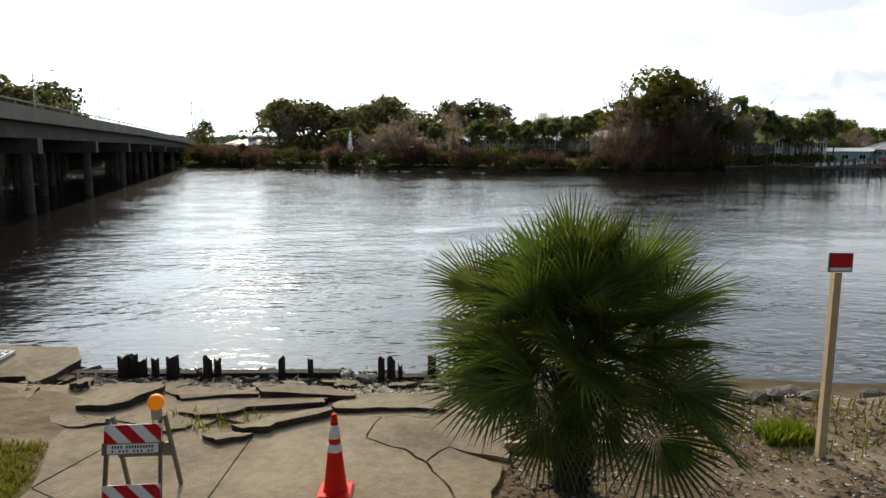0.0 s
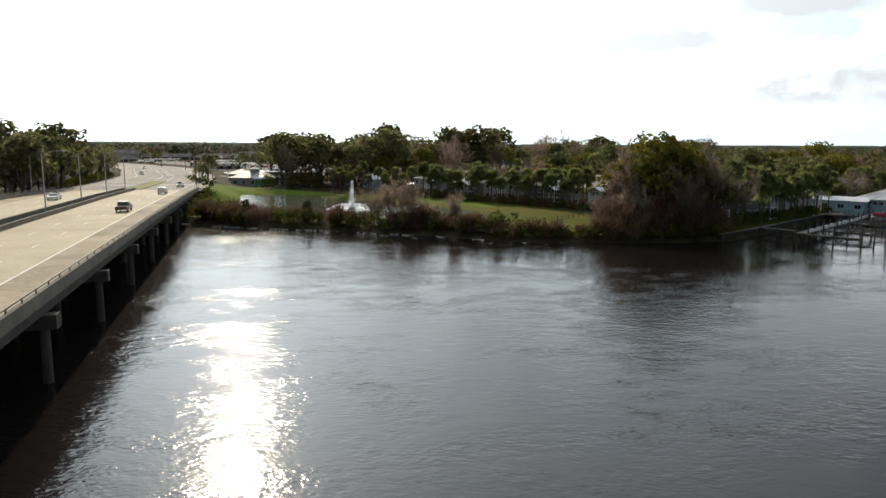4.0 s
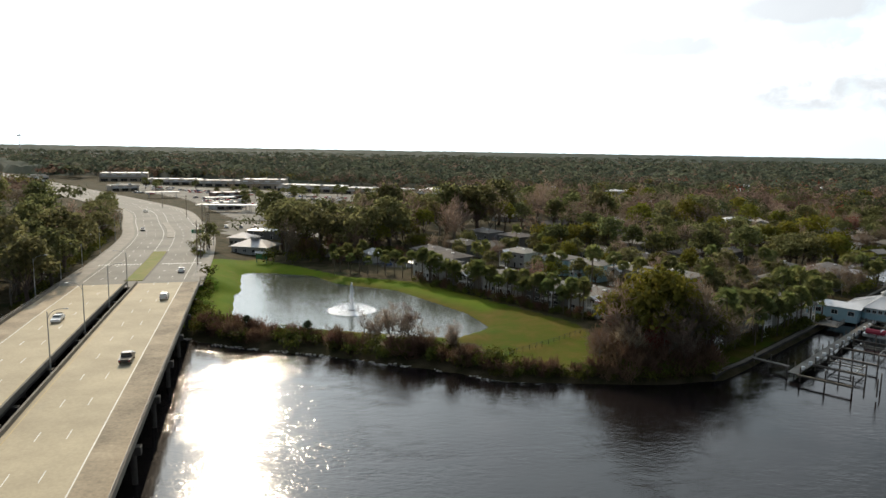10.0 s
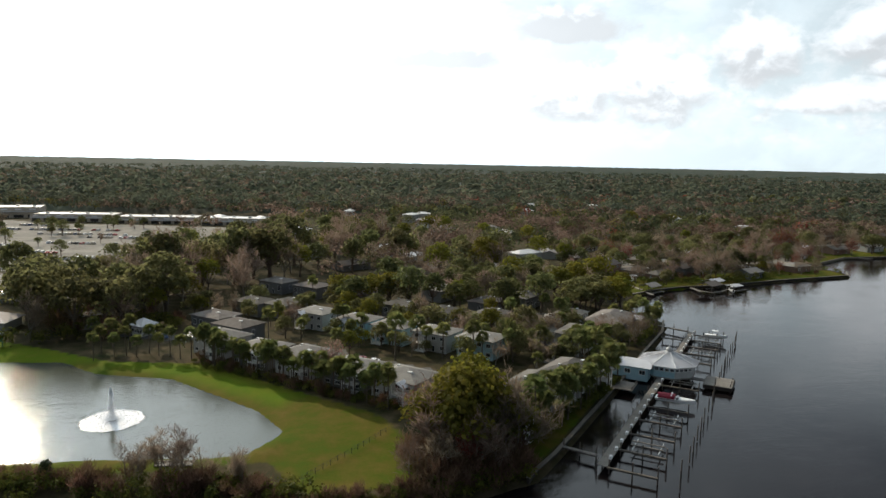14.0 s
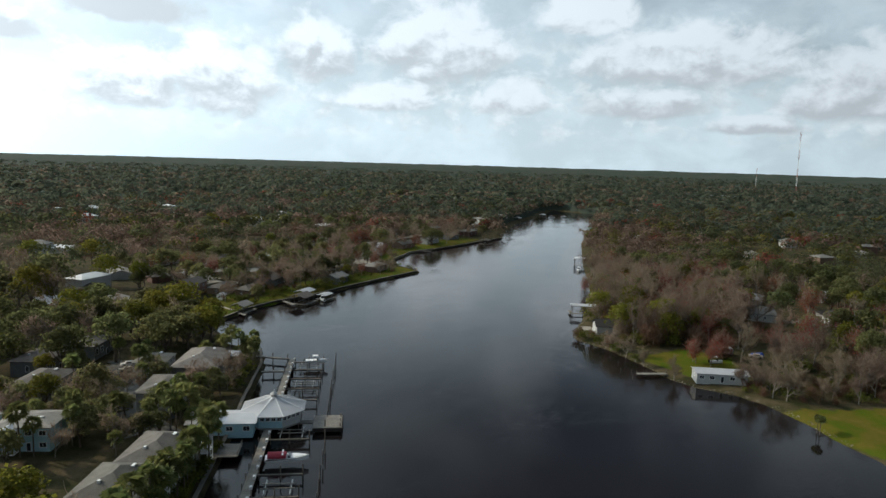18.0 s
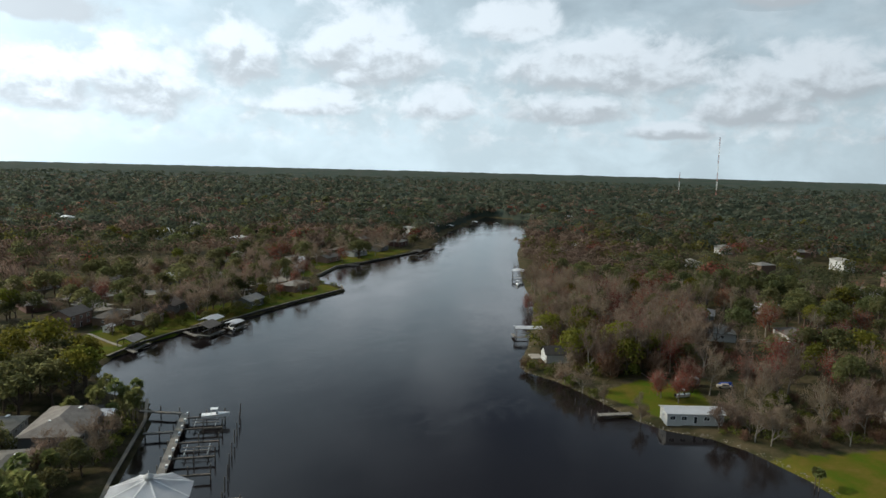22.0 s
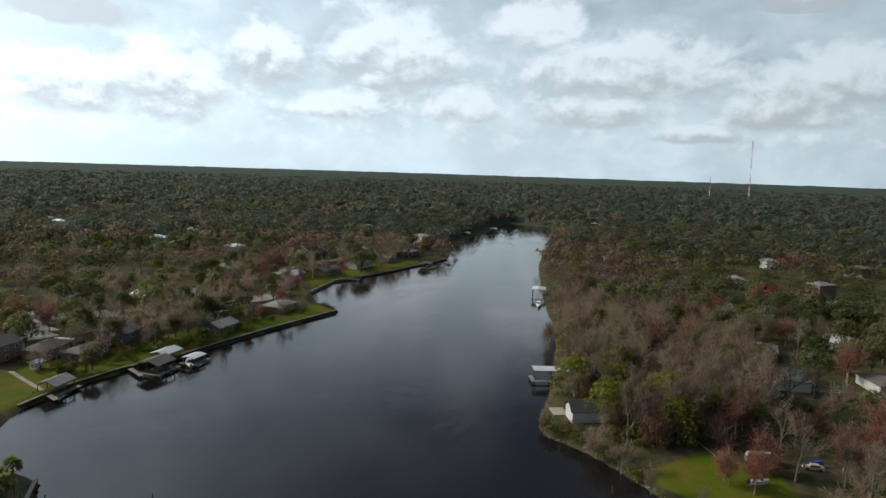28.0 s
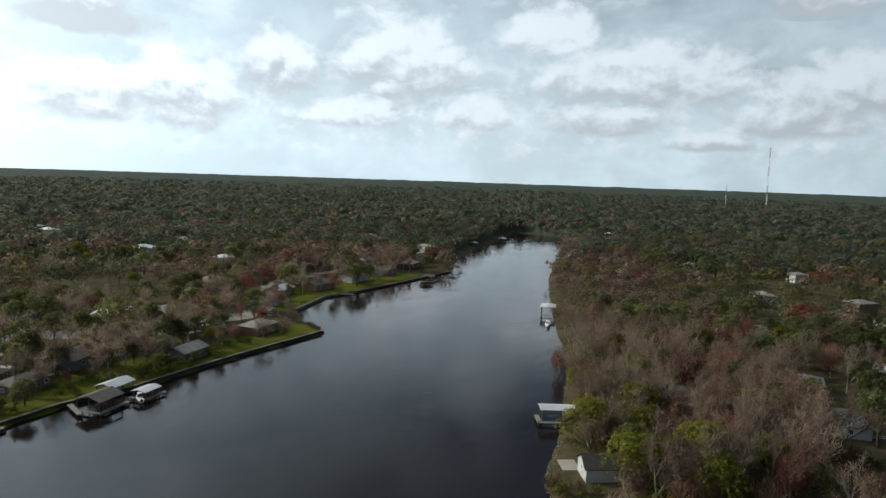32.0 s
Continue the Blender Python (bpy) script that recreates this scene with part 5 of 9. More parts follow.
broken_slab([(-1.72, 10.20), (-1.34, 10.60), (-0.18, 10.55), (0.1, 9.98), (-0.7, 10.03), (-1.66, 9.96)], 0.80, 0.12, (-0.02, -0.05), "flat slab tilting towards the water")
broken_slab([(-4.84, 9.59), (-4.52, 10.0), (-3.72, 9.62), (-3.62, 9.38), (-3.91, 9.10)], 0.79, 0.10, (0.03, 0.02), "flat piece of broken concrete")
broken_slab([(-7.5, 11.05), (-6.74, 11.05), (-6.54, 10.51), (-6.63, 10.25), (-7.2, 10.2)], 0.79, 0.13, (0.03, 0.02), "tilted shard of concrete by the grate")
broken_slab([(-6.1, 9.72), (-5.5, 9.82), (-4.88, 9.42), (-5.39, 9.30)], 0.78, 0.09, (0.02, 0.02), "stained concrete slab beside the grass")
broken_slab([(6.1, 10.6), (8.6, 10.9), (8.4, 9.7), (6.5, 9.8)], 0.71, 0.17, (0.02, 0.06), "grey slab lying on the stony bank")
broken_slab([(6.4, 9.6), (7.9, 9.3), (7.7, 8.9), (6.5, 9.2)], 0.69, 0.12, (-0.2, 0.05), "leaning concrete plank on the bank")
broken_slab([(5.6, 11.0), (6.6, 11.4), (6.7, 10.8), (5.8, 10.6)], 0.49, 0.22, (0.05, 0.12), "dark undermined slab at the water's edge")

grate = thing("drain_grate", "pale iron drain grate in the broken slab", "grate")
for k in range(8):
    part("bar", Geo().box((-8.9 + 0.12 * k, 12.2, 0.925), (0.035, 0.5, 0.05)), REFLECT, grate)
for k in range(3):
    part("crossbar", Geo().box((-8.48, 11.97 + 0.23 * k, 0.93), (0.9, 0.035, 0.05)), REFLECT, grate)

# stumps of the old quay
for x, y, h, w in ((-6.15, 12.7, 0.62, 0.26), (-5.98, 12.75, 0.6, 0.2), (-5.80, 12.7, 0.52, 0.22), (-5.55, 12.72, 0.55, 0.18), (-5.2, 12.7, 0.58, 0.26),
                   (-4.88, 12.7, 0.2, 0.16), (-4.55, 12.75, 0.56, 0.2), (-4.35, 12.75, 0.56, 0.18), (-3.1, 12.75, 0.55, 0.15), (-2.55, 12.75, 0.56, 0.14),
                   (-1.17, 12.7, 0.58, 0.17), (-0.98, 12.7, 0.58, 0.2), (-0.80, 12.7, 0.46, 0.1), (-0.2, 12.8, 0.6, 0.18), (-4.7, 12.72, 0.28, 0.15)):
    r = random.Random(int(x * 100))
    g = Geo()
    n = 9
    ring = [(x + math.cos(6.283 * i / n) * w * r.uniform(0.4, 0.55), y + math.sin(6.283 * i / n) * w * r.uniform(0.4, 0.55)) for i in range(n)]
    z0, h = -0.5, h + 0.17
    pts = [(a, b, z0) for a, b in ring] + [(x + (a - x) * 0.9, y + (b - y) * 0.9, h + r.uniform(-0.1, 0.04)) for a, b in ring] + [(x, y, h - 0.08)]
    g.add(pts, [(i, (i + 1) % n, n + (i + 1) % n, n + i) for i in range(n)] + [(n + i, n + (i + 1) % n, 2 * n) for i in range(n)])
    solid("pile_stump", g, DARKWOOD, "black rotten timber pile stump at the water's edge", "pile", "quay stumps")
for a, b, z in (((-5.6, 12.85, 0.12), (-2.0, 12.9, 0.14), 0.2), ((-1.6, 12.8, 0.08), (-0.3, 12.85, 0.1), 0.16), ((-7.6, 13.0, 0.1), (-5.6, 12.9, 0.12), 0.16)):
    solid("timber_beam", Geo().beam((a[0], a[1], a[2] + 0.18), (b[0], b[1], b[2] + 0.18), 0.22, z), DARKWOOD, "black waterlogged timber along the old quay", "timber", "old quay timbers")


def rock(x, y, z, s, seed, mat=None):
    r = random.Random(seed)
    bm = bmesh.new()
    bmesh.ops.create_icosphere(bm, subdivisions=2, radius=1.0)
    ax = (r.uniform(0.7, 1.3), r.uniform(0.7, 1.3), r.uniform(0.45, 0.8))
    o = Vector((r.uniform(0, 50), r.uniform(0, 50), 0))
    for v in bm.verts:
        k = 1.0 + 0.45 * noise.noise(v.co * 1.3 + o)
        v.co = Vector((v.co.x * ax[0], v.co.y * ax[1], v.co.z * ax[2])) * k * s
    me = bpy.data.meshes.new("rock")
    bm.to_mesh(me)
    bm.free()
    me.materials.append(mat or ROCK)
    ob = tagged(new("rock", me), "dark wet rock in the rubble at the water's edge", "rock", "rubble rocks")
    ob.matrix_basis = pose(x, y, z, 0, 0, r.uniform(0, 360))
    return ob


r = random.Random(4)
for i in range(46):
    x = r.uniform(-6.6, 1.5)
    y = r.uniform(11.7, 12.9)
    rock(x, y, float(ground_z(x, y)) + 0.03, r.uniform(0.06, 0.2), 300 + i)
for i in range(26):
    x, y = r.uniform(4.8, 9.0), r.uniform(9.0, 11.9)
    rock(x, y, float(ground_z(x, y)) + 0.05, r.uniform(0.08, 0.3), 400 + i)


def chips(name, label, cat, mat, area, count, s0, s1, seed, flat=0.5):
    """Loose small bits, too many to count."""
    r = random.Random(seed)
    g = Geo()
    for _ in range(count):
        x, y = r.uniform(area[0], area[2]), r.uniform(area[1], area[3])
        if area[4] and not inside(np.array([x]), np.array([y]), area[4])[0]:
            continue
        z = float(GZ(x, y))
        s = r.uniform(s0, s1)
        p = [Vector((r.gauss(0, 1), r.gauss(0, 1), r.gauss(0, flat))).normalized() * s for _ in range(4)]
        g.add([(x + q.x, y + q.y, z + abs(q.z) * 0.8 + 0.005) for q in p], [(0, 1, 2), (0, 2, 3), (0, 3, 1), (1, 3, 2)])
    return solid(name, g, mat, label, cat, kind="stuff")


XS, YS = np.arange(-14, 12, 0.25), np.arange(2, 16, 0.25)
GRID = ground_z(*np.meshgrid(XS, YS))


def GZ(x, y):
    return GRID[min(max(int((y - 2) / 0.25), 0), len(YS) - 1), min(max(int((x + 14) / 0.25), 0), len(XS) - 1)]


BED = [(0.4, 4), (0.8, 8.2), (1.2, 10.0), (3.8, 10.6), (6.5, 10.0), (9.5, 9.5), (9.5, 4)]
chips("mulch", "brown leaf mulch and twigs round the palm", "mulch", MULCH, (0.3, 5, 9.5, 10.6, BED), 5200, 0.015, 0.06, 5)
chips("rubble", "black wet rubble along the old quay", "rubble", ROCK, (-7.4, 12.2, 3.6, 13.3, None), 900, 0.04, 0.17, 15, 0.8)
chips("rubble", "brown broken concrete crumbs among the slabs", "rubble", SLABTOP, (-7.2, 10.8, 2.0, 12.2, None), 500, 0.02, 0.09, 16, 0.6)
SHARD = random.Random(44)
for i in range(22):
    x, y = SHARD.uniform(-6.8, 2.2), SHARD.uniform(10.9, 12.3)
    w, a0 = SHARD.uniform(0.16, 0.42), SHARD.uniform(0, 6)
    poly = [(x + w * math.cos(a0 + 1.26 * k) * SHARD.uniform(0.6, 1.1), y + w * 0.7 * math.sin(a0 + 1.26 * k) * SHARD.uniform(0.6, 1.1)) for k in range(5)]
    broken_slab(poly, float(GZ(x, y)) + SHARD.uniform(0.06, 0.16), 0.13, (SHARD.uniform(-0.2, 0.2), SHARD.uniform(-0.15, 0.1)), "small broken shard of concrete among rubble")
chips("gravel", "pale shell and gravel among the rubble", "gravel", SAND, (-6.0, 10.9, 1.5, 12.8, None), 6500, 0.02, 0.075, 6)
chips("gravel", "pale gravel and shells on the stony bank", "gravel", SAND, (1.0, 6.4, 9.5, 11.8, None), 4200, 0.01, 0.045, 7)


def grass_tufts(label, area, poly, count, h0, h1, mat, seed):
    r = np.random.RandomState(seed)
    V, F = [], []
    for _ in range(count):
        x, y = r.uniform(area[0], area[2]), r.uniform(area[1], area[3])
        if poly and not inside(np.array([x]), np.array([y]), poly)[0]:
            continue
        z = float(GZ(x, y)) - 0.01
        a, h = r.uniform(0, 6.28), r.uniform(h0, h1)
        w = 0.012 + 0.03 * h
        dx, dy = math.cos(a), math.sin(a)
        lx, ly = r.normal(0, 0.35) * h, r.normal(0, 0.35) * h
        k = len(V)
        V += [(x - dx * w, y - dy * w, z), (x + dx * w, y + dy * w, z), (x + lx * 0.6 + dx * w * 0.6, y + ly * 0.6 + dy * w * 0.6, z + h * 0.7), (x + lx, y + ly, z + h)]
        F.append((k, k + 1, k + 2, k + 3))
    return tagged(new("grass", quads("grass", np.array(V), np.array(F), mat)), label, "grass", kind="stuff")


GRASSBLADE = leaf_material("grass_blades", (0.13, 0.15, 0.012), (0.26, 0.22, 0.04))
LIMEBLADE = leaf_material("bright_weed", (0.16, 0.20, 0.012), (0.28, 0.29, 0.03))
grass_tufts("sunlit patchy grass beside the ramp", (-9.5, 4, -4.7, 9.6), [(-9.5, 4), (-4.95, 5.5), (-4.97, 7.8), (-5.35, 8.8), (-9.5, 9.05)], 12000, 0.03, 0.11, GRASSBLADE, 3)
grass_tufts("bright green weed clump on the bank", (4.5, 8.85, 5.15, 9.35), None, 900, 0.08, 0.26, LIMEBLADE, 4)
grass_tufts("thin weeds along the slab edges", (-4.2, 9.2, -2.6, 9.9), None, 160, 0.06, 0.20, GRASSBLADE, 5)
grass_tufts("dry grass stems on the bank", (3.2, 8.4, 8.5, 10.6), None, 700, 0.05, 0.25, GRASSBLADE, 8)


def traffic_cone(x, y, z):
    t = thing("traffic_cone", "red-orange traffic cone with two white reflective collars", "traffic cone", at=pose(x, y, z) @ Matrix.Diagonal((1.06, 1.06, 1.06, 1)))
    b = bmesh.new()
    bmesh.ops.create_cube(b, size=1.0)
    for v in b.verts:
        v.co = Vector((v.co.x * 0.37, v.co.y * 0.37, v.co.z * 0.035 + 0.0175))
    bmesh.ops.bevel(b, geom=[e for e in b.edges], offset=0.012, segments=2, affect="EDGES")
    me = bpy.data.meshes.new("base")
    b.to_mesh(me)
    b.free()
    me.materials.append(RED)
    part("base", me, RED, t)

    def rad(h):
        return 0.135 - 0.105 * (h / 0.91)
    part("body", Geo().lathe([(rad(0.03) + 0.01, 0.03), (rad(0.05), 0.05), (rad(0.9), 0.9), (rad(0.91) - 0.008, 0.91)], 24), RED, t, smooth=True)
    for h0, h1 in ((0.49, 0.58), (0.64, 0.79)):
        part("collar", Geo().lathe([(rad(h0) + 0.001, h0), (rad(h0) + 0.005, h0 + 0.002), (rad(h1) + 0.005, h1 - 0.002), (rad(h1) + 0.001, h1)], 24), REFLECT, t, "white reflective collar", smooth=True)
    return t


traffic_cone(-1.24, 7.5, 0.757)


def striped_board(w, h, parent, place, name="board"):
    """A board with slanting red and white stripes, each a thin sheet on it."""
    bd = part(name, Geo().box((0, 0, 0), (w, 0.022, h)), REFLECT, parent)
    bd.matrix_basis = place
    k, x = 0.15, -w / 2 - h
    while x < w / 2:
        poly = []
        for px, pz in ((x + h, -h / 2), (x + h + k / 1.0, -h / 2), (x + k, h / 2), (x, h / 2)):
            poly.append((px, pz))
        out = clip_band(poly, -w / 2, w / 2)
        if len(out) > 2:
            n = len(out)
            g = Geo().add([(a, -0.0125, b) for a, b in out] + [(a, -0.0155, b) for a, b in out],
                          [tuple(range(n, 2 * n))] + [(i, n + i, n + (i + 1) % n, (i + 1) % n) for i in range(n)])
            part("stripe", g, SHEETRED, bd, "red reflective stripe")
        x += 2 * k
    return bd


def clip_band(poly, lo, hi):
    for side, lim in ((1, lo), (-1, hi)):
        out = []
        for i in range(len(poly)):
            a, b = poly[i], poly[(i + 1) % len(poly)]
            ina, inb = side * (a[0] - lim) >= 0, side * (b[0] - lim) >= 0
            if ina:
                out.append(a)
            if ina != inb:
                t = (lim - a[0]) / (b[0] - a[0])
                out.append((lim, a[1] + (b[1] - a[1]) * t))
        poly = out
        if not poly:
            break
    return poly


def barricade(m):
    t = thing("barricade", "folding traffic barricade with red and white stripes and an amber lamp", "barricade", at=m)
    lean = 14.0
    for s in (-1, 1):
        part("leg", Geo().beam((s * 0.30, -0.30, 0.0), (s * 0.28, -0.02, 1.06), 0.035, 0.05), DULLSTEEL, t, "dull steel leg")
        part("leg", Geo().beam((s * 0.30 + 0.04, 0.42, 0.0), (s * 0.28 + 0.03, 0.03, 1.06), 0.035, 0.05), DULLSTEEL, t, "dull steel leg")
    part("rail", Geo().box((0.03, 0.20, 0.58), (0.62, 0.02, 0.16)), DULLSTEEL, t, "dull brown rear rail")
    striped_board(0.61, 0.20, t, pose(0, -0.09, 0.90, -lean))
    striped_board(0.61, 0.20, t, pose(0, -0.25, 0.27, -lean))
    plate = part("name_plate", Geo().box((0, 0, 0), (0.54, 0.014, 0.10)), REFLECT, t, "pale plate with dark lettering bars")
    plate.matrix_basis = pose(0, -0.135, 0.745, -lean)
    frame_bar = part("plate_rail", Geo().box((0, 0, 0), (0.66, 0.02, 0.13)), DULLSTEEL, t)
    frame_bar.matrix_basis = pose(0, -0.118, 0.742, -lean)
    for z, n, h in ((0.02, 15, 0.030), (-0.025, 12, 0.024)):
        for i in range(n):
            if (i == 4 and n == 15) or (n == 12 and i in (1, 5, 9)):
                continue
            b = part("lettering_bar", Geo().box((-0.21 + 0.42 * i / (n - 1), -0.008, z), (0.018, 0.003, h)), INK, plate)
    lamp = part("lamp_bracket", Geo().box((0.24, -0.02, 1.09), (0.10, 0.07, 0.12)), GALV, t)
    part("lens", Geo().lathe([(0.05, -0.045), (0.085, -0.04), (0.092, 0.0), (0.085, 0.04), (0.05, 0.045)], 18), AMBER, lamp, "round amber lens", smooth=True).matrix_basis = pose(0.24, -0.02, 1.23, 90)
    return t


barricade(pose(-3.42, 7.25, 0.72, 0, 0, 6))


def sign_post(x, y, z):
    t = thing("sign_post", "pale timber post with a small red sign on top", "sign", at=pose(x, y, z))
    part("post", Geo().box((0, 0, 1.16), (0.095, 0.095, 2.9), taper=0.97), PALEPOST, t)
    p = part("sign_panel", Geo().box((0.01, -0.05, 2.74), (0.30, 0.02, 0.24)), INK, t, "red sign panel with a white foot band")
    part("panel_face", Geo().box((0.01, -0.062, 2.765), (0.27, 0.006, 0.165)), SHEETRED, p)
    part("panel_band", Geo().box((0.01, -0.062, 2.655), (0.27, 0.006, 0.04)), REFLECT, p)
    return t


sign_post(5.0, 8.5, 0.62)


FIBRE = material("palm_fibre", (0.070, 0.050, 0.036), 0.95, var=0.6, scale=5.0, scale2=30.0, bump=0.9, bump_scale=24.0)


def fan_palm(x, y, z):
    """The shaggy low palm beside the ramp, with pleated fan leaves."""
    t = thing("fan_palm", "bushy green fan palm with a shaggy fibrous trunk beside the ramp", "palm tree", at=pose(x, y, z))
    r = random.Random(77)
    g = Geo()
    for i in range(7):
        g.tube((0.012 * (-1) ** i, 0.01 * (i % 3), -0.2 + 0.28 * i), (0.01 * i, 0.012 * (-1) ** i, 0.12 + 0.28 * i), 0.25 - 0.014 * i, 0.20 - 0.012 * i, 12, caps=False)
    part("trunk", g, FIBRE, t, "dark fibrous trunk", smooth=True)
    boots = Geo()
    for i in range(210):
        a, h = r.uniform(0, 6.28), r.uniform(0.0, 1.75)
        p = Vector((math.cos(a) * 0.19, math.sin(a) * 0.19, h))
        out = r.uniform(0.06, 0.20)
        q = p + Vector((math.cos(a) * out, math.sin(a) * out, r.uniform(0.02, 0.34) if r.random() < 0.75 else -r.uniform(0.05, 0.3)))
        boots.beam(p, q, r.uniform(0.02, 0.06), 0.014)
    tagged(part("dead_fibre", boots, FIBRE, t, "broken old leaf bases"), kind="stuff")
    top = Vector((0.03, 0.0, 1.72))
    n, inner = 66, 30
    for i in range(n + inner):
        az = 2.399963 * i + r.uniform(-0.25, 0.25)
        u = (i + 0.5) / n if i < n else 0.15 + 0.75 * (i - n) / inner
        el = math.radians(82 - 100 * u ** 0.95 + r.uniform(-10, 10))
        broad = abs(math.cos(az))                    # the low fronds hang out to the two sides and leave the trunk free
        if el < 0.0:
            el *= 0.35 + 1.0 * broad
        d = Vector((math.cos(az) * math.cos(el), math.sin(az) * math.cos(el), math.sin(el)))
        plen = r.uniform(0.70, 1.22) * (0.88 if el > 1.0 else 1.0) * (0.84 + 0.24 * broad)
        if i >= n:                                   # younger fronds fill the heart of the crown
            plen *= 0.48
        sag = 0.20 * plen * math.cos(el) ** 2
        hub = top + d * plen + Vector((0, 0, -sag))
        d = (d + Vector((0, 0, -0.30 * math.cos(el) ** 2))).normalized()      # the blade follows the bowed stalk
        side = d.cross(Vector((0, 0, 1))).normalized()
        side = Matrix.Rotation(math.radians(r.uniform(-58, 58)), 3, d) @ side
        up = side.cross(d).normalized()
        if up.z < 0:
            up, side = -up, -side
        size = r.uniform(0.78, 0.98)
        segs = 30
        V, F = [], []
        reach = math.radians(r.uniform(62, 88))
        for k2 in range(segs):
            a = -reach + 2 * reach * k2 / (segs - 1)
            e = (d * math.cos(a) + side * math.sin(a)).normalized()
            fold = up * (0.34 * abs(math.sin(a)) - 0.06)         # the two halves rise from the midrib
            ln = size * (0.74 + 0.26 * math.cos(a * 0.75)) * r.uniform(0.92, 1.05)
            tipdrop = Vector((0, 0, -ln * r.uniform(0.02, 0.13)))
            w = e.cross(up).normalized()
            crease = up * 0.014
            root = hub + d * 0.16 * math.cos(a)
            k = len(V)
            m0 = root + e * ln * 0.40 + fold * ln * 0.42
            m1 = root + e * ln * 0.70 + fold * ln * 0.66 + tipdrop * 0.3
            tip = root + e * ln + fold * ln * 0.78 + tipdrop
            hw = 0.5 * ln * 0.40 * 2 * reach / segs * 1.25
            V += [root, m0 - w * hw, m0 + crease, m0 + w * hw, m1 - w * hw * 0.66, m1 + crease * 0.6, m1 + w * hw * 0.66, tip]
            F += [(k, k + 1, k + 2), (k, k + 2, k + 3), (k + 1, k + 4, k + 5, k + 2), (k + 2, k + 5, k + 6, k + 3), (k + 4, k + 7, k + 5), (k + 5, k + 7, k + 6)]
        me = bpy.data.meshes.new("frond")
        me.from_pydata([tuple(v) for v in V], [], F)
        me.materials.append(FANLEAF)
        me.update()
        f = part("frond", me, FANLEAF, t)
        mid = top.lerp(hub, 0.5) + Vector((0, 0, sag * 0.5))
        stalk = Geo().tube(top + (mid - top).normalized() * 0.05, mid, 0.018, 0.013, 5).tube(mid, hub + d * 0.14, 0.013, 0.006, 5)
        part("leaf_stalk", stalk, STALK, f)
    return t


FANLEAF = leaf_material("fan_leaf", (0.058, 0.092, 0.012), (0.150, 0.180, 0.026), through=0.5, gloss=0.05)
STALK = material("palm_stalk", (0.07, 0.10, 0.02), 0.6, var=0.3, scale=6.0, bump=0.0)
fan_palm(1.56, 7.75, 0.66)

# low timber edging behind the palm
solid("timber_edging", Geo().beam((0.85, 8.75, 0.76), (2.75, 8.78, 0.76), 0.09, 0.14), PALEPOST, "weathered timber edging behind the palm", "timber")


def twig_bush(x, y, h, seed, mat, label, leafy=None):
    g, tips = limbs(h, 3, seed, 3, 0.018, 0.15, 0.7, n=3)
    t = thing("bare_bush", label, "bush", at=pose(x, y, float(GZ(x, y))))
    part("stems", g, mat, t)
    return t


twig_bush(0.85, 8.0, 0.55, 31, MULCH, "small dead brown bush beside the palm")
twig_bush(1.1, 8.3, 0.5, 32, MULCH, "small dead brown bush beside the palm")
twig_bush(7.6, 9.5, 2.3, 33, BARK, "leafless twiggy bush on the stony bank")

# ---- buildings ----
PANE = Geo().box((0, 0, 0), (1.0, 0.05, 1.0)).mesh("pane", GLASS)


def window(parent, m, w, h):
    """A framed window with its pane, set on a wall; m faces -y."""
    g = Geo()
    for x in (-w / 2, w / 2):
        g.box((x, -0.03, 0), (0.10, 0.08, h + 0.2))
    for z in (-h / 2, h / 2):
        g.box((0, -0.03, z), (w + 0.1, 0.08, 0.10))
    g.box((0, -0.025, 0), (0.05, 0.05, h))
    f = part("window", g, TRIM, parent)
    f.matrix_basis = m
    p = part("pane", PANE, GLASS, f)
    p.matrix_basis = Matrix.Diagonal((w, 0.6, h, 1))
    return f


def hip_roof(w, d, z0, rise, over=0.5, ridge=None):
    """A hipped roof, closed below; the ridge runs along x."""
    a, b = w / 2 + over, d / 2 + over
    r = max(0.0, a - b) if ridge is None else ridge
    e = 0.18
    v = [(-a, -b, z0), (a, -b, z0), (a, b, z0), (-a, b, z0), (-a, -b, z0 + e), (a, -b, z0 + e), (a, b, z0 + e), (-a, b, z0 + e), (-r, 0, z0 + rise), (r, 0, z0 + rise)]
    return Geo().add(v, [(3, 2, 1, 0), (0, 1, 5, 4), (1, 2, 6, 5), (2, 3, 7, 6), (3, 0, 4, 7), (4, 5, 9, 8), (5, 6, 9), (6, 7, 8, 9), (7, 4, 8)])


def gable_roof(w, d, z0, rise, over=0.5, thick=0.16):
    a, b = w / 2 + over, d / 2 + over
    v = [(-a, -b, z0), (a, -b, z0), (a, 0, z0 + rise), (-a, 0, z0 + rise), (a, b, z0), (-a, b, z0)]
    v += [(x, y, z + thick) for x, y, z in v]
    return Geo().add(v, [(0, 3, 2, 1), (3, 5, 4, 2), (6, 7, 8, 9), (9, 8, 10, 11), (0, 1, 7, 6), (5, 11, 10, 4), (1, 2, 8, 7), (2, 4, 10, 8), (0, 6, 9, 3), (3, 9, 11, 5)])


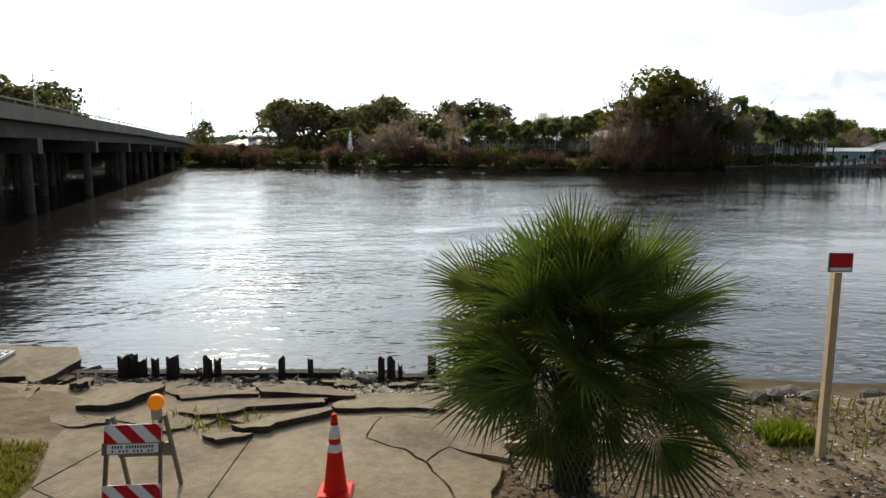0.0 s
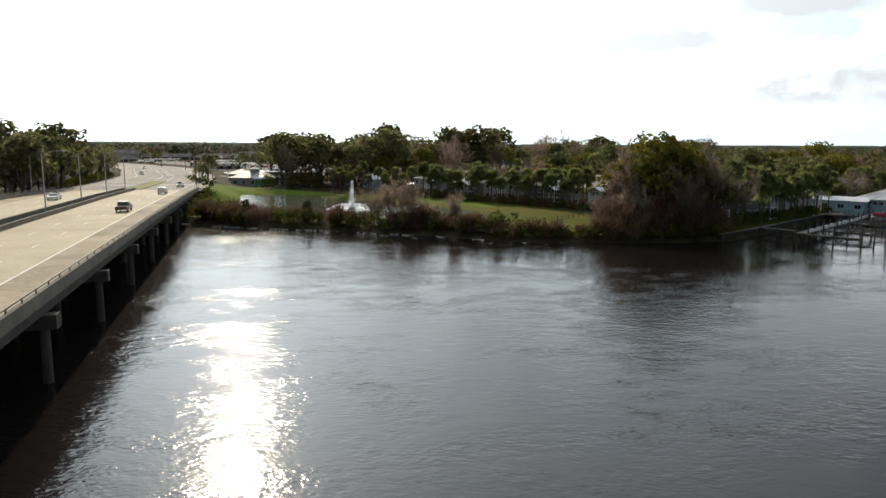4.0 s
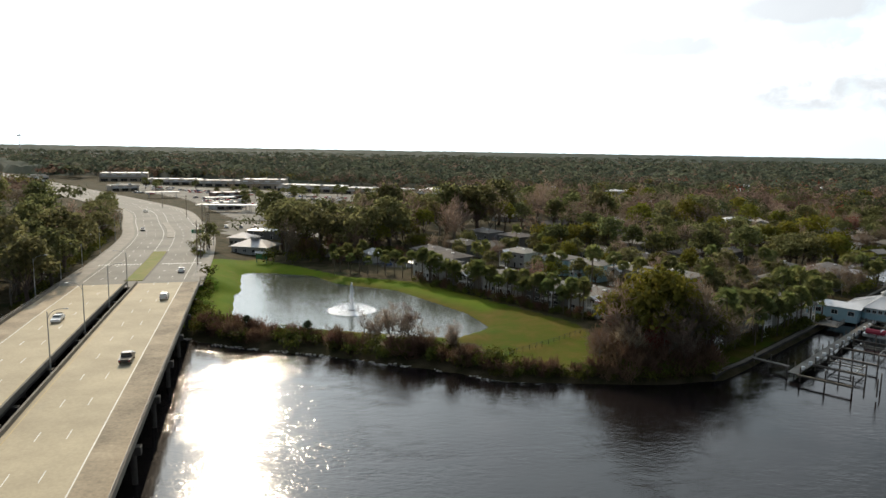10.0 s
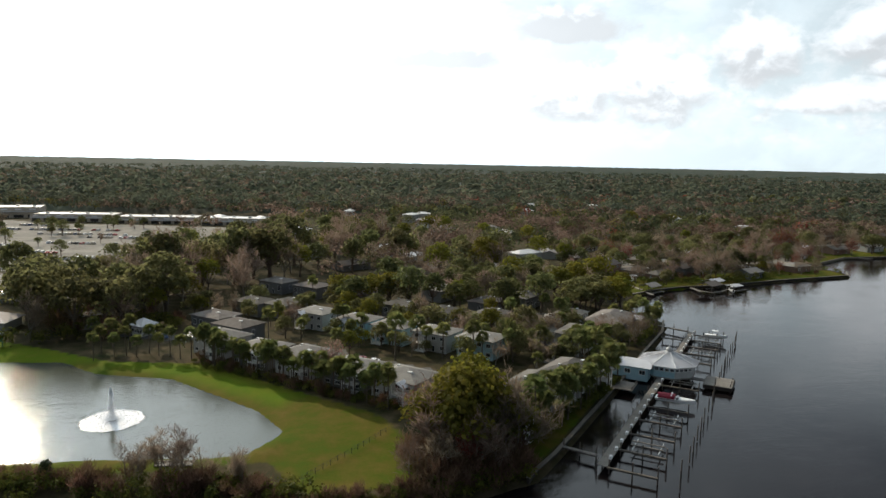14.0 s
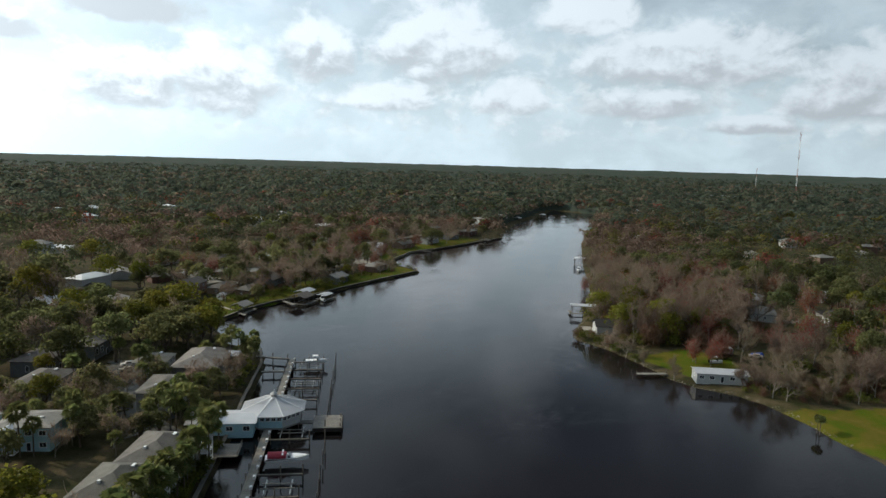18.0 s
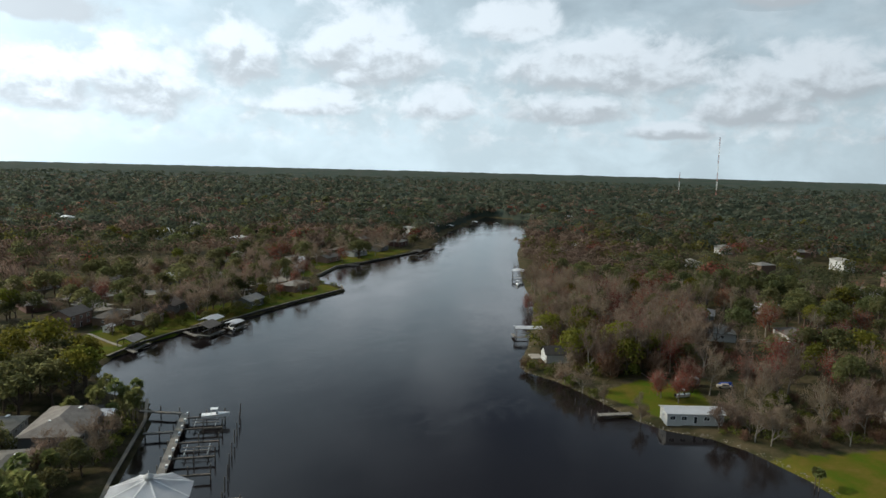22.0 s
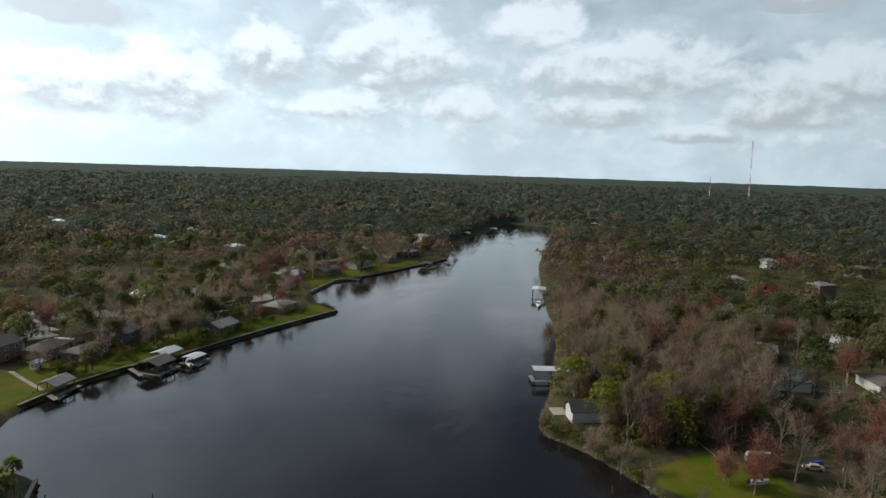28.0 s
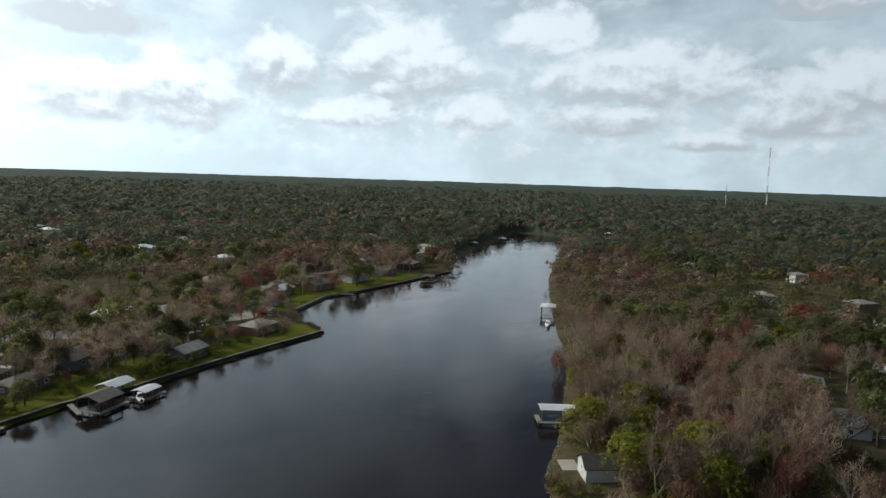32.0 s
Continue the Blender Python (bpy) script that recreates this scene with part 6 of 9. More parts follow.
def walls(w, d, h, gable=0.0):
    g = Geo().box((0, 0, h / 2 - 0.4), (w, d, h + 0.8))
    if gable:
        for x in (-w / 2 + 0.1, w / 2 - 0.1):
            g.add([(x - 0.1, -d / 2, h), (x - 0.1, d / 2, h), (x - 0.1, 0, h + gable), (x + 0.1, -d / 2, h), (x + 0.1, d / 2, h), (x + 0.1, 0, h + gable)],
                  [(0, 2, 1), (3, 4, 5), (0, 3, 5, 2), (1, 2, 5, 4)])
    return g


def house(name, label, x, y, turn, w, d, h, roof, wall_mat, roof_mat, rise=1.8, storeys=1, group="", base=None, win=3, chimney=False, carport=0.0):
    """A house with walls, roof, windows and a door; its front faces its own -y."""
    CLEAR.append((x, y, w + 1.5, d + 1.5, radians(turn)))
    z = float(ground_z(x, y)) + 0.05 if base is None else base
    t = thing(name, label, "house", group, at=pose(x, y, z, 0, 0, turn))
    part("wall", walls(w, d, h, rise * 0.92 if roof == "gable" else 0.0), wall_mat, t)
    part("roof", (gable_roof if roof == "gable" else hip_roof)(w, d, h, rise), roof_mat, t)
    sh = h / storeys
    far = math.hypot(x - 121, y - 103) > 250 and name == "house"
    win = 2 if far else win
    for s in range(storeys):
        zc = sh * s + sh * 0.55
        for i in range(win):
            u = -w / 2 + w * (i + 0.5) / win
            if s == 0 and i == win // 2:
                dr = part("door", Geo().box((u, -d / 2 - 0.04, 1.02), (1.0, 0.10, 2.05)), TRIM, t)
                part("door_panel", Geo().box((u, -d / 2 - 0.10, 1.0), (0.8, 0.04, 1.8)), GLASS, dr)
            else:
                window(t, pose(u, -d / 2, zc), min(1.5, w / win * 0.5), sh * 0.42)
        for sx, a in () if far else ((-1, -90), (1, 90)):
            window(t, pose(sx * w / 2, 0.0, zc, 0, 0, a), 1.0, sh * 0.4)
    if chimney:
        part("chimney", Geo().box((w * 0.2, d * 0.1, h + rise * 0.9), (0.7, 0.7, 1.6)), wall_mat, t)
    if carport:
        cp = part("carport_roof", Geo().box((w / 2 + carport / 2, 0.5, h - 0.1), (carport, d * 0.8, 0.14)), METALROOF, t, "flat white carport roof")
        for u in (w / 2 + carport - 0.3,):
            for v in (-d * 0.3, d * 0.35):
                part("carport_post", Geo().box((u, v + 0.3, h / 2 - 0.2), (0.12, 0.12, h)), TRIM, t)
    return t


def porch(t, x, y, w, d, h, storeys=2):
    """A white two-storey porch on the front of a condo."""
    for sx in (-w / 2, 0, w / 2):
        part("porch_post", Geo().box((x + sx, y - d + 0.12, h / 2), (0.2, 0.2, h)), TRIM, t, "white porch post")
    for s in range(storeys):
        z = h * s / storeys + 0.1
        part("porch_floor", Geo().box((x, y - d / 2, z), (w + 0.3, d, 0.2)), TRIM, t)
        g = Geo()
        for k in range(int(w / 0.35)):
            g.box((x - w / 2 + 0.2 + k * 0.35, y - d + 0.12, z + 0.55), (0.05, 0.05, 0.9))
        g.box((x, y - d + 0.12, z + 1.0), (w, 0.08, 0.08))
        part("porch_rail", g, TRIM, t, "white slatted porch rail")
    g = gable_roof(d + 0.6, w + 0.4, 0, 1.1, 0.2)
    g.v = [(x - vy, y - d / 2 + vx, h + vz) for vx, vy, vz in g.v]
    part("porch_roof", g, METALROOF, t, "small pale gabled porch roof")


def condo(x, y, turn, w, d, h, label, wall_mat, roof_mat=None, rise=2.2, porches=(0.0,), storeys=2, group="condominiums"):
    t = house("condo_building", label, x, y, turn, w, d, h, "hip", wall_mat, roof_mat or CONDOROOF, rise, storeys, group, win=4)
    for u in porches:
        porch(t, u * w, -d / 2, 3.4, 2.4, h - 0.5, storeys)
    part("roof_vent", Geo().box((w * 0.2, -d * 0.15, h + rise * 0.72), (1.3, 0.7, 0.35)), TRIM, t, "white roof vent")
    part("roof_vent", Geo().box((-w * 0.25, d * 0.12, h + rise * 0.72), (0.6, 0.6, 0.5)), TRIM, t, "white roof vent")
    return t


# the row behind the sea wall
A = math.degrees(math.atan2(31, 38))
condo(59.5, 154.5, A, 14, 11, 5.6, "two-storey grey condominium with white porches behind palms", GREYWALL, porches=(-0.36,))
condo(71.5, 165.5, A, 15, 12, 5.8, "two-storey condominium with a grey hipped roof and a screened porch", GREYWALL, porches=(0.12,), rise=2.8)
condo(85.0, 174.5, A, 16, 12, 5.6, "two-storey condominium with pale walls beside the boat club", WHITEWALL, porches=(0.38,), rise=2.6)
condo(107, 212, A + 4, 15, 10, 5.0, "white condominium with an outside stair and a flat-topped roof", WHITEWALL, rise=1.4, porches=())
condo(127.5, 226, A + 2, 20, 13, 5.2, "condominium with layered grey hipped roofs near the dock", GREYWALL, rise=2.6, porches=(0.3,))
condo(117, 236, A + 2, 10, 9, 4.6, "small hipped-roof wing of the condominiums", WHITEWALL, rise=1.8, porches=())
# the row facing the pond lawn
B = math.degrees(math.atan2(-50, 46))
for i, (x, y) in enumerate(((-1.5, 226.5), (9.5, 213.5), (20.5, 202.0), (31.5, 189.5), (42.0, 178.0))):
    condo(x, y, B + (3 if i % 2 else -2), 12.5, 11, (5.0, 4.6, 5.2, 4.6, 4.8)[i], "pale condominium with a grey shingle roof facing the pond lawn", (WHITEWALL, GREYWALL)[i % 2], SHINGLE, rise=2.0, porches=(0.25,))
# the blue row
for x, y, m in ((29.5, 254, WHITEWALL), (41.5, 240, BLUEWALL), (51, 229, BLUEWALL), (62, 218, WHITEWALL), (73, 208, BLUEWALL)):
    condo(x, y, B, 12, 10, 5.4, "two-storey pale blue and white condominium with a low grey roof", m, SHINGLE, rise=1.5, porches=(-0.2,))
for x, y, a in ((-4, 257, B), (9, 279, B), (20, 274, B + 90), (3, 243, B), (33, 305, B), (72, 248, A), (88, 240, A), (62, 262, B), (95, 262, A), (112, 268, A), (50, 285, B), (84, 290, A), (20, 318, B), (120, 300, A)):
    condo(x, y, a, 13, 10, 4.6, "weathered condominium with a grey-brown roof among trees", GREYWALL, (CONDOROOF, BROWNROOF)[int(x) % 2], rise=1.8, porches=(), storeys=1)

WHITEFLAT = METALROOF


def awning(x, y, z, turn, w, d, label):
    t = thing("canopy", label, "canopy", at=pose(x, y, z, 0, 0, turn))
    part("canopy_roof", gable_roof(w, d, 2.5, 0.5, 0.1, 0.08), METALROOF, t)
    for sx in (-1, 1):
        for sy in (-1, 1):
            part("post", Geo().box((sx * (w / 2 - 0.2), sy * (d / 2 - 0.2), 1.25), (0.12, 0.12, 2.5)), TRIM, t)
    return t


awning(45.5, 184, float(ground_z(45.5, 184)), B, 9, 6, "white carport canopy between the condominiums")
awning(-9, 238, float(ground_z(-9, 238)), B, 6, 5, "small white tent canopy")


def pyramid_house(x, y, turn, w, d, h, rise, label, cupola=False, wall_mat=None, roof_mat=None, name="pavilion"):
    CLEAR.append((x, y, w + 2, d + 2, radians(turn)))
    t = thing(name, label, "pavilion", at=pose(x, y, float(ground_z(x, y)), 0, 0, turn))
    part("wall", walls(w, d, h), wall_mat or WHITEWALL, t)
    part("roof", hip_roof(w, d, h, rise, 0.9), roof_mat or METALROOF, t, "pale hipped metal roof")
    for i in range(4):
        window(t, pose(-w / 2 + w * (i + 0.5) / 4, -d / 2, h * 0.5), 1.4, 1.3)
    if cupola:
        c = part("cupola", Geo().box((0, 0, h + rise * 0.95), (2.6, 2.6, 1.3)), WHITEWALL, t, "small roof cupola")
        part("cupola_roof", hip_roof(2.8, 2.8, h + rise * 0.95 + 0.65, 1.1, 0.3), roof_mat or METALROOF, c)
    return t


GREYMETAL = material("grey_metal_roof", (0.42, 0.41, 0.42), 0.55, metal=0.2, var=0.2, scale=0.4, scale2=5.0, bump=0.05)
pyramid_house(-26, 252, B, 5, 5, 3.4, 2.2, "small white pyramid-roofed garden pavilion")
pyramid_house(-75, 272, -12, 15, 11, 3.0, 2.8, "restaurant with a pale hipped roof and a roof cupola", True, roof_mat=GREYMETAL, name="restaurant")
pyramid_house(-86, 292, -12, 8, 8, 3.6, 2.2, "restaurant wing with a pyramid roof", False, roof_mat=GREYMETAL, name="restaurant")
house("shop_building", "low dark flat-roofed shop behind the restaurant", -78, 318, -10, 24, 10, 3.6, "hip", GREYWALL, WHITEFLAT, 0.5, win=5)
KIOSKGREEN = material("green_board", (0.07, 0.22, 0.13), 0.7, var=0.3, scale=2.0, bump=0.1)
k = thing("notice_board", "green roofed notice board on posts above the pond", "notice board", at=pose(-66, 247, float(ground_z(-66, 247)), 0, 0, -10))
part("board", Geo().box((0, 0, 2.4), (4.2, 0.25, 2.0)), KIOSKGREEN, k)
part("board_roof", gable_roof(4.6, 1.2, 3.5, 0.6, 0.2), WHITEFLAT, k)
for sx in (-1.9, 1.9):
    part("post", Geo().box((sx, 0, 1.2), (0.2, 0.2, 3.0)), KIOSKGREEN, k)

# ---- the shopping centre beyond the curve ----
SANDWALL = material("sand_render", (0.50, 0.44, 0.36), 0.85, var=0.2, scale=0.2, scale2=2.0, bump=0.1)
LANE = material("lane_asphalt", (0.13, 0.125, 0.115), 0.95, var=0.4, scale=0.05, scale2=0.8, bump=0.15, coords="World", spec=0.08)
WHITEROOF = material("white_membrane_roof", (0.76, 0.76, 0.74), 0.6, var=0.15, scale=0.08, scale2=1.2, bump=0.05, coords="World")
LOT = material("car_park", (0.30, 0.28, 0.24), 0.95, var=0.45, scale=0.05, scale2=0.8, bump=0.15, coords="World", spec=0.08)


def store(x, y, turn, w, d, h, label, wall_mat, parapet=0.7):
    CLEAR.append((x, y, w + 4, d + 4, radians(turn)))
    t = thing("store_building", label, "store", "shopping centre", at=pose(x, y, float(ground_z(x, y)), 0, 0, turn))
    part("wall", walls(w, d, h), wall_mat, t)
    part("roof", Geo().box((0, 0, h + 0.1), (w - 0.8, d - 0.8, 0.3)), WHITEROOF, t, "flat white roof")
    for k in range(max(2, int(w / 14))):
        part("roof_unit", Geo().box((-w / 2 + w * (k + 0.6) / max(2, int(w / 14)), d * (0.15 if k % 2 else -0.1), h + 0.85), (2.4, 1.8, 1.3), taper=0.94), GALV, t, "grey rooftop plant box")
    for sy in (-1, 1):
        part("parapet", Geo().box((0, sy * (d / 2 - 0.2), h + parapet / 2), (w, 0.4, parapet)), wall_mat, t)
    part("canopy_band", Geo().box((0, -d / 2 - 1.6, h * 0.62), (w * 0.96, 3.2, 0.7)), METALROOF, t, "pale front canopy")
    n = max(3, int(w / 9))
    for i in range(n):
        u = -w / 2 + w * (i + 0.5) / n
        sf = part("shop_front", Geo().box((u, -d / 2 - 0.06, 1.6), (w / n * 0.7, 0.14, 2.6)), GLASS, t)
        part("sign_board", Geo().box((u, -d / 2 - 0.12, h * 0.84), (w / n * 0.45, 0.14, h * 0.13)), TRIM, t)
    return t


store(-384, 826, 22, 52, 40, 9, "large pale superstore with a flat white roof", SANDWALL)
store(-300, 760, 12, 60, 26, 6, "long low row of shops with a white roof edge", SANDWALL)
store(-236, 742, 8, 60, 26, 6, "low shop row with a white roof", SANDWALL)
store(-188, 720, 4, 44, 30, 9, "tall pale store with a flat white roof", SANDWALL)
store(-128, 672, -12, 66, 24, 6.0, "low shop row with a long pale canopy", SANDWALL)
store(-60, 650, -12, 66, 24, 5.5, "low shop row with a long pale canopy", SANDWALL)
store(6, 628, -14, 60, 24, 5.5, "low shop row among trees", SANDWALL)
store(-176, 560, 35, 26, 18, 5.0, "small restaurant building on the car park", BRICKWALL)
store(-150, 470, 40, 18, 14, 4.2, "small flat-roofed shop beside the road", WHITEWALL)
store(-300, 640, 40, 24, 16, 5.0, "small pale shop beside the road", SANDWALL)
store(-420, 700, 40, 22, 16, 4.5, "small dark shop across the road", GREYWALL)
store(-470, 790, 40, 24, 16, 4.5, "small pale shop across the road", SANDWALL)


def flat(name, poly, lift, mat, label, cat="car park"):
    """A paved area draped on the ground."""
    xs, ys = [p[0] for p in poly], [p[1] for p in poly]
    st = 4.0
    X, Y = np.meshgrid(np.arange(min(xs), max(xs) + st, st), np.arange(min(ys), max(ys) + st, st))
    Z = ground_z(X, Y) + lift
    okm = inside(X + st / 2, Y + st / 2, poly)
    i = np.arange(X.size).reshape(X.shape)
    q = np.stack([i[:-1, :-1], i[:-1, 1:], i[1:, 1:], i[1:, :-1]], -1)[okm[:-1, :-1]]
    me = quads(name, np.stack([X, Y, Z], -1).reshape(-1, 3), q.reshape(-1, 4), mat)
    return tagged(new(name, me), label, cat, kind="structure")


flat("pavement", [(-205, 545), (-120, 395), (-55, 395), (-20, 470), (0, 600), (-130, 645), (-200, 690), (-300, 730), (-370, 780), (-330, 690)], 0.14, LOT, "sunlit grey car park in front of the shops")
flat("pavement", [(-122, 388), (-104, 320), (-60, 322), (-58, 392)], 0.10, LOT, "grey car park behind the restaurant")
flat("pavement", [(-46, 262), (-28, 246), (-6, 238), (20, 220), (50, 190), (54, 195), (27, 226), (2, 245), (-26, 254), (-40, 268), (-44, 300), (-50, 300)], 0.09, LANE, "pale access lane between the condominiums", "lane")
flat("pavement", [(88, 196), (100, 226), (112, 256), (122, 252), (112, 222), (98, 192)], 0.10, LANE, "shaded lane and car park among the condominiums", "lane")
flat("pavement", [(206, 352), (216, 392), (222, 404), (240, 404), (246, 392), (272, 366), (292, 352), (288, 344), (262, 356), (236, 382), (226, 380), (218, 352)], 0.10, PAVING, "pale residential street ending in a turning circle", "street")
flat("pavement", [(296, 352), (330, 352), (400, 420), (520, 440), (518, 447), (396, 428), (320, 362), (294, 362)], 0.10, PAVING, "pale residential street among the houses", "street")



def shade_canopy(x, y, turn, w, d, h, label):
    """A flat white roof on posts."""
    t = thing("canopy_roof", label, "canopy", "shopping centre", at=pose(x, y, float(ground_z(x, y)), 0, 0, turn))
    part("roof", Geo().box((0, 0, h), (w, d, 0.55)), WHITEROOF, t)
    for sx in (-0.4, 0.0, 0.4):
        for sy in (-0.3, 0.3):
            part("post", Geo().tube((sx * w, sy * d, -0.3), (sx * w, sy * d, h - 0.2), 0.16, n=8), GALV, t)
    return t


shade_canopy(-142, 448, 2, 38, 8, 4.6, "long white filling station canopy beside the road")
shade_canopy(-166, 509, 30, 22, 7, 4.6, "white canopy on posts beside the car park")
shade_canopy(-230, 560, 30, 26, 8, 4.6, "white canopy on posts beside the crossing")

# ---- vehicles ----
PAINTS = {n: material(n + "_car_paint", c, 0.3, var=0.08, scale=1.0, bump=0.0, spec=0.6) for n, c in
          (("white", (0.75, 0.75, 0.74)), ("silver", (0.45, 0.46, 0.47)), ("black", (0.025, 0.025, 0.028)), ("red", (0.35, 0.03, 0.03)), ("blue", (0.05, 0.09, 0.2)), ("tan", (0.42, 0.36, 0.28)))}
TAIL = material("tail_lamp", (0.35, 0.02, 0.02), 0.3, var=0.1, scale=3.0, bump=0.0)


def car(x, y, z, turn, paint, style="sedan", label=""):
    """A car with body, glass, wheels and lamps; it points along its own +y."""
    t = thing("car" if style != "pickup" else "pickup_truck", label or paint + " " + style + " on the road", "car", at=pose(x, y, z, 0, 0, turn))
    L, W = (4.7, 1.82) if style != "pickup" else (5.4, 1.95)
    prof = {"sedan": [(-0.5, 0.35), (-0.5, 0.85), (-0.36, 0.95), (-0.24, 1.42), (0.08, 1.44), (0.24, 0.98), (0.46, 0.85), (0.5, 0.6), (0.5, 0.35)],
            "suv": [(-0.5, 0.4), (-0.5, 1.0), (-0.46, 1.62), (0.06, 1.68), (0.2, 1.12), (0.46, 1.0), (0.5, 0.7), (0.5, 0.4)],
            "pickup": [(-0.5, 0.5), (-0.5, 1.05), (-0.12, 1.05), (-0.1, 1.72), (0.12, 1.74), (0.24, 1.15), (0.47, 1.05), (0.5, 0.75), (0.5, 0.5)]}[style]
    g = Geo()
    n = len(prof)
    for s in (-1, 1):
        g.v += [(s * W / 2 * (0.80 if h > 1.2 else 0.97 if h < 0.5 else 1.0), u * L, h) for u, h in prof]
    g.f += [tuple(range(n - 1, -1, -1)), tuple(range(n, 2 * n))] + [(i, (i + 1) % n, n + (i + 1) % n, n + i) for i in range(n)]
    part("body", g, PAINTS[paint], t)
    top = max(h for _, h in prof)
    if style == "pickup":
        part("bed", Geo().box((0, -0.31 * L, 1.06), (W * 0.8, L * 0.32, 0.04)), BLACK, t, "dark open load bed")
        a, b = -0.1, 0.12
    else:
        a, b = (-0.24, 0.08) if style == "sedan" else (-0.45, 0.06)
    part("rear_window", Geo().beam((0, a * L - 0.32 if style == "sedan" else a * L - 0.06, (top + 1.0) / 2), (0, a * L - 0.30 if style == "sedan" else a * L - 0.04, (top + 1.0) / 2 + 0.36), W * 0.68, 0.03), GLASS, t)
    part("windscreen", Geo().add([(-W * 0.38, b * L + 0.03, top - 0.05), (W * 0.38, b * L + 0.03, top - 0.05), (W * 0.42, b * L + 0.68, 1.08), (-W * 0.42, b * L + 0.68, 1.08),
                                  (-W * 0.38, b * L + 0.08, top - 0.0), (W * 0.38, b * L + 0.08, top - 0.0), (W * 0.42, b * L + 0.74, 1.11), (-W * 0.42, b * L + 0.74, 1.11)],
                                 [(0, 1, 2, 3), (7, 6, 5, 4), (0, 4, 5, 1), (1, 5, 6, 2), (2, 6, 7, 3), (3, 7, 4, 0)]), GLASS, t)
    for s in (-1, 1):
        part("side_window", Geo().box((s * W * 0.455, (a + b) / 2 * L + 0.05, (top + 1.0) / 2 + 0.05), (0.04, (b - a) * L * 0.95, (top - 1.0) * 0.62)), GLASS, t)
        for u in (-0.31, 0.31):
            wh = part("wheel", Geo().tube((s * (W / 2 - 0.2), u * L, 0.33), (s * (W / 2 + 0.01), u * L, 0.33), 0.33, n=14), BLACK, t)
            part("rim", Geo().tube((s * (W / 2 + 0.0), u * L, 0.33), (s * (W / 2 + 0.02), u * L, 0.33), 0.2, n=10), GALV, wh)
        part("tail_light", Geo().box((s * W * 0.4, -L / 2 - 0.005, 0.8), (0.26, 0.05, 0.16)), TAIL, t)
        part("headlight", Geo().box((s * W * 0.38, L / 2 - 0.02, 0.7), (0.34, 0.06, 0.14)), TRIM, t)
    return t


def road_car(y, u, paint, style, back=False, label=""):
    p, a = at_road(y, u, 0.0 if y < BR1 else -0.05)
    return car(p.x, p.y, p.z, math.degrees(a) + (180 if back else 0), paint, style, label)


road_car(119, 6.2, "black", "pickup", label="black pickup truck driving over the bridge")
road_car(172, 6.3, "white", "suv", label="white sport utility vehicle on the bridge")
road_car(214, 6.2, "white", "sedan", label="white sedan leaving the bridge")
road_car(254, 3.2, "black", "suv", label="dark vehicle beside the kerb")
road_car(152, 25.5, "white", "sedan", True, "white sedan crossing the second bridge")
road_car(336, 29.0, "black", "sedan", True, "dark sedan on the curve")
road_car(430, 24.0, "silver", "sedan", True, "silver sedan at the crossing")
PARKED = random.Random(8)


def parked_car(paint, suv):
    """A parked car seen from far off: body, window band and wheels."""
    t = thing("car", paint + (" parked estate car" if suv else " parked sedan") + " in the car park", "car", "parked cars")
    h = 1.65 if suv else 1.42
    g = Geo().box((0, 0, 0.62), (1.8, 4.6, 0.62), taper=0.96)
    g.box((0, -0.25, 1.12 if not suv else 1.2), (1.6, 2.5 if not suv else 3.2, h - 0.85), taper=0.8)
    part("body", g, PAINTS[paint], t)
    part("window_band", Geo().box((0, -0.25, 1.1 if not suv else 1.18), (1.56, 2.3 if not suv else 3.05, h - 1.1), taper=0.88), GLASS, t)
    for sy in (-1.4, 1.4):
        part("axle", WHEEL, BLACK, t, "axle with two black wheels").matrix_basis = pose(0, sy, 0.33, 0, 90)
    return t


WHEEL = Geo().tube((0, 0, -0.92), (0, 0, -0.72), 0.33, n=10).tube((0, 0, 0.72), (0, 0, 0.92), 0.33, n=10).tube((0, 0, -0.72), (0, 0, 0.72), 0.06, n=5).mesh("axle", BLACK)
base_cars = [parked_car(p, v) for p, v in (("white", 0), ("silver", 1), ("black", 0), ("red", 0), ("white", 1), ("tan", 0), ("blue", 1))]
for i, c in enumerate(base_cars):
    x, y = -112 + 7 * i, 352 + 2 * i
    c.matrix_basis = pose(x, y, float(ground_z(x, y)) + 0.1, 0, 0, 15)
LOTS = [(-175, 540, 20, -0.55), (-150, 505, 22, -0.55), (-125, 470, 20, -0.5), (-190, 610, 24, -0.3), (-120, 590, 24, -0.25), (-100, 555, 18, -0.25), (-250, 650, 20, -0.3), (-90, 430, 12, 0.0), (-85, 500, 16, -0.25), (-70, 530, 16, -0.25), (-205, 640, 20, -0.3), (-160, 632, 20, -0.3), (-290, 690, 18, -0.5), (-262, 600, 10, -0.7)]
for lx, ly, n, a in LOTS:
    for i in range(n):
        if PARKED.random() < 0.34:
            continue
        x, y = lx + (i - n / 2) * 2.9 * math.cos(a) * 1.2, ly + (i - n / 2) * 2.9 * math.sin(a) * 1.2
        c = copy_thing(PARKED.choice(base_cars), pose(x, y, float(ground_z(x, y)) + 0.16, 0, 0, math.degrees(a) + PARKED.uniform(-4, 4)))
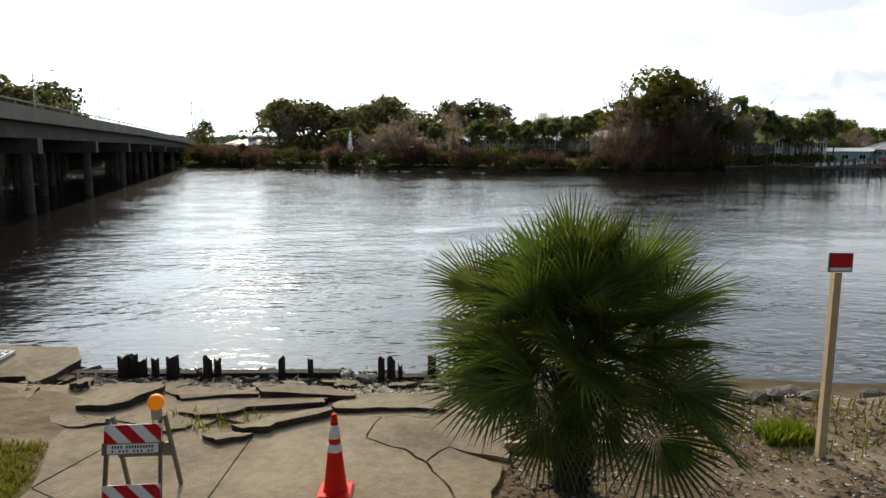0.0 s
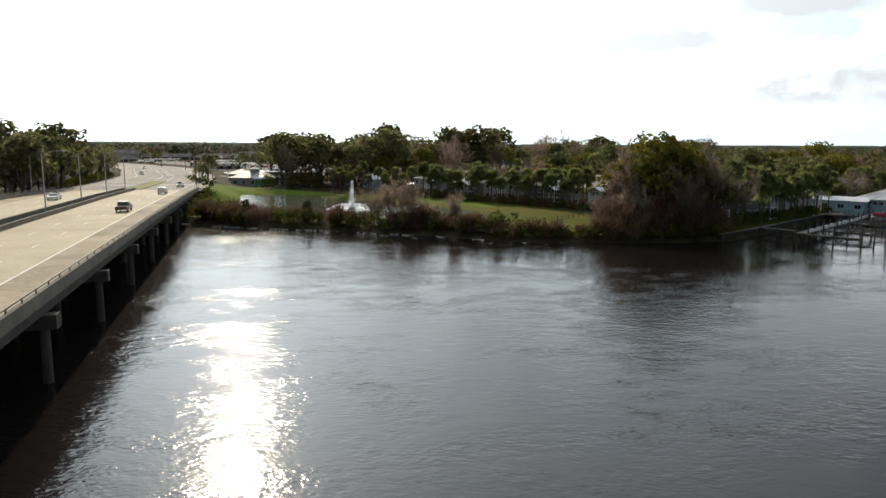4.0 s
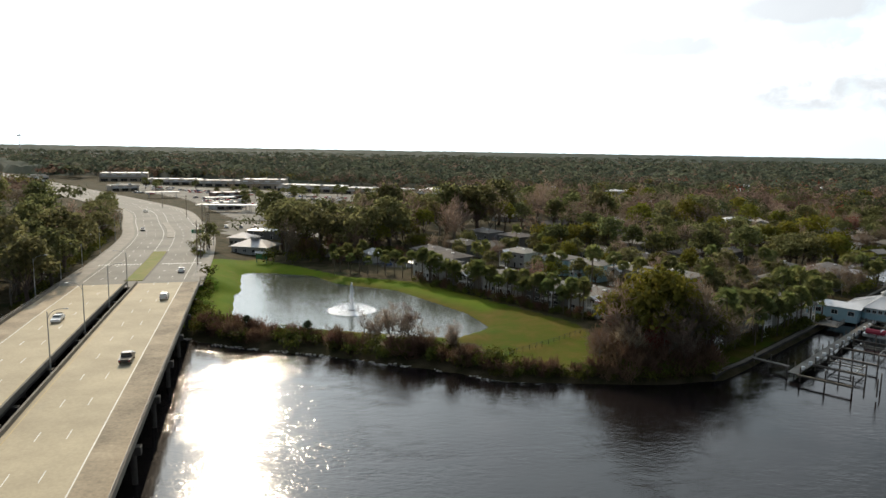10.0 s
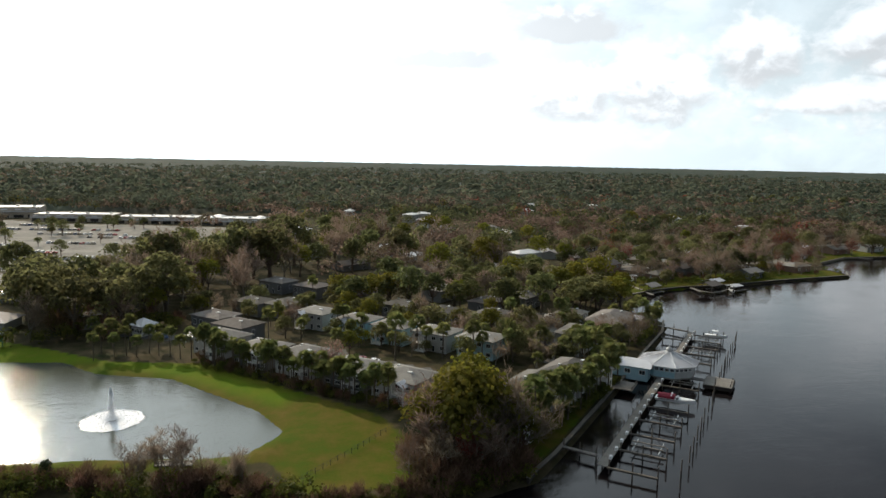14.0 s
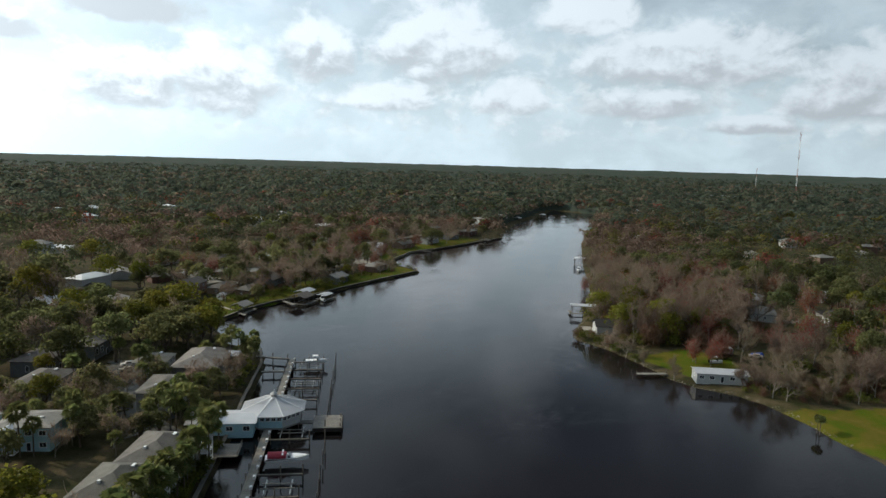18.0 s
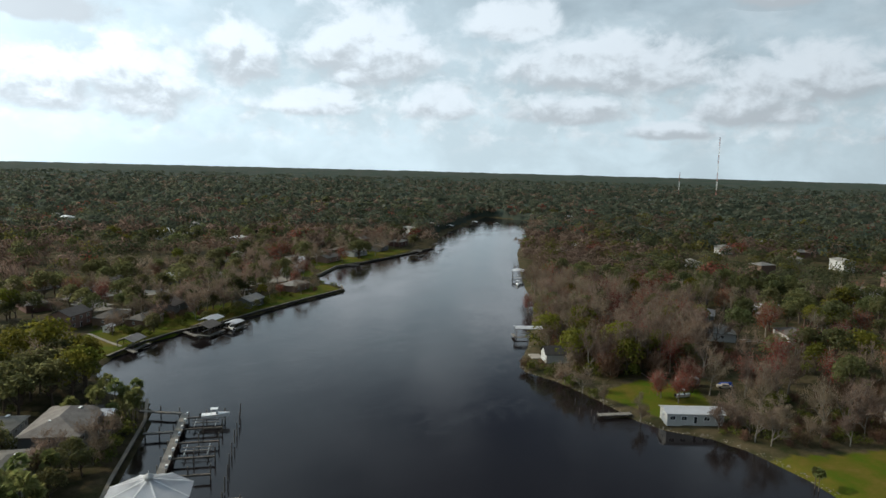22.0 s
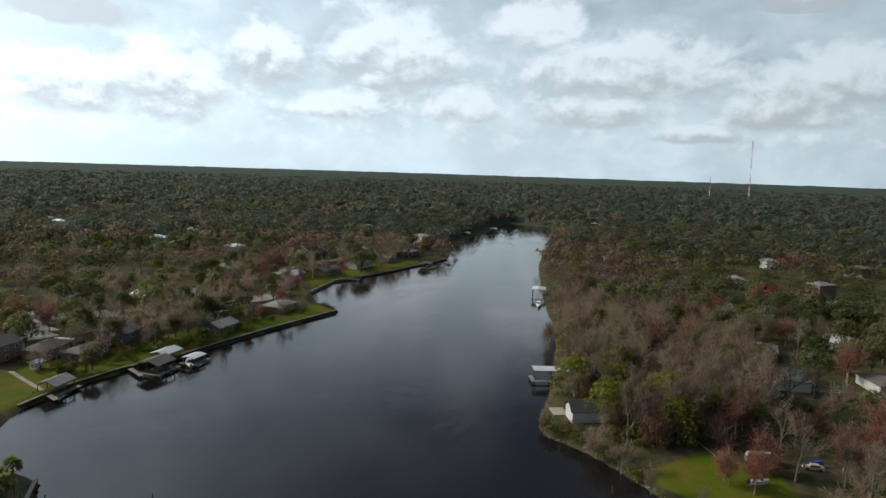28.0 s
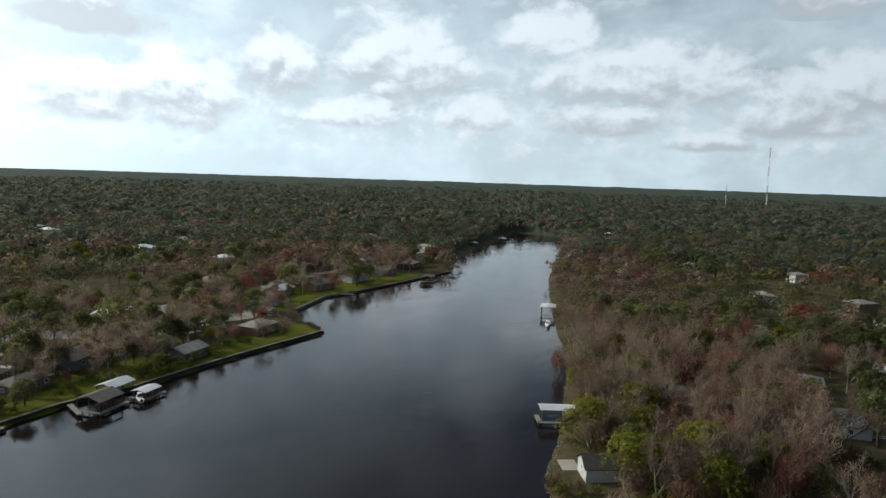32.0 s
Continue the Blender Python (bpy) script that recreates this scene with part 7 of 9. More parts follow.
for x, y, a in ((108, 238, 70), (112, 243, 70), (115, 248, 75), (26, 220, -30), (22, 224, -30), (36, 208, -40), (39, 204, -40), (232, 397, 50), (218, 388, 100), (254, 370, 140), (243, 393, 60), (268, 103, 20), (-20, 246, 30), (300, 356, 60)):
    c = copy_thing(PARKED.choice(base_cars), pose(x, y, float(ground_z(x, y)) + 0.1, 0, 0, a))
    c["label"] = c["label"].replace(" in the car park", " outside the houses")

# ---- houses on the left bank ----
for x, y, a, w, d, h, m, rm, st, lab in (
        (189, 336, 25, 13, 9, 5.2, BRICKWALL, BROWNROOF, 2, "two-storey brick house with a dark green-grey roof"),
        (203.5, 331, 32, 15, 9, 2.9, BRICKWALL, BROWNROOF, 1, "low brick ranch house with a brown shingle roof"),
        (211, 320, 20, 14, 8, 2.8, BRICKWALL, BROWNROOF, 1, "low brown house with a covered terrace facing the river"),
        (234, 334, 28, 19, 11, 3.0, GREYWALL, BROWNROOF, 1, "broad low house with a dark grey-brown roof and terrace"),
        (264, 317, 18, 13, 9, 3.0, GREYWALL, SHINGLE, 1, "grey-blue cottage with a gabled front on the bank"),
        (307, 330, 15, 15, 10, 3.2, BRICKWALL, SHINGLE, 1, "low house with a grey hipped roof on the point"),
        (249, 414, 30, 26, 11, 3.0, WHITEWALL, BROWNROOF, 1, "long low house with white columns on the street"),
        (278, 394, 40, 20, 11, 3.0, GREYWALL, WHITEFLAT, 1, "low house with a bright flat roof among trees"),
        (295, 380, 40, 16, 10, 3.0, GREYWALL, SHINGLE, 1, "low grey house under bare trees"),
        (226, 428, 20, 18, 10, 3.0, WHITEWALL, SHINGLE, 1, "low white house across the street"),
        (196, 380, 80, 18, 10, 3.0, BRICKWALL, BROWNROOF, 1, "low brick house beside the street"),
        (186, 400, 70, 18, 10, 3.0, WHITEWALL, SHINGLE, 1, "low pale house beside the street"),
        (352, 376, 30, 16, 10, 3.0, WHITEWALL, SHINGLE, 1, "pale house behind a river lawn"),
        (372, 392, 20, 16, 10, 3.0, GREYWALL, WHITEFLAT, 1, "house with a bright roof behind a river lawn"),
        (402, 392, 10, 18, 10, 3.0, BRICKWALL, BROWNROOF, 1, "brown house beside the white sea wall"),
        (438, 398, 8, 18, 11, 3.2, WHITEWALL, SHINGLE, 1, "white house above the river lawn"),
        (474, 404, 8, 16, 10, 3.2, GREYWALL, BROWNROOF, 1, "grey house above the river"),
        (512, 412, 15, 18, 11, 3.4, BRICKWALL, SHINGLE, 1, "brown house above the river bend"),
        (330, 412, 40, 18, 10, 3.0, BRICKWALL, BROWNROOF, 1, "low house on the inner street"),
        (362, 440, 40, 18, 10, 3.0, WHITEWALL, SHINGLE, 1, "low pale house on the inner street"),
        (410, 452, 20, 18, 10, 3.0, GREYWALL, BROWNROOF, 1, "low house on the inner street"),
        (460, 460, 20, 18, 10, 3.0, BRICKWALL, SHINGLE, 1, "low house on the inner street"),
        (150, 330, 60, 18, 10, 3.0, WHITEWALL, SHINGLE, 1, "low pale house in the woods"),
        (130, 350, 60, 18, 10, 3.0, GREYWALL, WHITEFLAT, 1, "bright-roofed house in the woods"),
        (160, 372, 60, 18, 10, 3.0, BRICKWALL, BROWNROOF, 1, "low brick house in the woods"),
        (90, 350, 20, 18, 10, 3.0, WHITEWALL, SHINGLE, 1, "low pale house in the woods"),
        (60, 372, 30, 18, 10, 3.0, GREYWALL, BROWNROOF, 1, "low house in the woods"),
        (100, 400, 30, 18, 10, 3.0, WHITEWALL, WHITEFLAT, 1, "bright-roofed house in the woods"),
        (150, 425, 20, 18, 10, 3.0, GREYWALL, SHINGLE, 1, "low grey house in the woods"),
        (40, 420, 30, 18, 10, 3.0, WHITEWALL, SHINGLE, 1, "low pale house in the woods"),
        (570, 442, 30, 18, 11, 3.2, WHITEWALL, SHINGLE, 1, "white house by the river bend"),
        (620, 462, 30, 18, 11, 3.2, GREYWALL, BROWNROOF, 1, "house by the river bend")):
    house("house", lab, x, y, a, w, d, h, "gable" if (int(x) % 3 == 0) else "hip", m, rm, 1.9 if h < 4 else 2.2, st, "river houses", chimney=(int(x) % 4 == 0), carport=4.0 if int(x) in (203, 249, 226) else 0.0)

# ---- the wooded bank ----
house("cabin", "long low white cabin with a white metal roof on the bank", 234.6, 105.4, math.degrees(math.atan2(-12.6, 8.1)), 15.5, 6.0, 2.6, "gable", WHITEWALL, METALROOF, 0.9, 1, win=5, base=1.7)
house("cottage", "small white cottage with a dark gabled roof at the bend", 267.2, 160.0, 130, 9, 7, 3.0, "gable", WHITEWALL, DARKROOF, 2.4, 2, win=2)
patio = thing("patio", "pale concrete patio beside the cottage", "patio", at=pose(268.0, 168.4, float(ground_z(268.0, 168.4)) + 0.1, 0, 0, 40))
for u in (-2.02, 0.0, 2.02):
    part("paving_slab", Geo().box((u, 0, 0), (2.0, 4.2, 0.24)), PAVING, patio)
CLEAR.append((268.0, 168.4, 8, 6, 0.7))
house("shed", "small white shed with a dark roof in the woods", 268.7, 59.5, 30, 5, 4, 2.6, "gable", WHITEWALL, BROWNROOF, 1.2, 1, win=2)
for x, y, a, m, rm, lab in ((338, 118, 20, WHITEWALL, SHINGLE, "pale house hidden in the woods"), (352, 92, 30, WHITEWALL, BROWNROOF, "white house among bare trees"), (372, 132, 10, GREYWALL, SHINGLE, "grey house hidden in the woods"),
                            (330, 160, 30, GREYWALL, BROWNROOF, "brown house hidden in the woods"), (410, 110, 0, WHITEWALL, METALROOF, "white-roofed house in the woods"), (450, 160, 10, WHITEWALL, SHINGLE, "white house in the woods"),
                            (500, 120, 20, WHITEWALL, METALROOF, "bright-roofed house in the woods"), (560, 180, 30, WHITEWALL, SHINGLE, "white house in the woods"), (680, 257, 15, WHITEWALL, SHINGLE, "white house far in the woods"),
                            (723, 155, 10, WHITEWALL, METALROOF, "bright white house far in the woods"), (814, 143, 15, WHITEWALL, METALROOF, "bright white house far in the woods"), (640, 120, 5, GREYWALL, SHINGLE, "grey house far in the woods")):
    house("house", lab, x, y, a, 15, 10, 3.2, "hip", m, rm, 2.0, 1, "woodland houses")


def trailer(x, y, turn):
    t = thing("camper_trailer", "old grey-white camper trailer on the lawn edge", "trailer", at=pose(x, y, float(ground_z(x, y)), 0, 0, turn))
    g = Geo()
    prof = [(-3.6, 0.6), (-3.7, 1.2), (-3.5, 2.6), (-3.2, 2.8), (3.2, 2.8), (3.7, 2.0), (3.6, 0.6)]
    n = len(prof)
    for s in (-1.2, 1.2):
        g.v += [(u, s, h) for u, h in prof]
    g.f += [tuple(range(n - 1, -1, -1)), tuple(range(n, 2 * n))] + [(i, (i + 1) % n, n + (i + 1) % n, n + i) for i in range(n)]
    part("body", g, GREYMETAL, t)
    for u in (-2.2, 0.0, 2.0):
        part("window", Geo().box((u, -1.22, 1.9), (1.1, 0.05, 0.6)), GLASS, t)
    for s in (-1.0, 1.0):
        part("wheel", Geo().tube((0.3, s - 0.1, 0.35), (0.3, s + 0.1, 0.35), 0.35, n=12), BLACK, t)
    part("hitch", Geo().beam((-3.6, 0, 0.5), (-4.8, 0, 0.45), 0.12, 0.1), BLACK, t)
    return t


trailer(264, 113.5, -52)
TARP = material("blue_tarp", (0.03, 0.09, 0.42), 0.5, var=0.3, scale=2.0, bump=0.4)
t = thing("covered_boat", "small boat under a bright blue tarpaulin", "boat", at=pose(270, 103, float(ground_z(270, 103)), 0, 0, -50))
g = Geo().add([(-2.2, -0.9, 0.5), (2.2, -0.7, 0.5), (2.2, 0.7, 0.5), (-2.2, 0.9, 0.5), (-2.0, -0.4, 1.3), (1.8, -0.2, 1.6), (1.8, 0.2, 1.6), (-2.0, 0.4, 1.3)], [(3, 2, 1, 0), (4, 5, 6, 7), (0, 1, 5, 4), (1, 2, 6, 5), (2, 3, 7, 6), (3, 0, 4, 7)])
part("tarpaulin", g, TARP, t)
part("hull", Geo().box((0, 0, 0.25), (3.8, 1.2, 0.5), taper=1.2), WHITEWALL, t)

# ---- far landmarks ----
MASTRED = material("mast_red", (0.34, 0.15, 0.12), 0.6, var=0.1, scale=0.2, bump=0.0)


def lattice_mast(x, y, height, w, bands, label):
    z = float(ground_z(x, y))
    t = thing("radio_mast", label, "radio mast", at=pose(x, y, z))
    for b in range(bands):
        z0, z1 = height * b / bands, height * (b + 1) / bands
        g = Geo()
        for i in range(3):
            a = 2.094 * i
            p = Vector((math.cos(a) * w, math.sin(a) * w, 0))
            q = Vector((math.cos(a + 2.094) * w, math.sin(a + 2.094) * w, 0))
            g.tube(p + Vector((0, 0, z0)), p + Vector((0, 0, z1)), w * 0.16, n=5)
            k = max(2, int((z1 - z0) / (w * 3)))
            for j in range(k):
                za, zb = z0 + (z1 - z0) * j / k, z0 + (z1 - z0) * (j + 1) / k
                g.tube(p + Vector((0, 0, za)), q + Vector((0, 0, zb)), w * 0.09, n=4)
        part("mast_section", g, MASTRED if b % 2 == 0 else TRIM, t)
    return t


lattice_mast(2034, 452, 168, 1.5, 7, "tall slender red and white radio mast above the forest")
lattice_mast(1900, 520, 70, 1.0, 3, "short distant radio mast")
m = lattice_mast(-1414, 2297, 68, 2.2, 3, "distant grey telecom tower above the trees")
part("platform", Geo().lathe([(3, 62), (7, 63), (7, 66), (3, 67)], 10), GALV, m)
for x, y, w, a, h in ((1440, 470, 60, 10, 12), (1380, 470, 40, 10, 5), (1335, 285, 60, 15, 7), (1336, 215, 60, 10, 7), (1336, 160, 60, 5, 7), (1250, 140, 40, 0, 6)):
    store(x, y, 100 + a, w, 18, h, "distant pale apartment block rising from the forest", WHITEWALL)

# ---- sea walls, docks and boats ----
def wall_line(name, pts, z0, z1, w, mat, label):
    g = Geo()
    for a, b in zip(pts, pts[1:]):
        g.beam((a[0], a[1], (z0 + z1) / 2), (b[0], b[1], (z0 + z1) / 2), w, z1 - z0)
    t = thing(name, label, "sea wall", kind="structure")
    part("wall_panel", g, mat, t)
    cap = Geo()
    for a, b in zip(pts, pts[1:]):
        cap.beam((a[0], a[1], z1 + 0.08), (b[0], b[1], z1 + 0.08), w + 0.35, 0.16)
    part("wall_cap", cap, CONCRETE, t)
    return t


DARKWALL = material("dark_sea_wall", (0.05, 0.043, 0.036), 0.95, var=0.5, scale=0.8, scale2=5.0, bump=0.5, coords="World")
wall_line("sea_wall", [FAR_BANK[-1]] + CONDO_WALL, -1.5, 1.3, 0.5, DARKWALL, "dark stained sea wall below the condominium lawn")
wall_line("sea_wall", LEFT_WALL, -1.5, 1.25, 0.5, DARKWALL, "dark stained sea wall along the gardens")
wall_line("sea_wall", [LEFT_WALL[-1], (336, 322)], -1.5, 1.25, 0.5, DARKWALL, "dark sea wall round the point")
wall_line("sea_wall", [(352, 356), (389, 373), (414, 373)], -1.5, 1.3, 0.5, CONCRETE, "pale concrete sea wall beside the lawn")
wall_line("sea_wall", [(414, 373), (452, 376), (527, 385)], -1.5, 1.0, 0.5, DARKWALL, "dark sea wall along the lawn")

PILE = Geo().tube((0, 0, -2.5), (0, 0, 1.0), 0.16, 0.14, 8).mesh("pile", PILEWOOD)


def pile(parent, x, y, top):
    p = part("timber_post", PILE, PILEWOOD, parent)
    p.matrix_basis = pose(x, y, top - 1.0)
    return p


def planked(name, a, b, w, z, parent, mat=None, step=0.9):
    """A walkway with cross planks of its own over two stringers."""
    a, b = Vector((a[0], a[1], z)), Vector((b[0], b[1], z))
    d = (b - a).normalized()
    n = max(1, int((b - a).length / step))
    s = Vector((-d.y, d.x, 0))
    st = Geo()
    for k in (-0.4, 0.4):
        st.beam(a + s * w * k + Vector((0, 0, -0.18)), b + s * w * k + Vector((0, 0, -0.18)), 0.12, 0.24)
    body = part(name, st, PILEWOOD, parent)
    ang = math.degrees(math.atan2(d.y, d.x))
    me = Geo().box((0, 0, 0), ((b - a).length / n * 0.94, w, 0.06)).mesh("plank", mat or DOCKWOOD)
    for i in range(n):
        p = part("plank", me, mat or DOCKWOOD, body)
        c = a + d * (b - a).length * (i + 0.5) / n
        p.matrix_basis = pose(c.x, c.y, c.z, 0, 0, ang)
    return body


W0, W1 = Vector((70.0, 132.0)), Vector((156.0, 219.5))
WD = (W1 - W0).normalized()
WN = Vector((WD.y, -WD.x))          # towards the river
dock = thing("marina_dock", "long grey timber marina dock with finger piers and dark piles", "dock")
planked("walkway", W0, W1, 2.0, 1.5, dock, step=1.0)
L = (W1 - W0).length
s = 0.5
while s < L:
    p = W0 + WD * s - WN * 1.15
    pile(dock, p.x, p.y, 2.5)
    s += 4.6
FINGERS = [0.0, 9.6, 19.2, 28.6, 38.6, 57.0, 84.0, 93.5, 102.5, 111.5, 119.5]
BOXWHITE = material("dock_box", (0.75, 0.75, 0.73), 0.6, var=0.1, scale=2.0, bump=0.0)
for i, s in enumerate(FINGERS):
    a = W0 + WD * s + WN * 1.0
    b = a + WN * 9.6
    planked("finger_pier", a, b, 0.55, 1.45, dock, PILEWOOD, step=2.4)
    for k, h in ((0.3, 2.9), (4.8, 3.3), (9.5, 3.5)):
        p = a + WN * k + WD * 0.35
        pile(dock, p.x, p.y, h)
    # lift cradles between the fingers
    if i + 1 < len(FINGERS) and i % 2 == 1:
        c = a + WD * 4.7 + WN * 5.0
        for u in (-2.6, 2.6):
            q = c + WN * u
            part("lift_beam", Geo().beam((q.x - WD.x * 3.2, q.y - WD.y * 3.2, 1.2), (q.x + WD.x * 3.2, q.y + WD.y * 3.2, 1.2), 0.2, 0.25), GALV, dock, "galvanised boat lift beam")
        for u in (-1.0, 1.0):
            q = c + WD * u
            part("lift_beam", Geo().beam((q.x - WN.x * 3.4, q.y - WN.y * 3.4, 1.45), (q.x + WN.x * 3.4, q.y + WN.y * 3.4, 1.45), 0.2, 0.2), DOCKWOOD, dock, "carpeted lift bunk")
s = 4.0
while s < L:
    c = W0 + WD * s + WN * 0.7
    t = tagged(new("dock_box", Geo().box((0, 0, 0.3), (1.0, 0.55, 0.6), taper=0.92).mesh("dock_box", BOXWHITE)), "white dock box standing on the marina walkway", "dock box", "dock boxes")
    t.matrix_basis = pose(c.x, c.y, 1.53, 0, 0, math.degrees(math.atan2(WD.y, WD.x)))
    s += 4.7
# outer mooring posts
s = 0.0
r = random.Random(2)
while s < L + 3:
    p = W0 + WD * s + WN * (14.2 + r.uniform(-0.4, 0.4))
    o = tagged(new("mooring_post", PILE), "tall dark mooring post standing in the river", "pile", "mooring posts")
    o.matrix_basis = pose(p.x, p.y, 2.6 + r.uniform(-0.3, 0.4)) @ Matrix.Diagonal((0.9, 0.9, 1.0, 1))
    s += 6.4
for a, b, lab in (((66.5, 142.5), (71.5, 136.5), "narrow timber footbridge from the lawn to the dock"), ((150, 231), (155.5, 220.5), "narrow timber footbridge at the far end of the dock"), ((141, 216.0), (146.5, 211.0), "narrow timber footbridge behind the boat club")):
    t = thing("footbridge", lab, "footbridge")
    planked("deck", a, b, 1.1, 1.5, t, step=0.9)
    for k in (0.05, 0.5, 0.95):
        pile(t, a[0] + (b[0] - a[0]) * k + 0.5, a[1] + (b[1] - a[1]) * k + 0.5, 2.9)

# the octagonal boat club
CX, CY = 119.6, 181.6
club = thing("boat_club", "octagonal white boat club with a ribbed metal roof over water", "pavilion", at=pose(CX, CY, 0.0, 0, 0, math.degrees(math.atan2(WD.y, WD.x))))
R, EZ, AZ = 8.5, 4.9, 7.4


def ring(rad, z, n=8, off=0.3927):
    return [(rad * math.cos(off + 6.2832 * i / n), rad * math.sin(off + 6.2832 * i / n), z) for i in range(n)]


for i in range(8):
    a, b = ring(R, EZ)[i], ring(R, EZ)[(i + 1) % 8]
    a2, b2 = ring(0.9, AZ)[i], ring(0.9, AZ)[(i + 1) % 8]
    g = Geo().add([a, b, b2, a2, (a[0], a[1], a[2] - 0.15), (b[0], b[1], b[2] - 0.15), (b2[0], b2[1], b2[2] - 0.15), (a2[0], a2[1], a2[2] - 0.15)],
                  [(0, 1, 2, 3), (7, 6, 5, 4), (0, 4, 5, 1), (1, 5, 6, 2), (3, 2, 6, 7), (0, 3, 7, 4)])
    face = part("roof_panel", g, METALROOF, club, "white ribbed metal roof panel")
    for k in range(1, 10):
        t = k / 10
        p = Vector(a).lerp(Vector(b), t)
        q = Vector(a2).lerp(Vector(b2), t)
        part("roof_rib", Geo().beam(p + Vector((0, 0, 0.03)), q + Vector((0, 0, 0.03)), 0.06, 0.07), METALROOF, face)
    part("hip_cap", Geo().beam(Vector(a) + Vector((0, 0, 0.05)), Vector(a2) + Vector((0, 0, 0.05)), 0.26, 0.1), TRIM, club)
    wa, wb = ring(R - 1.3, 0)[i], ring(R - 1.3, 0)[(i + 1) % 8]
    mx, my = (wa[0] + wb[0]) / 2, (wa[1] + wb[1]) / 2
    ln = math.hypot(wa[0] - wb[0], wa[1] - wb[1])
    an = math.atan2(my, mx)
    wl = part("wall", Geo().box((0, 0, 0), (ln, 0.2, 3.2)), BLUEWALL if i in (2, 3) else WHITEWALL, club)
    wl.matrix_basis = Matrix.Translation((mx, my, 3.25)) @ Matrix.Rotation(an + math.pi / 2, 4, "Z")
    for k in range(4):
        f = window(wl, pose(-ln / 2 + ln * (k + 0.5) / 4, -0.1, 0.62), ln / 4 * 0.74, 0.9)
part("floor", Geo().lathe([(R - 1.0, 1.3), (R - 1.0, 1.65)], 8), DOCKWOOD, club).rotation_euler = (0, 0, 0.3927)
for i in range(8):
    for rad in (R - 1.6, R * 0.45):
        p = ring(rad, 0)[i]
        pile(club, p[0], p[1], 1.6)
c = part("cupola", Geo().lathe([(0.8, AZ - 0.2), (0.8, AZ + 0.7), (1.1, AZ + 0.75), (0.1, AZ + 1.4)], 8), WHITEWALL, club, "small white roof cupola")
part("finial", Geo().tube((0, 0, AZ + 1.3), (0, 0, AZ + 2.0), 0.06, 0.02, 6), TRIM, c)
wing = thing("club_wing", "pale blue club wing with a low metal roof at the shore", "building", at=pose(107.5, 185.5, 1.3, 0, 0, math.degrees(math.atan2(WN.y, WN.x))))
part("wall", walls(15, 8, 2.9, 0.0), BLUEWALL, wing)
part("roof", gable_roof(16, 8.4, 2.9, 0.9, 0.4), METALROOF, wing, "pale metal roof")
for i in range(4):
    window(wing, pose(-6 + 4 * i, -4.0, 1.6), 1.6, 1.2)
g = thing("club_terrace", "weathered railed terrace beside the club wing", "terrace", at=pose(100.5, 174.0, 1.35, 0, 0, math.degrees(math.atan2(WD.y, WD.x))))
part("floor", Geo().box((0, 0, 0.05), (7, 6, 0.25)), DOCKWOOD, g)
for i in range(8):
    part("rail_post", Geo().box((-3.4 + i * 0.97, -2.9, 0.6), (0.1, 0.1, 1.0)), DOCKWOOD, g)
part("rail", Geo().box((0, -2.9, 1.1), (7, 0.1, 0.1)), DOCKWOOD, g)
fd = thing("fishing_deck", "square timber fishing deck on dark piles beside the club", "dock", at=pose(0, 0, 0))
FC = Vector((127.5, 170.0))
for k in range(7):
    c = FC + WD * (-3.6 + 1.2 * k)
    part("plank", Geo().beam((c.x - WN.x * 3.6, c.y - WN.y * 3.6, 1.55), (c.x + WN.x * 3.6, c.y + WN.y * 3.6, 1.55), 1.14, 0.12), DOCKWOOD, fd)
for a in (-3.4, 0, 3.4):
    for b in (-3.2, 3.2):
        p = FC + WD * a + WN * b
        pile(fd, p.x, p.y, 2.4 if b > 0 else 1.5)
for a in (-1, 1):
    p, q = FC + WD * 4.2 * a - WN * 3.6, FC + WD * 4.2 * a + WN * 3.6
    part("fender_beam", Geo().beam((p.x, p.y, 1.0), (q.x, q.y, 1.0), 0.25, 0.9), DARKWOOD, fd)
p, q = FC + WN * 3.7 - WD * 4, FC + WN * 3.7 + WD * 4
part("fender_beam", Geo().beam((p.x, p.y, 1.0), (q.x, q.y, 1.0), 0.25, 0.9), DARKWOOD, fd)
planked("gangway", FC - WN * 8, FC - WN * 3.6, 2.0, 1.55, fd)

HULLWHITE = material("white_gelcoat", (0.80, 0.80, 0.79), 0.3, var=0.06, scale=1.0, bump=0.0, spec=0.6)
CANVAS = material("maroon_canvas", (0.30, 0.03, 0.05), 0.85, var=0.25, scale=3.0, bump=0.3)


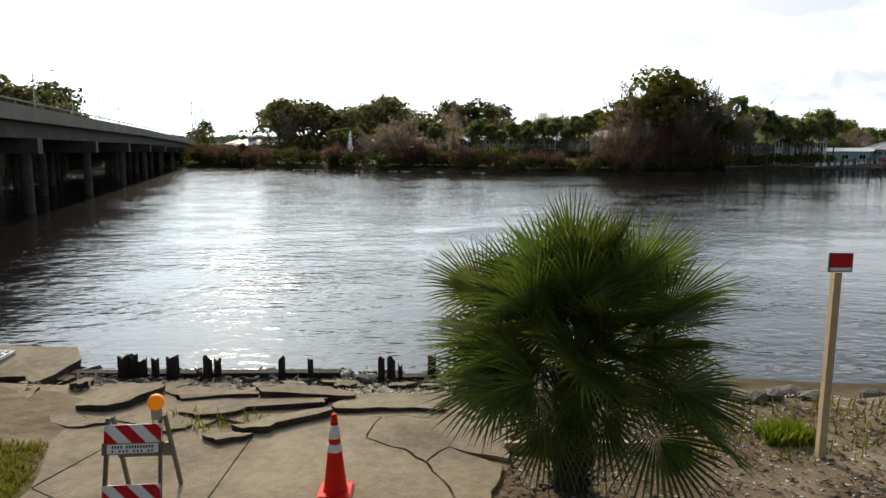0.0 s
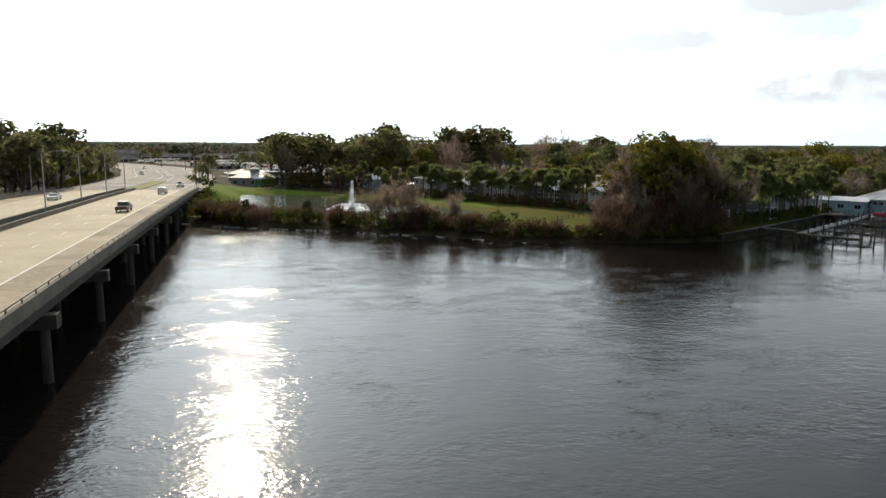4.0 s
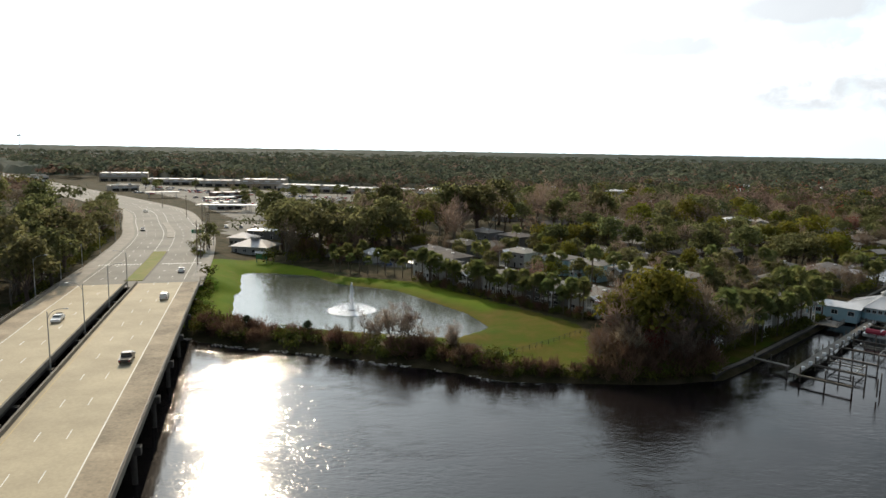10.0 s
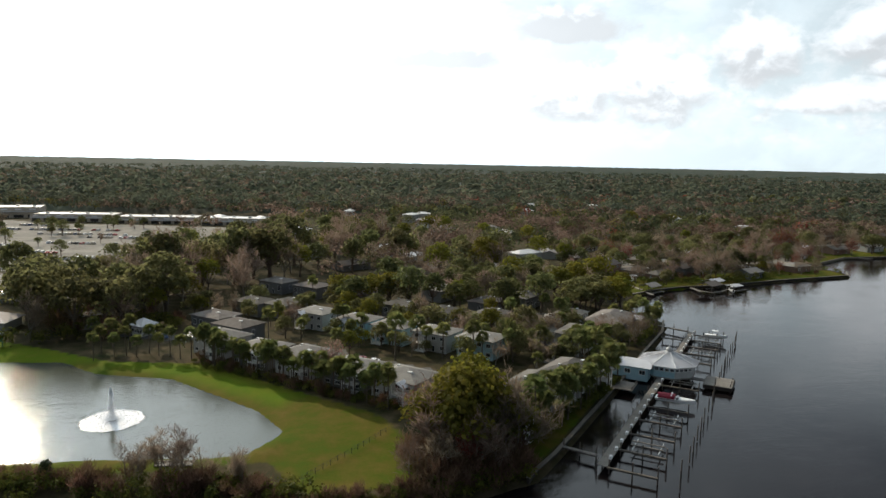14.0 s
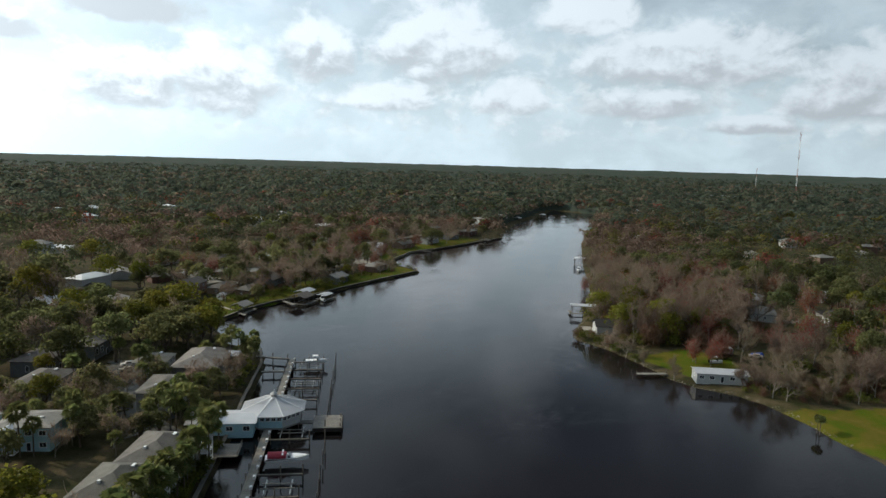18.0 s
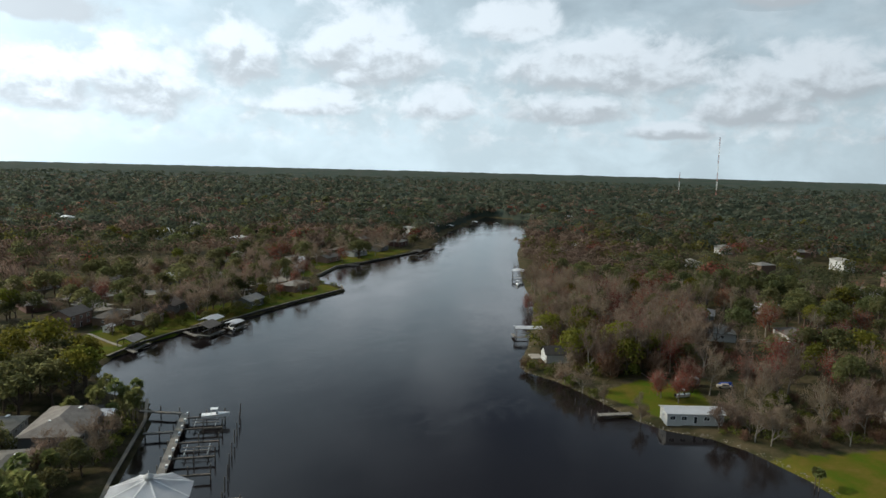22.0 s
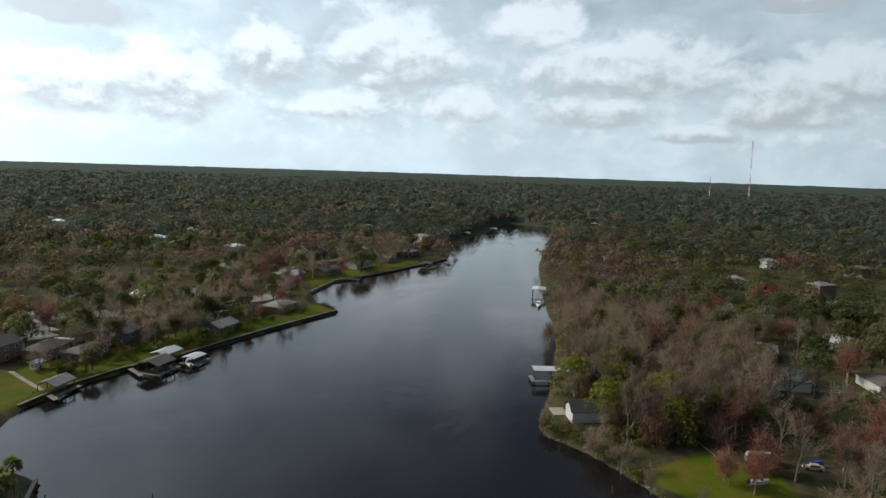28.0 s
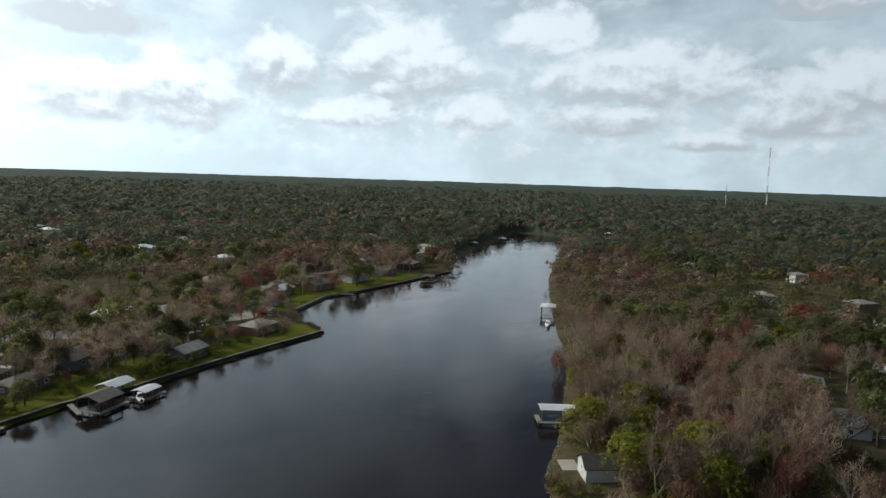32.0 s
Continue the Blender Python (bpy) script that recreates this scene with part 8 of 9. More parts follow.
def boat(x, y, z, turn, length, label, canvas=False):
    """A motor boat with a shaped hull; its bow points along +x."""
    t = thing("motor_boat", label, "boat", at=pose(x, y, z, 0, 0, turn))
    g = Geo()
    st = 9
    w = length * 0.15
    rows = []
    for i in range(st):
        u = i / (st - 1)
        half = w * (1 - max(0, (u - 0.55) / 0.45) ** 2.2)
        keel = -0.45 + 0.5 * max(0, (u - 0.6) / 0.4) ** 2
        x0 = -length / 2 + length * u
        top = 0.55 + 0.35 * u
        rows.append([(x0, -half, top), (x0, -half * 0.82, 0.0), (x0, 0, keel), (x0, half * 0.82, 0.0), (x0, half, top)])
    g.v = [p for rr in rows for p in rr]
    for i in range(st - 1):
        for k in range(4):
            g.f.append((5 * i + k, 5 * i + 5 + k, 5 * i + 6 + k, 5 * i + 1 + k))
        g.f.append((5 * i, 5 * i + 4, 5 * i + 9, 5 * i + 5))
    g.f.append((0, 1, 2, 3, 4))
    part("hull", g, HULLWHITE, t, smooth=False)
    part("rub_rail", Geo().beam((-length / 2, -w - 0.02, 0.5), (length * 0.1, -w - 0.02, 0.68), 0.06, 0.1), BLACK, t)
    part("windscreen", Geo().beam((length * 0.02, 0, 1.0), (length * 0.08, 0, 1.05), w * 1.5, 0.5), GLASS, t)
    part("foredeck", Geo().add([(length * 0.08, -w * 0.9, 0.86), (length * 0.08, w * 0.9, 0.86), (length * 0.44, w * 0.25, 0.98), (length * 0.44, -w * 0.25, 0.98), (length * 0.08, 0, 1.05)], [(0, 3, 4), (3, 2, 4), (2, 1, 4), (1, 0, 4), (0, 1, 2, 3)]), HULLWHITE, t)
    if canvas:
        cg = Geo()
        n = 7
        for u in (-0.44, -0.02):
            cg.v += [(length * u, w * math.cos(math.pi * i / (n - 1)) * 0.95, 0.75 + 0.95 * math.sin(math.pi * i / (n - 1))) for i in range(n)]
        cg.f = [(i, i + 1, n + i + 1, n + i) for i in range(n - 1)] + [tuple(range(n)), tuple(range(2 * n - 1, n - 1, -1))]
        part("canvas_cover", cg, CANVAS, t, "maroon canvas cover")
        part("roll_bar", Geo().beam((-length * 0.1, -w, 1.6), (-length * 0.1, w, 1.6), 0.3, 0.12), HULLWHITE, t)
    else:
        part("top", Geo().box((-length * 0.05, 0, 2.1), (length * 0.26, w * 1.5, 0.1)), HULLWHITE, t, "white hard top")
        for sx in (-0.15, 0.05):
            for sy in (-1, 1):
                part("top_post", Geo().tube((length * sx, sy * w * 0.65, 0.6), (length * sx, sy * w * 0.65, 2.1), 0.035, n=5), GALV, t)
    part("outboard", Geo().box((-length / 2 - 0.3, 0, 0.5), (0.5, 0.5, 0.9)), BLACK, t)
    return t


BA = math.degrees(math.atan2(WN.y, WN.x))
boat(107.0, 160.5, 1.3, BA + 2, 9.6, "white motor cruiser with a maroon canvas cover on a boat lift", True)
boat(158.8, 210.6, 1.9, BA, 7.2, "white centre-console boat on a boat lift")
boat(411, 247, 0.25, 205, 8.5, "white motor boat moored beside a boathouse")
boat(229.5, 288.5, 0.6, 70, 5.5, "small white boat moored under a canopy")
boat(779, 478, 0.2, 150, 9.0, "white boat moored at the far bend")
boat(800, 472, 0.2, 150, 9.0, "white boat moored at the far bend")
boat(253, 112, 1.9, -50, 4.5, "small white boat on the grass beside the cabin")


def boathouse(x, y, turn, w, d, h, roof_mat, label, rise=1.0, kind="gable", deck=True):
    """An open roof on posts over the water with a little deck."""
    t = thing("boathouse", label, "boathouse", "boathouses", at=pose(x, y, 0, 0, 0, turn))
    part("roof", gable_roof(w, d, h, rise, 0.4, 0.14), roof_mat, t)
    for sx in (-1, 0, 1):
        for sy in (-1, 1):
            part("post", Geo().tube((sx * (w / 2 - 0.2), sy * (d / 2 - 0.2), -2.2), (sx * (w / 2 - 0.2), sy * (d / 2 - 0.2), h + 0.1), 0.14, n=7), PILEWOOD, t)
    for sy in (-1, 1):
        part("beam", Geo().beam((-w / 2, sy * (d / 2 - 0.2), h - 0.1), (w / 2, sy * (d / 2 - 0.2), h - 0.1), 0.15, 0.3), DOCKWOOD, t)
    if deck:
        part("deck", Geo().box((0, -d / 2 - 0.7, 0.85), (w + 2.5, 1.6, 0.15)), DOCKWOOD, t)
        part("deck", Geo().box((-w / 2 - 0.6, 0, 0.85), (1.4, d + 1, 0.15)), DOCKWOOD, t)
        for u in (-w / 2 - 1, 0, w / 2 + 1):
            part("deck_post", PILE, PILEWOOD, t).matrix_basis = pose(u, -d / 2 - 1.3, 0.5)
    part("lift_beam", Geo().beam((-w * 0.3, 0, 1.6), (w * 0.3, 0, 1.6), 0.2, 0.2), GALV, t)
    return t


boathouse(188.6, 294.6, 25, 8, 6.5, 3.4, SHINGLE, "open boathouse with a grey gabled roof below a garden", 1.4)
boathouse(219.0, 291.0, 20, 9, 8, 3.6, BROWNROOF, "open boathouse with a brown gabled roof and a deck", 1.5)
boathouse(228.2, 299.5, 20, 9, 6, 3.6, METALROOF, "boathouse with a bright white metal roof", 1.0, deck=False)
boathouse(233.0, 290.5, 18, 6.5, 4.5, 2.6, METALROOF, "low boat canopy with a white roof", 0.5)
boathouse(296.6, 184.8, -54, 11.3, 4.8, 4.2, METALROOF, "boathouse with a white flat-pitched roof over the water", 0.4)
boathouse(436, 259.5, 25, 10, 7, 4.6, METALROOF, "white-roofed boathouse under the wooded bank", 0.5)
GREENROOF = material("green_metal_roof", (0.10, 0.24, 0.18), 0.6, var=0.2, scale=0.5, bump=0.05)
boathouse(622, 343, 25, 12, 9, 7.0, GREENROOF, "tall two-level green boathouse", 0.6)
boathouse(560, 312, 25, 8, 6, 3.6, BROWNROOF, "small dark-roofed boathouse on the wooded bank", 0.8)
for x, y in ((478, 369), (529, 383), (700, 478), (770, 486)):
    boathouse(x, y, 20, 9, 7, 3.6, BROWNROOF if x < 600 else METALROOF, "boathouse with a low roof on the far shore", 1.0)


def jetty(a, b, w, label, rail=False):
    t = thing("jetty", label, "jetty")
    planked("deck", a, b, w, 0.95, t, step=0.9)
    n = max(2, int(math.hypot(b[0] - a[0], b[1] - a[1]) / 3))
    for i in range(n + 1):
        u = i / n
        pile(t, a[0] + (b[0] - a[0]) * u + 0.6, a[1] + (b[1] - a[1]) * u + 0.3, 1.6)
    return t


jetty((231.4, 121.2), (224.5, 128.5), 2.0, "short timber jetty below the white cabin")
jetty((191, 299), (182, 295.5), 1.6, "timber jetty beside the boathouse")
jetty((214, 298), (212, 288), 1.6, "timber jetty beside the brown boathouse")
jetty((400, 373), (404, 366), 2.0, "timber jetty beside the white sea wall")
jetty((306.5, 177.5), (300.5, 180.5), 1.6, "timber jetty to the white-roofed boathouse")
for x, y in ((223.9, 133.9), (224.6, 130.5), (220, 128), (231, 138)):
    o = tagged(new("mooring_post", PILE), "thin dark mooring post off the wooded bank", "pile", "mooring posts")
    o.matrix_basis = pose(x, y, 0.9) @ Matrix.Diagonal((0.7, 0.7, 1.0, 1))

# ---- pond fountain ----
SPRAY = bpy.data.materials.new("spray")
SPRAY.use_nodes = True
b = SPRAY.node_tree.nodes["Principled BSDF"]
b.inputs["Base Color"].default_value, b.inputs["Roughness"].default_value = (0.9, 0.92, 0.94, 1), 0.35
b.inputs["Subsurface Weight"].default_value = 0.0


def fountain(x, y, z):
    t = thing("fountain", "white jet fountain spraying over the pond", "fountain", at=pose(x, y, z))
    r = np.random.RandomState(12)
    part("float", Geo().lathe([(0.9, -0.1), (1.0, 0.15), (0.6, 0.35)], 12), BLACK, t)

    def drops(name, n, make):
        P = np.array([make() for _ in range(n)])
        a = r.normal(size=(n, 3))
        a /= np.linalg.norm(a, axis=1)[:, None]
        c = np.cross(a, r.normal(size=(n, 3)))
        c /= np.linalg.norm(c, axis=1)[:, None]
        k = r.uniform(0.04, 0.11, (n, 1))
        V = np.stack([P - a * k, P - c * k, P + a * k, P + c * k], 1).reshape(-1, 3)
        tagged(part(name, quads(name, V, np.arange(4 * n).reshape(-1, 4), SPRAY), SPRAY, t), kind="stuff")

    def jet():
        h = r.rand() ** 1.3 * 7.5
        w = 0.08 + (7.5 - h) * 0.055
        return (r.normal() * w, r.normal() * w, h)

    def bowl():
        ang, u = r.uniform(0, 6.283), r.rand()
        rad = 0.6 + 6.2 * u
        h = 1.35 * (1 - (2 * u - 0.8) ** 2) * (0.6 + 0.4 * r.rand())
        return (rad * math.cos(ang), rad * math.sin(ang), max(0.03, h))
    drops("jet", 3600, jet)
    drops("spray", 5200, bowl)
    g = Geo()
    n = 40
    g.add([(0, 0, 0.03)] + [(6.6 * math.cos(6.283 * i / n) * r.uniform(0.9, 1.05), 6.6 * math.sin(6.283 * i / n) * r.uniform(0.9, 1.05), 0.02) for i in range(n)], [(0, i + 1, (i + 1) % n + 1) for i in range(n)])
    part("foam", g, SPRAY, t, "white foam on the pond")
    return t


fountain(-24, 179, POND_Z)

# small pond jetty and fence
p = thing("pond_deck", "low grey timber deck at the pond edge", "deck", at=pose(-9, 152.5, 1.5, 0, 0, -12))
part("floor", Geo().box((0, 0, 0.35), (7, 2.4, 0.15)), DOCKWOOD, p)
part("rail", Geo().box((0, -1.1, 1.2), (7, 0.1, 0.12)), DOCKWOOD, p)
for i in range(6):
    part("rail_post", Geo().box((-3.4 + i * 1.36, -1.1, 0.8), (0.1, 0.1, 0.9)), DOCKWOOD, p)
fence = thing("wire_fence", "thin dark fence across the lawn", "fence")
FP = [(13, 140), (24, 149), (34, 158)]
for (ax, ay), (bx, by) in zip(FP, FP[1:]):
    n = 7
    for i in range(n):
        x, y = ax + (bx - ax) * i / n, ay + (by - ay) * i / n
        part("post", Geo().tube((x, y, float(ground_z(x, y)) - 0.2), (x, y, float(ground_z(x, y)) + 1.2), 0.05, n=5), BLACK, fence)
    for h in (0.4, 0.8, 1.15):
        part("wire", Geo().beam((ax, ay, float(ground_z(ax, ay)) + h), (bx, by, float(ground_z(bx, by)) + h), 0.03, 0.03), BLACK, fence)


# ---- lamps, poles and signs along the road ----
def street_lamp(y, u, reach, label):
    p, a = at_road(y, u, 0.0)
    t = thing("street_lamp", label, "street lamp", "street lamps", at=Matrix.Translation(p) @ Matrix.Rotation(a, 4, "Z"))
    part("pole", Geo().tube((0, 0, -0.6), (0, 0, 10.0), 0.13, 0.08, 8), GALV, t)
    for d in reach:
        arm = Geo()
        pts = [Vector((0, 0, 8.6)), Vector((d * 0.4, 0, 9.6)), Vector((d * 1.0, 0, 10.1)), Vector((d * 2.0, 0, 10.35)), Vector((d * 2.6, 0, 10.4))]
        for q0, q1 in zip(pts, pts[1:]):
            arm.tube(q0, q1, 0.05, n=6)
        am = part("arm", arm, GALV, t)
        part("lamp_head", Geo().box((d * 2.9, 0, 10.38), (0.8, 0.32, 0.16), taper=0.7), GALV, am)
    part("base_plate", Geo().box((0, 0, -0.1), (0.5, 0.5, 0.3)), CONCRETE, t)
    return t


for i, y in enumerate((18, 43, 68, 93, 117, 141, 165, 189)):
    street_lamp(y, 17.75, (1,) if i % 2 == 0 else (-1,), "galvanised street lamp rising from the gap between the bridges")
for y in (183, 207, 232, 262, 300, 345):
    street_lamp(y, 38.5, (1,), "galvanised street lamp beside the road")
WIRE = material("cable", (0.05, 0.05, 0.05), 0.7, var=0.1, scale=1.0, bump=0.0)
POLES = [(-82.5, 228, 15), (-86, 241, 12.5), (-91, 262, 15), (-98, 284, 12.5), (-106, 309, 14), (-118, 334, 13), (-146, 388, 13), (-186, 452, 13)]
tops = []
for x, y, h in POLES:
    z = float(ground_z(x, y))
    t = thing("utility_pole", "tall brown timber utility pole beside the road", "utility pole", "utility poles", at=pose(x, y, z))
    part("pole", Geo().tube((0, 0, -0.5), (0, 0, h), 0.2, 0.13, 8), POLE, t)
    part("cross_arm", Geo().box((0, 0, h - 0.9), (2.2, 0.12, 0.14), radians(20)), POLE, t)
    for u in (-0.9, 0, 0.9):
        part("insulator", Geo().tube((u * math.cos(0.35), u * math.sin(0.35), h - 0.85), (u * math.cos(0.35), u * math.sin(0.35), h - 0.6), 0.06, n=6), TRIM, t)
    tops.append(Vector((x, y, z + h - 0.65)))
lines = thing("power_line", "thin sagging power cables between the poles", "cable")
for a, b in zip(tops, tops[1:]):
    for off in (-0.9, 0.9):
        g = Geo()
        prev = None
        for i in range(9):
            u = i / 8
            q = a.lerp(b, u) + Vector((off * 0.94, off * 0.34, -1.2 * 4 * u * (1 - u)))
            if prev is not None:
                g.tube(prev, q, 0.02, n=3, caps=False)
            prev = q
        part("cable", g, WIRE, lines)
SIGNGREEN = material("sign_green", (0.01, 0.20, 0.10), 0.5, var=0.1, scale=1.0, bump=0.0)
gs = thing("road_sign", "green overhead road sign on a cantilever post", "road sign", at=pose(-93.5, 277, float(ground_z(-93.5, 277)), 0, 0, 16))
part("post", Geo().tube((0, 0, -0.4), (0, 0, 6.6), 0.2, 0.16, 8), GALV, gs)
part("arm", Geo().beam((0, 0, 5.9), (-8.5, 0, 5.9), 0.2, 0.25), GALV, gs)
sg = part("sign_panel", Geo().box((-6.2, -0.2, 5.9), (4.2, 0.08, 1.5)), SIGNGREEN, gs, "green sign panel with pale lettering bars")
for zz, wd in ((6.2, 2.6), (5.65, 3.2)):
    part("lettering_bar", Geo().box((-6.2, -0.25, zz), (wd, 0.02, 0.26)), TRIM, sg)
for y in (232.0,):
    for u0, u1 in ((2.0, 14.8), (20.8, 34.5)):
        n = 14
        for i in range(n):
            p, a = at_road(y, u0 + (u1 - u0) * i / n, -0.03)
            o = part("stop_mark", Geo().box((0, 0, 0), (0.5, 1.4, 0.012)), LINE, road)
            o.matrix_basis = Matrix.Translation(p) @ Matrix.Rotation(a, 4, "Z")

# small things in the left-bank gardens
jetty((185.4, 295.5), (184.4, 285.5), 1.8, "timber garden jetty with a broad end deck")
boathouse(668, 357, 25, 9, 6, 4.0, METALROOF, "pale-roofed boathouse far up the wooded bank", 0.6)
boathouse(729, 384, 25, 9, 6, 4.0, SHINGLE, "grey-roofed boathouse far up the wooded bank", 0.6)
house("garden_shed", "small white garden shed with a low roof", 193.7, 317.6, 20, 3.2, 2.6, 2.2, "gable", TRIM, METALROOF, 0.7, 1, win=1)
path = Geo()
for k in range(12):
    y0 = 296 + 2 * k
    path.box((185.5 + 0.055 * (y0 - 296), y0 + 1, float(ground_z(185.5, y0 + 1)) + 0.03), (1.4, 1.94, 0.12))
solid("garden_path", path, PAVING, "narrow path of pale slabs down to the jetty", "path", kind="structure")
for x, y, a, m in ((227.8, 408.8, 60, 0), (239.2, 403.7, 40, 1), (227.5, 328.3, 20, 4)):
    c = copy_thing(base_cars[m], pose(x, y, float(ground_z(x, y)) + 0.1, 0, 0, a))
    c["label"] = c["label"].replace(" in the car park", " outside the houses")

# ---- planting ----
for c in ((-75, 272, 18, 14), (-24, 252, 9, 9), (136, 222, 8, 8)):
    CLEAR.append((c[0], c[1], c[2], c[3], 0.0))

# thicket on the river side of the pond
r = random.Random(21)
BANKLINE = [(-58, 159), (-48, 154), (-38, 150.5), (-23, 147), (-9, 142), (2, 137.5), (9, 134)]
for i in range(125):
    u = r.random() * (len(BANKLINE) - 1)
    k = int(u)
    a, b = BANKLINE[k], BANKLINE[k + 1]
    x, y = a[0] + (b[0] - a[0]) * (u - k), a[1] + (b[1] - a[1]) * (u - k)
    y += r.uniform(-3.2, 4.2)
    plant("dry" if r.random() < 0.6 else "shrub", x, y, r.uniform(0.6, 1.15), "riverbank thicket")
for x, y, s in ((-15, 146, 0.6), (-11, 147, 0.75), (-9, 144, 0.7), (-17, 148, 0.65), (-4, 144, 0.6), (1, 141, 0.55), (3, 140, 0.6), (-7, 146, 0.8)):
    plant("bare", x, y, s, "riverbank thicket")
for x, y, s in ((10, 135, 1.3), (12, 133, 1.4), (9, 134, 1.2), (15, 132, 1.0), (-52, 158, 1.4), (-56, 163, 1.3), (-62, 168, 1.3), (-64, 176, 1.2), (-66, 186, 1.2), (-68, 196, 1.2), (-71, 206, 1.3), (-60, 172, 1.1)):
    plant("shrub", x, y, s, "riverbank thicket")
for x, y in ((-45, 155), (-30, 150)):
    plant("pine", x, y, 0.28, "riverbank thicket")
r = random.Random(22)
for i in range(30):
    x = r.uniform(14, 40)
    plant("shrub" if r.random() < 0.6 else "dry", x, 131.5 + r.uniform(-1, 1.2), r.uniform(0.35, 0.7), "riverbank thicket")
for i in range(64):
    u = i / 63
    x = 9 + 46 * u + r.uniform(-0.8, 0.8)
    y = float(np.interp(x, [8, 13, 24, 40, 54, 57], [131, 129, 128.5, 128, 131, 134])) + r.uniform(0.9, 2.6)
    plant("bramble" if i % 3 else "dry", x, y, r.uniform(0.42, 0.85) * (1.0 if x < 36 else 1.35), "riverbank thicket")
# the tall clump beside the lawn
for k, x, y, s in (("lime", 42, 139, 1.3), ("lime", 47, 143, 1.6), ("bare", 38, 136, 0.9), ("dry", 36, 142, 1.3), ("bare", 51, 138, 1.15), ("oak", 50, 142, 1.2), ("bare", 52, 145, 1.2), ("bare", 45, 134, 1.0), ("dry", 53, 134, 1.5),
                   ("bare", 46, 150, 1.3), ("lime", 42, 147, 1.3), ("bare", 33, 138, 0.8), ("bare", 55, 139, 1.2), ("red", 40, 151, 1.1), ("oak", 55, 148, 1.0), ("bare", 48, 133, 0.95), ("red", 43, 136, 0.9), ("lime", 57, 141, 1.0)):
    plant(k, x, y, s, "tall trees beside the lawn")
for i in range(60):
    x, y = r.uniform(34, 57), r.uniform(131, 146)
    if river_distance(np.array([x]), np.array([y]))[0] > 0.8:
        plant("dry" if r.random() < 0.7 else "shrub", x, y, r.uniform(0.8, 1.5), "undergrowth beside the lawn")
for i in range(56):
    u = i / 55
    plant("bramble" if i % 3 else "dry", -8 + 45 * u + r.uniform(-2, 2), 217.5 - 50 * u + r.uniform(-2, 2), r.uniform(0.45, 0.85), "shrubs before the condominiums")
for i in range(40):
    u = i / 39
    plant("bramble", 60 + 40 * u + r.uniform(-1, 1.6), 146.2 + 31 * u + r.uniform(-1.0, 1.4), r.uniform(0.7, 1.15), "shrubs before the condominiums")
for k, x, y, s in (("oak", 133, 259, 1.2), ("oak", 147, 297, 1.4), ("bare", 112, 207, 0.75), ("oak", 110, 200, 0.6), ("oak", 104, 203, 0.7), ("oak", 137, 222, 0.5), ("oak", 144, 229, 0.6), ("palm", 146, 226, 0.8), ("palm", 143, 231, 0.85), ("oak", 116, 239, 0.8), ("oak", 111, 223, 0.75), ("bare", 118, 214, 0.8), ("shrub", 138, 219, 1.4), ("shrub", 132, 214, 1.3), ("shrub", 126, 208, 1.3), ("shrub", 141, 224, 1.3), ("oak", 120, 206, 0.55), ("oak", 128, 250, 1.0), ("oak", 138, 268, 1.2)):
    plant(k, x, y, s, "trees near the dock")
for k, x, y, sz in (("oak", -26, 322, 2.6), ("bare", -22, 320, 2.1), ("bare", -31, 326, 1.9), ("lime", 44, 141, 1.75), ("lime", 49, 145, 1.85), ("bare", 40, 140, 1.45), ("bare", 54, 143, 1.35), ("lime", 39, 145, 1.4)):
    plant(k, x, y, sz, "tall trees over the far bank")
plant("lime", 153, 262, 1.5, "cove trees", "tall yellow-green tree at the head of the cove")
plant("pink", 25.5, 188.5, 1.05, "", "bare tree flushed with pink blossom before the condominiums")
# palms round the pond and along the condominiums
for x, y in ((-40, 248), (-35, 232), (-31, 228), (-28, 229), (-25, 227), (-22, 230), (-19, 226), (-16, 226), (-13, 222), (-10, 222), (-33, 238), (-28, 236), (-20, 235), (-36, 226)):
    plant("palm", x, y, r.uniform(0.7, 0.85), "pond palms")
for i in range(48):
    u = i / 47
    x, y = -7 + 43 * u + r.uniform(-1.5, 1.5), 219 - 49 * u + r.uniform(-1.5, 1.5)
    plant("palm", x, y, r.uniform(0.6, 0.95), "condominium palms")
for i in range(24):
    u = i / 23
    x, y = 60 + 40 * u + r.uniform(-1.4, 1.4), 145.8 + 31 * u + r.uniform(-1.2, 1.4)
    plant("palm", x, y, r.uniform(0.8, 1.15), "condominium palms")
for x, y in ((99, 186), (101, 190), (104, 193), (102, 196), (98, 191), (142, 221), (139, 226), (137, 229), (132, 232), (106, 203), (104, 206), (112, 203), (94, 196), (90, 190), (96, 200), (36, 226), (45, 222), (56, 210), (66, 203), (78, 200), (84, 194), (34, 240), (24, 246), (60, 206), (70, 200), (110, 232), (108, 226), (120, 246), (114, 252), (88, 200), (82, 188)):
    plant("palm", x, y, r.uniform(0.65, 0.9), "condominium palms")
for x, y, s in ((150, 276, 1.15), (158, 272, 0.9), (144, 283, 1.0)):
    plant("lime", x, y, s * 1.5, "cove trees", "tall yellow-green tree at the head of the cove")
for k, x, y, s in (("lime", 144, 253, 1.45), ("lime", 149, 257, 1.4), ("oak", 138, 252, 1.35), ("oak", 147, 268, 1.4), ("oak", 142, 262, 1.4), ("palm", 142, 221.5, 0.8), ("palm", 141, 238, 0.8), ("palm", 144, 236, 0.9), ("palm", 147.5, 233.5, 0.85), ("palm", 150, 231.8, 0.8), ("palm", 145.5, 230, 0.7)):
    plant(k, x, y, s, "cove trees")
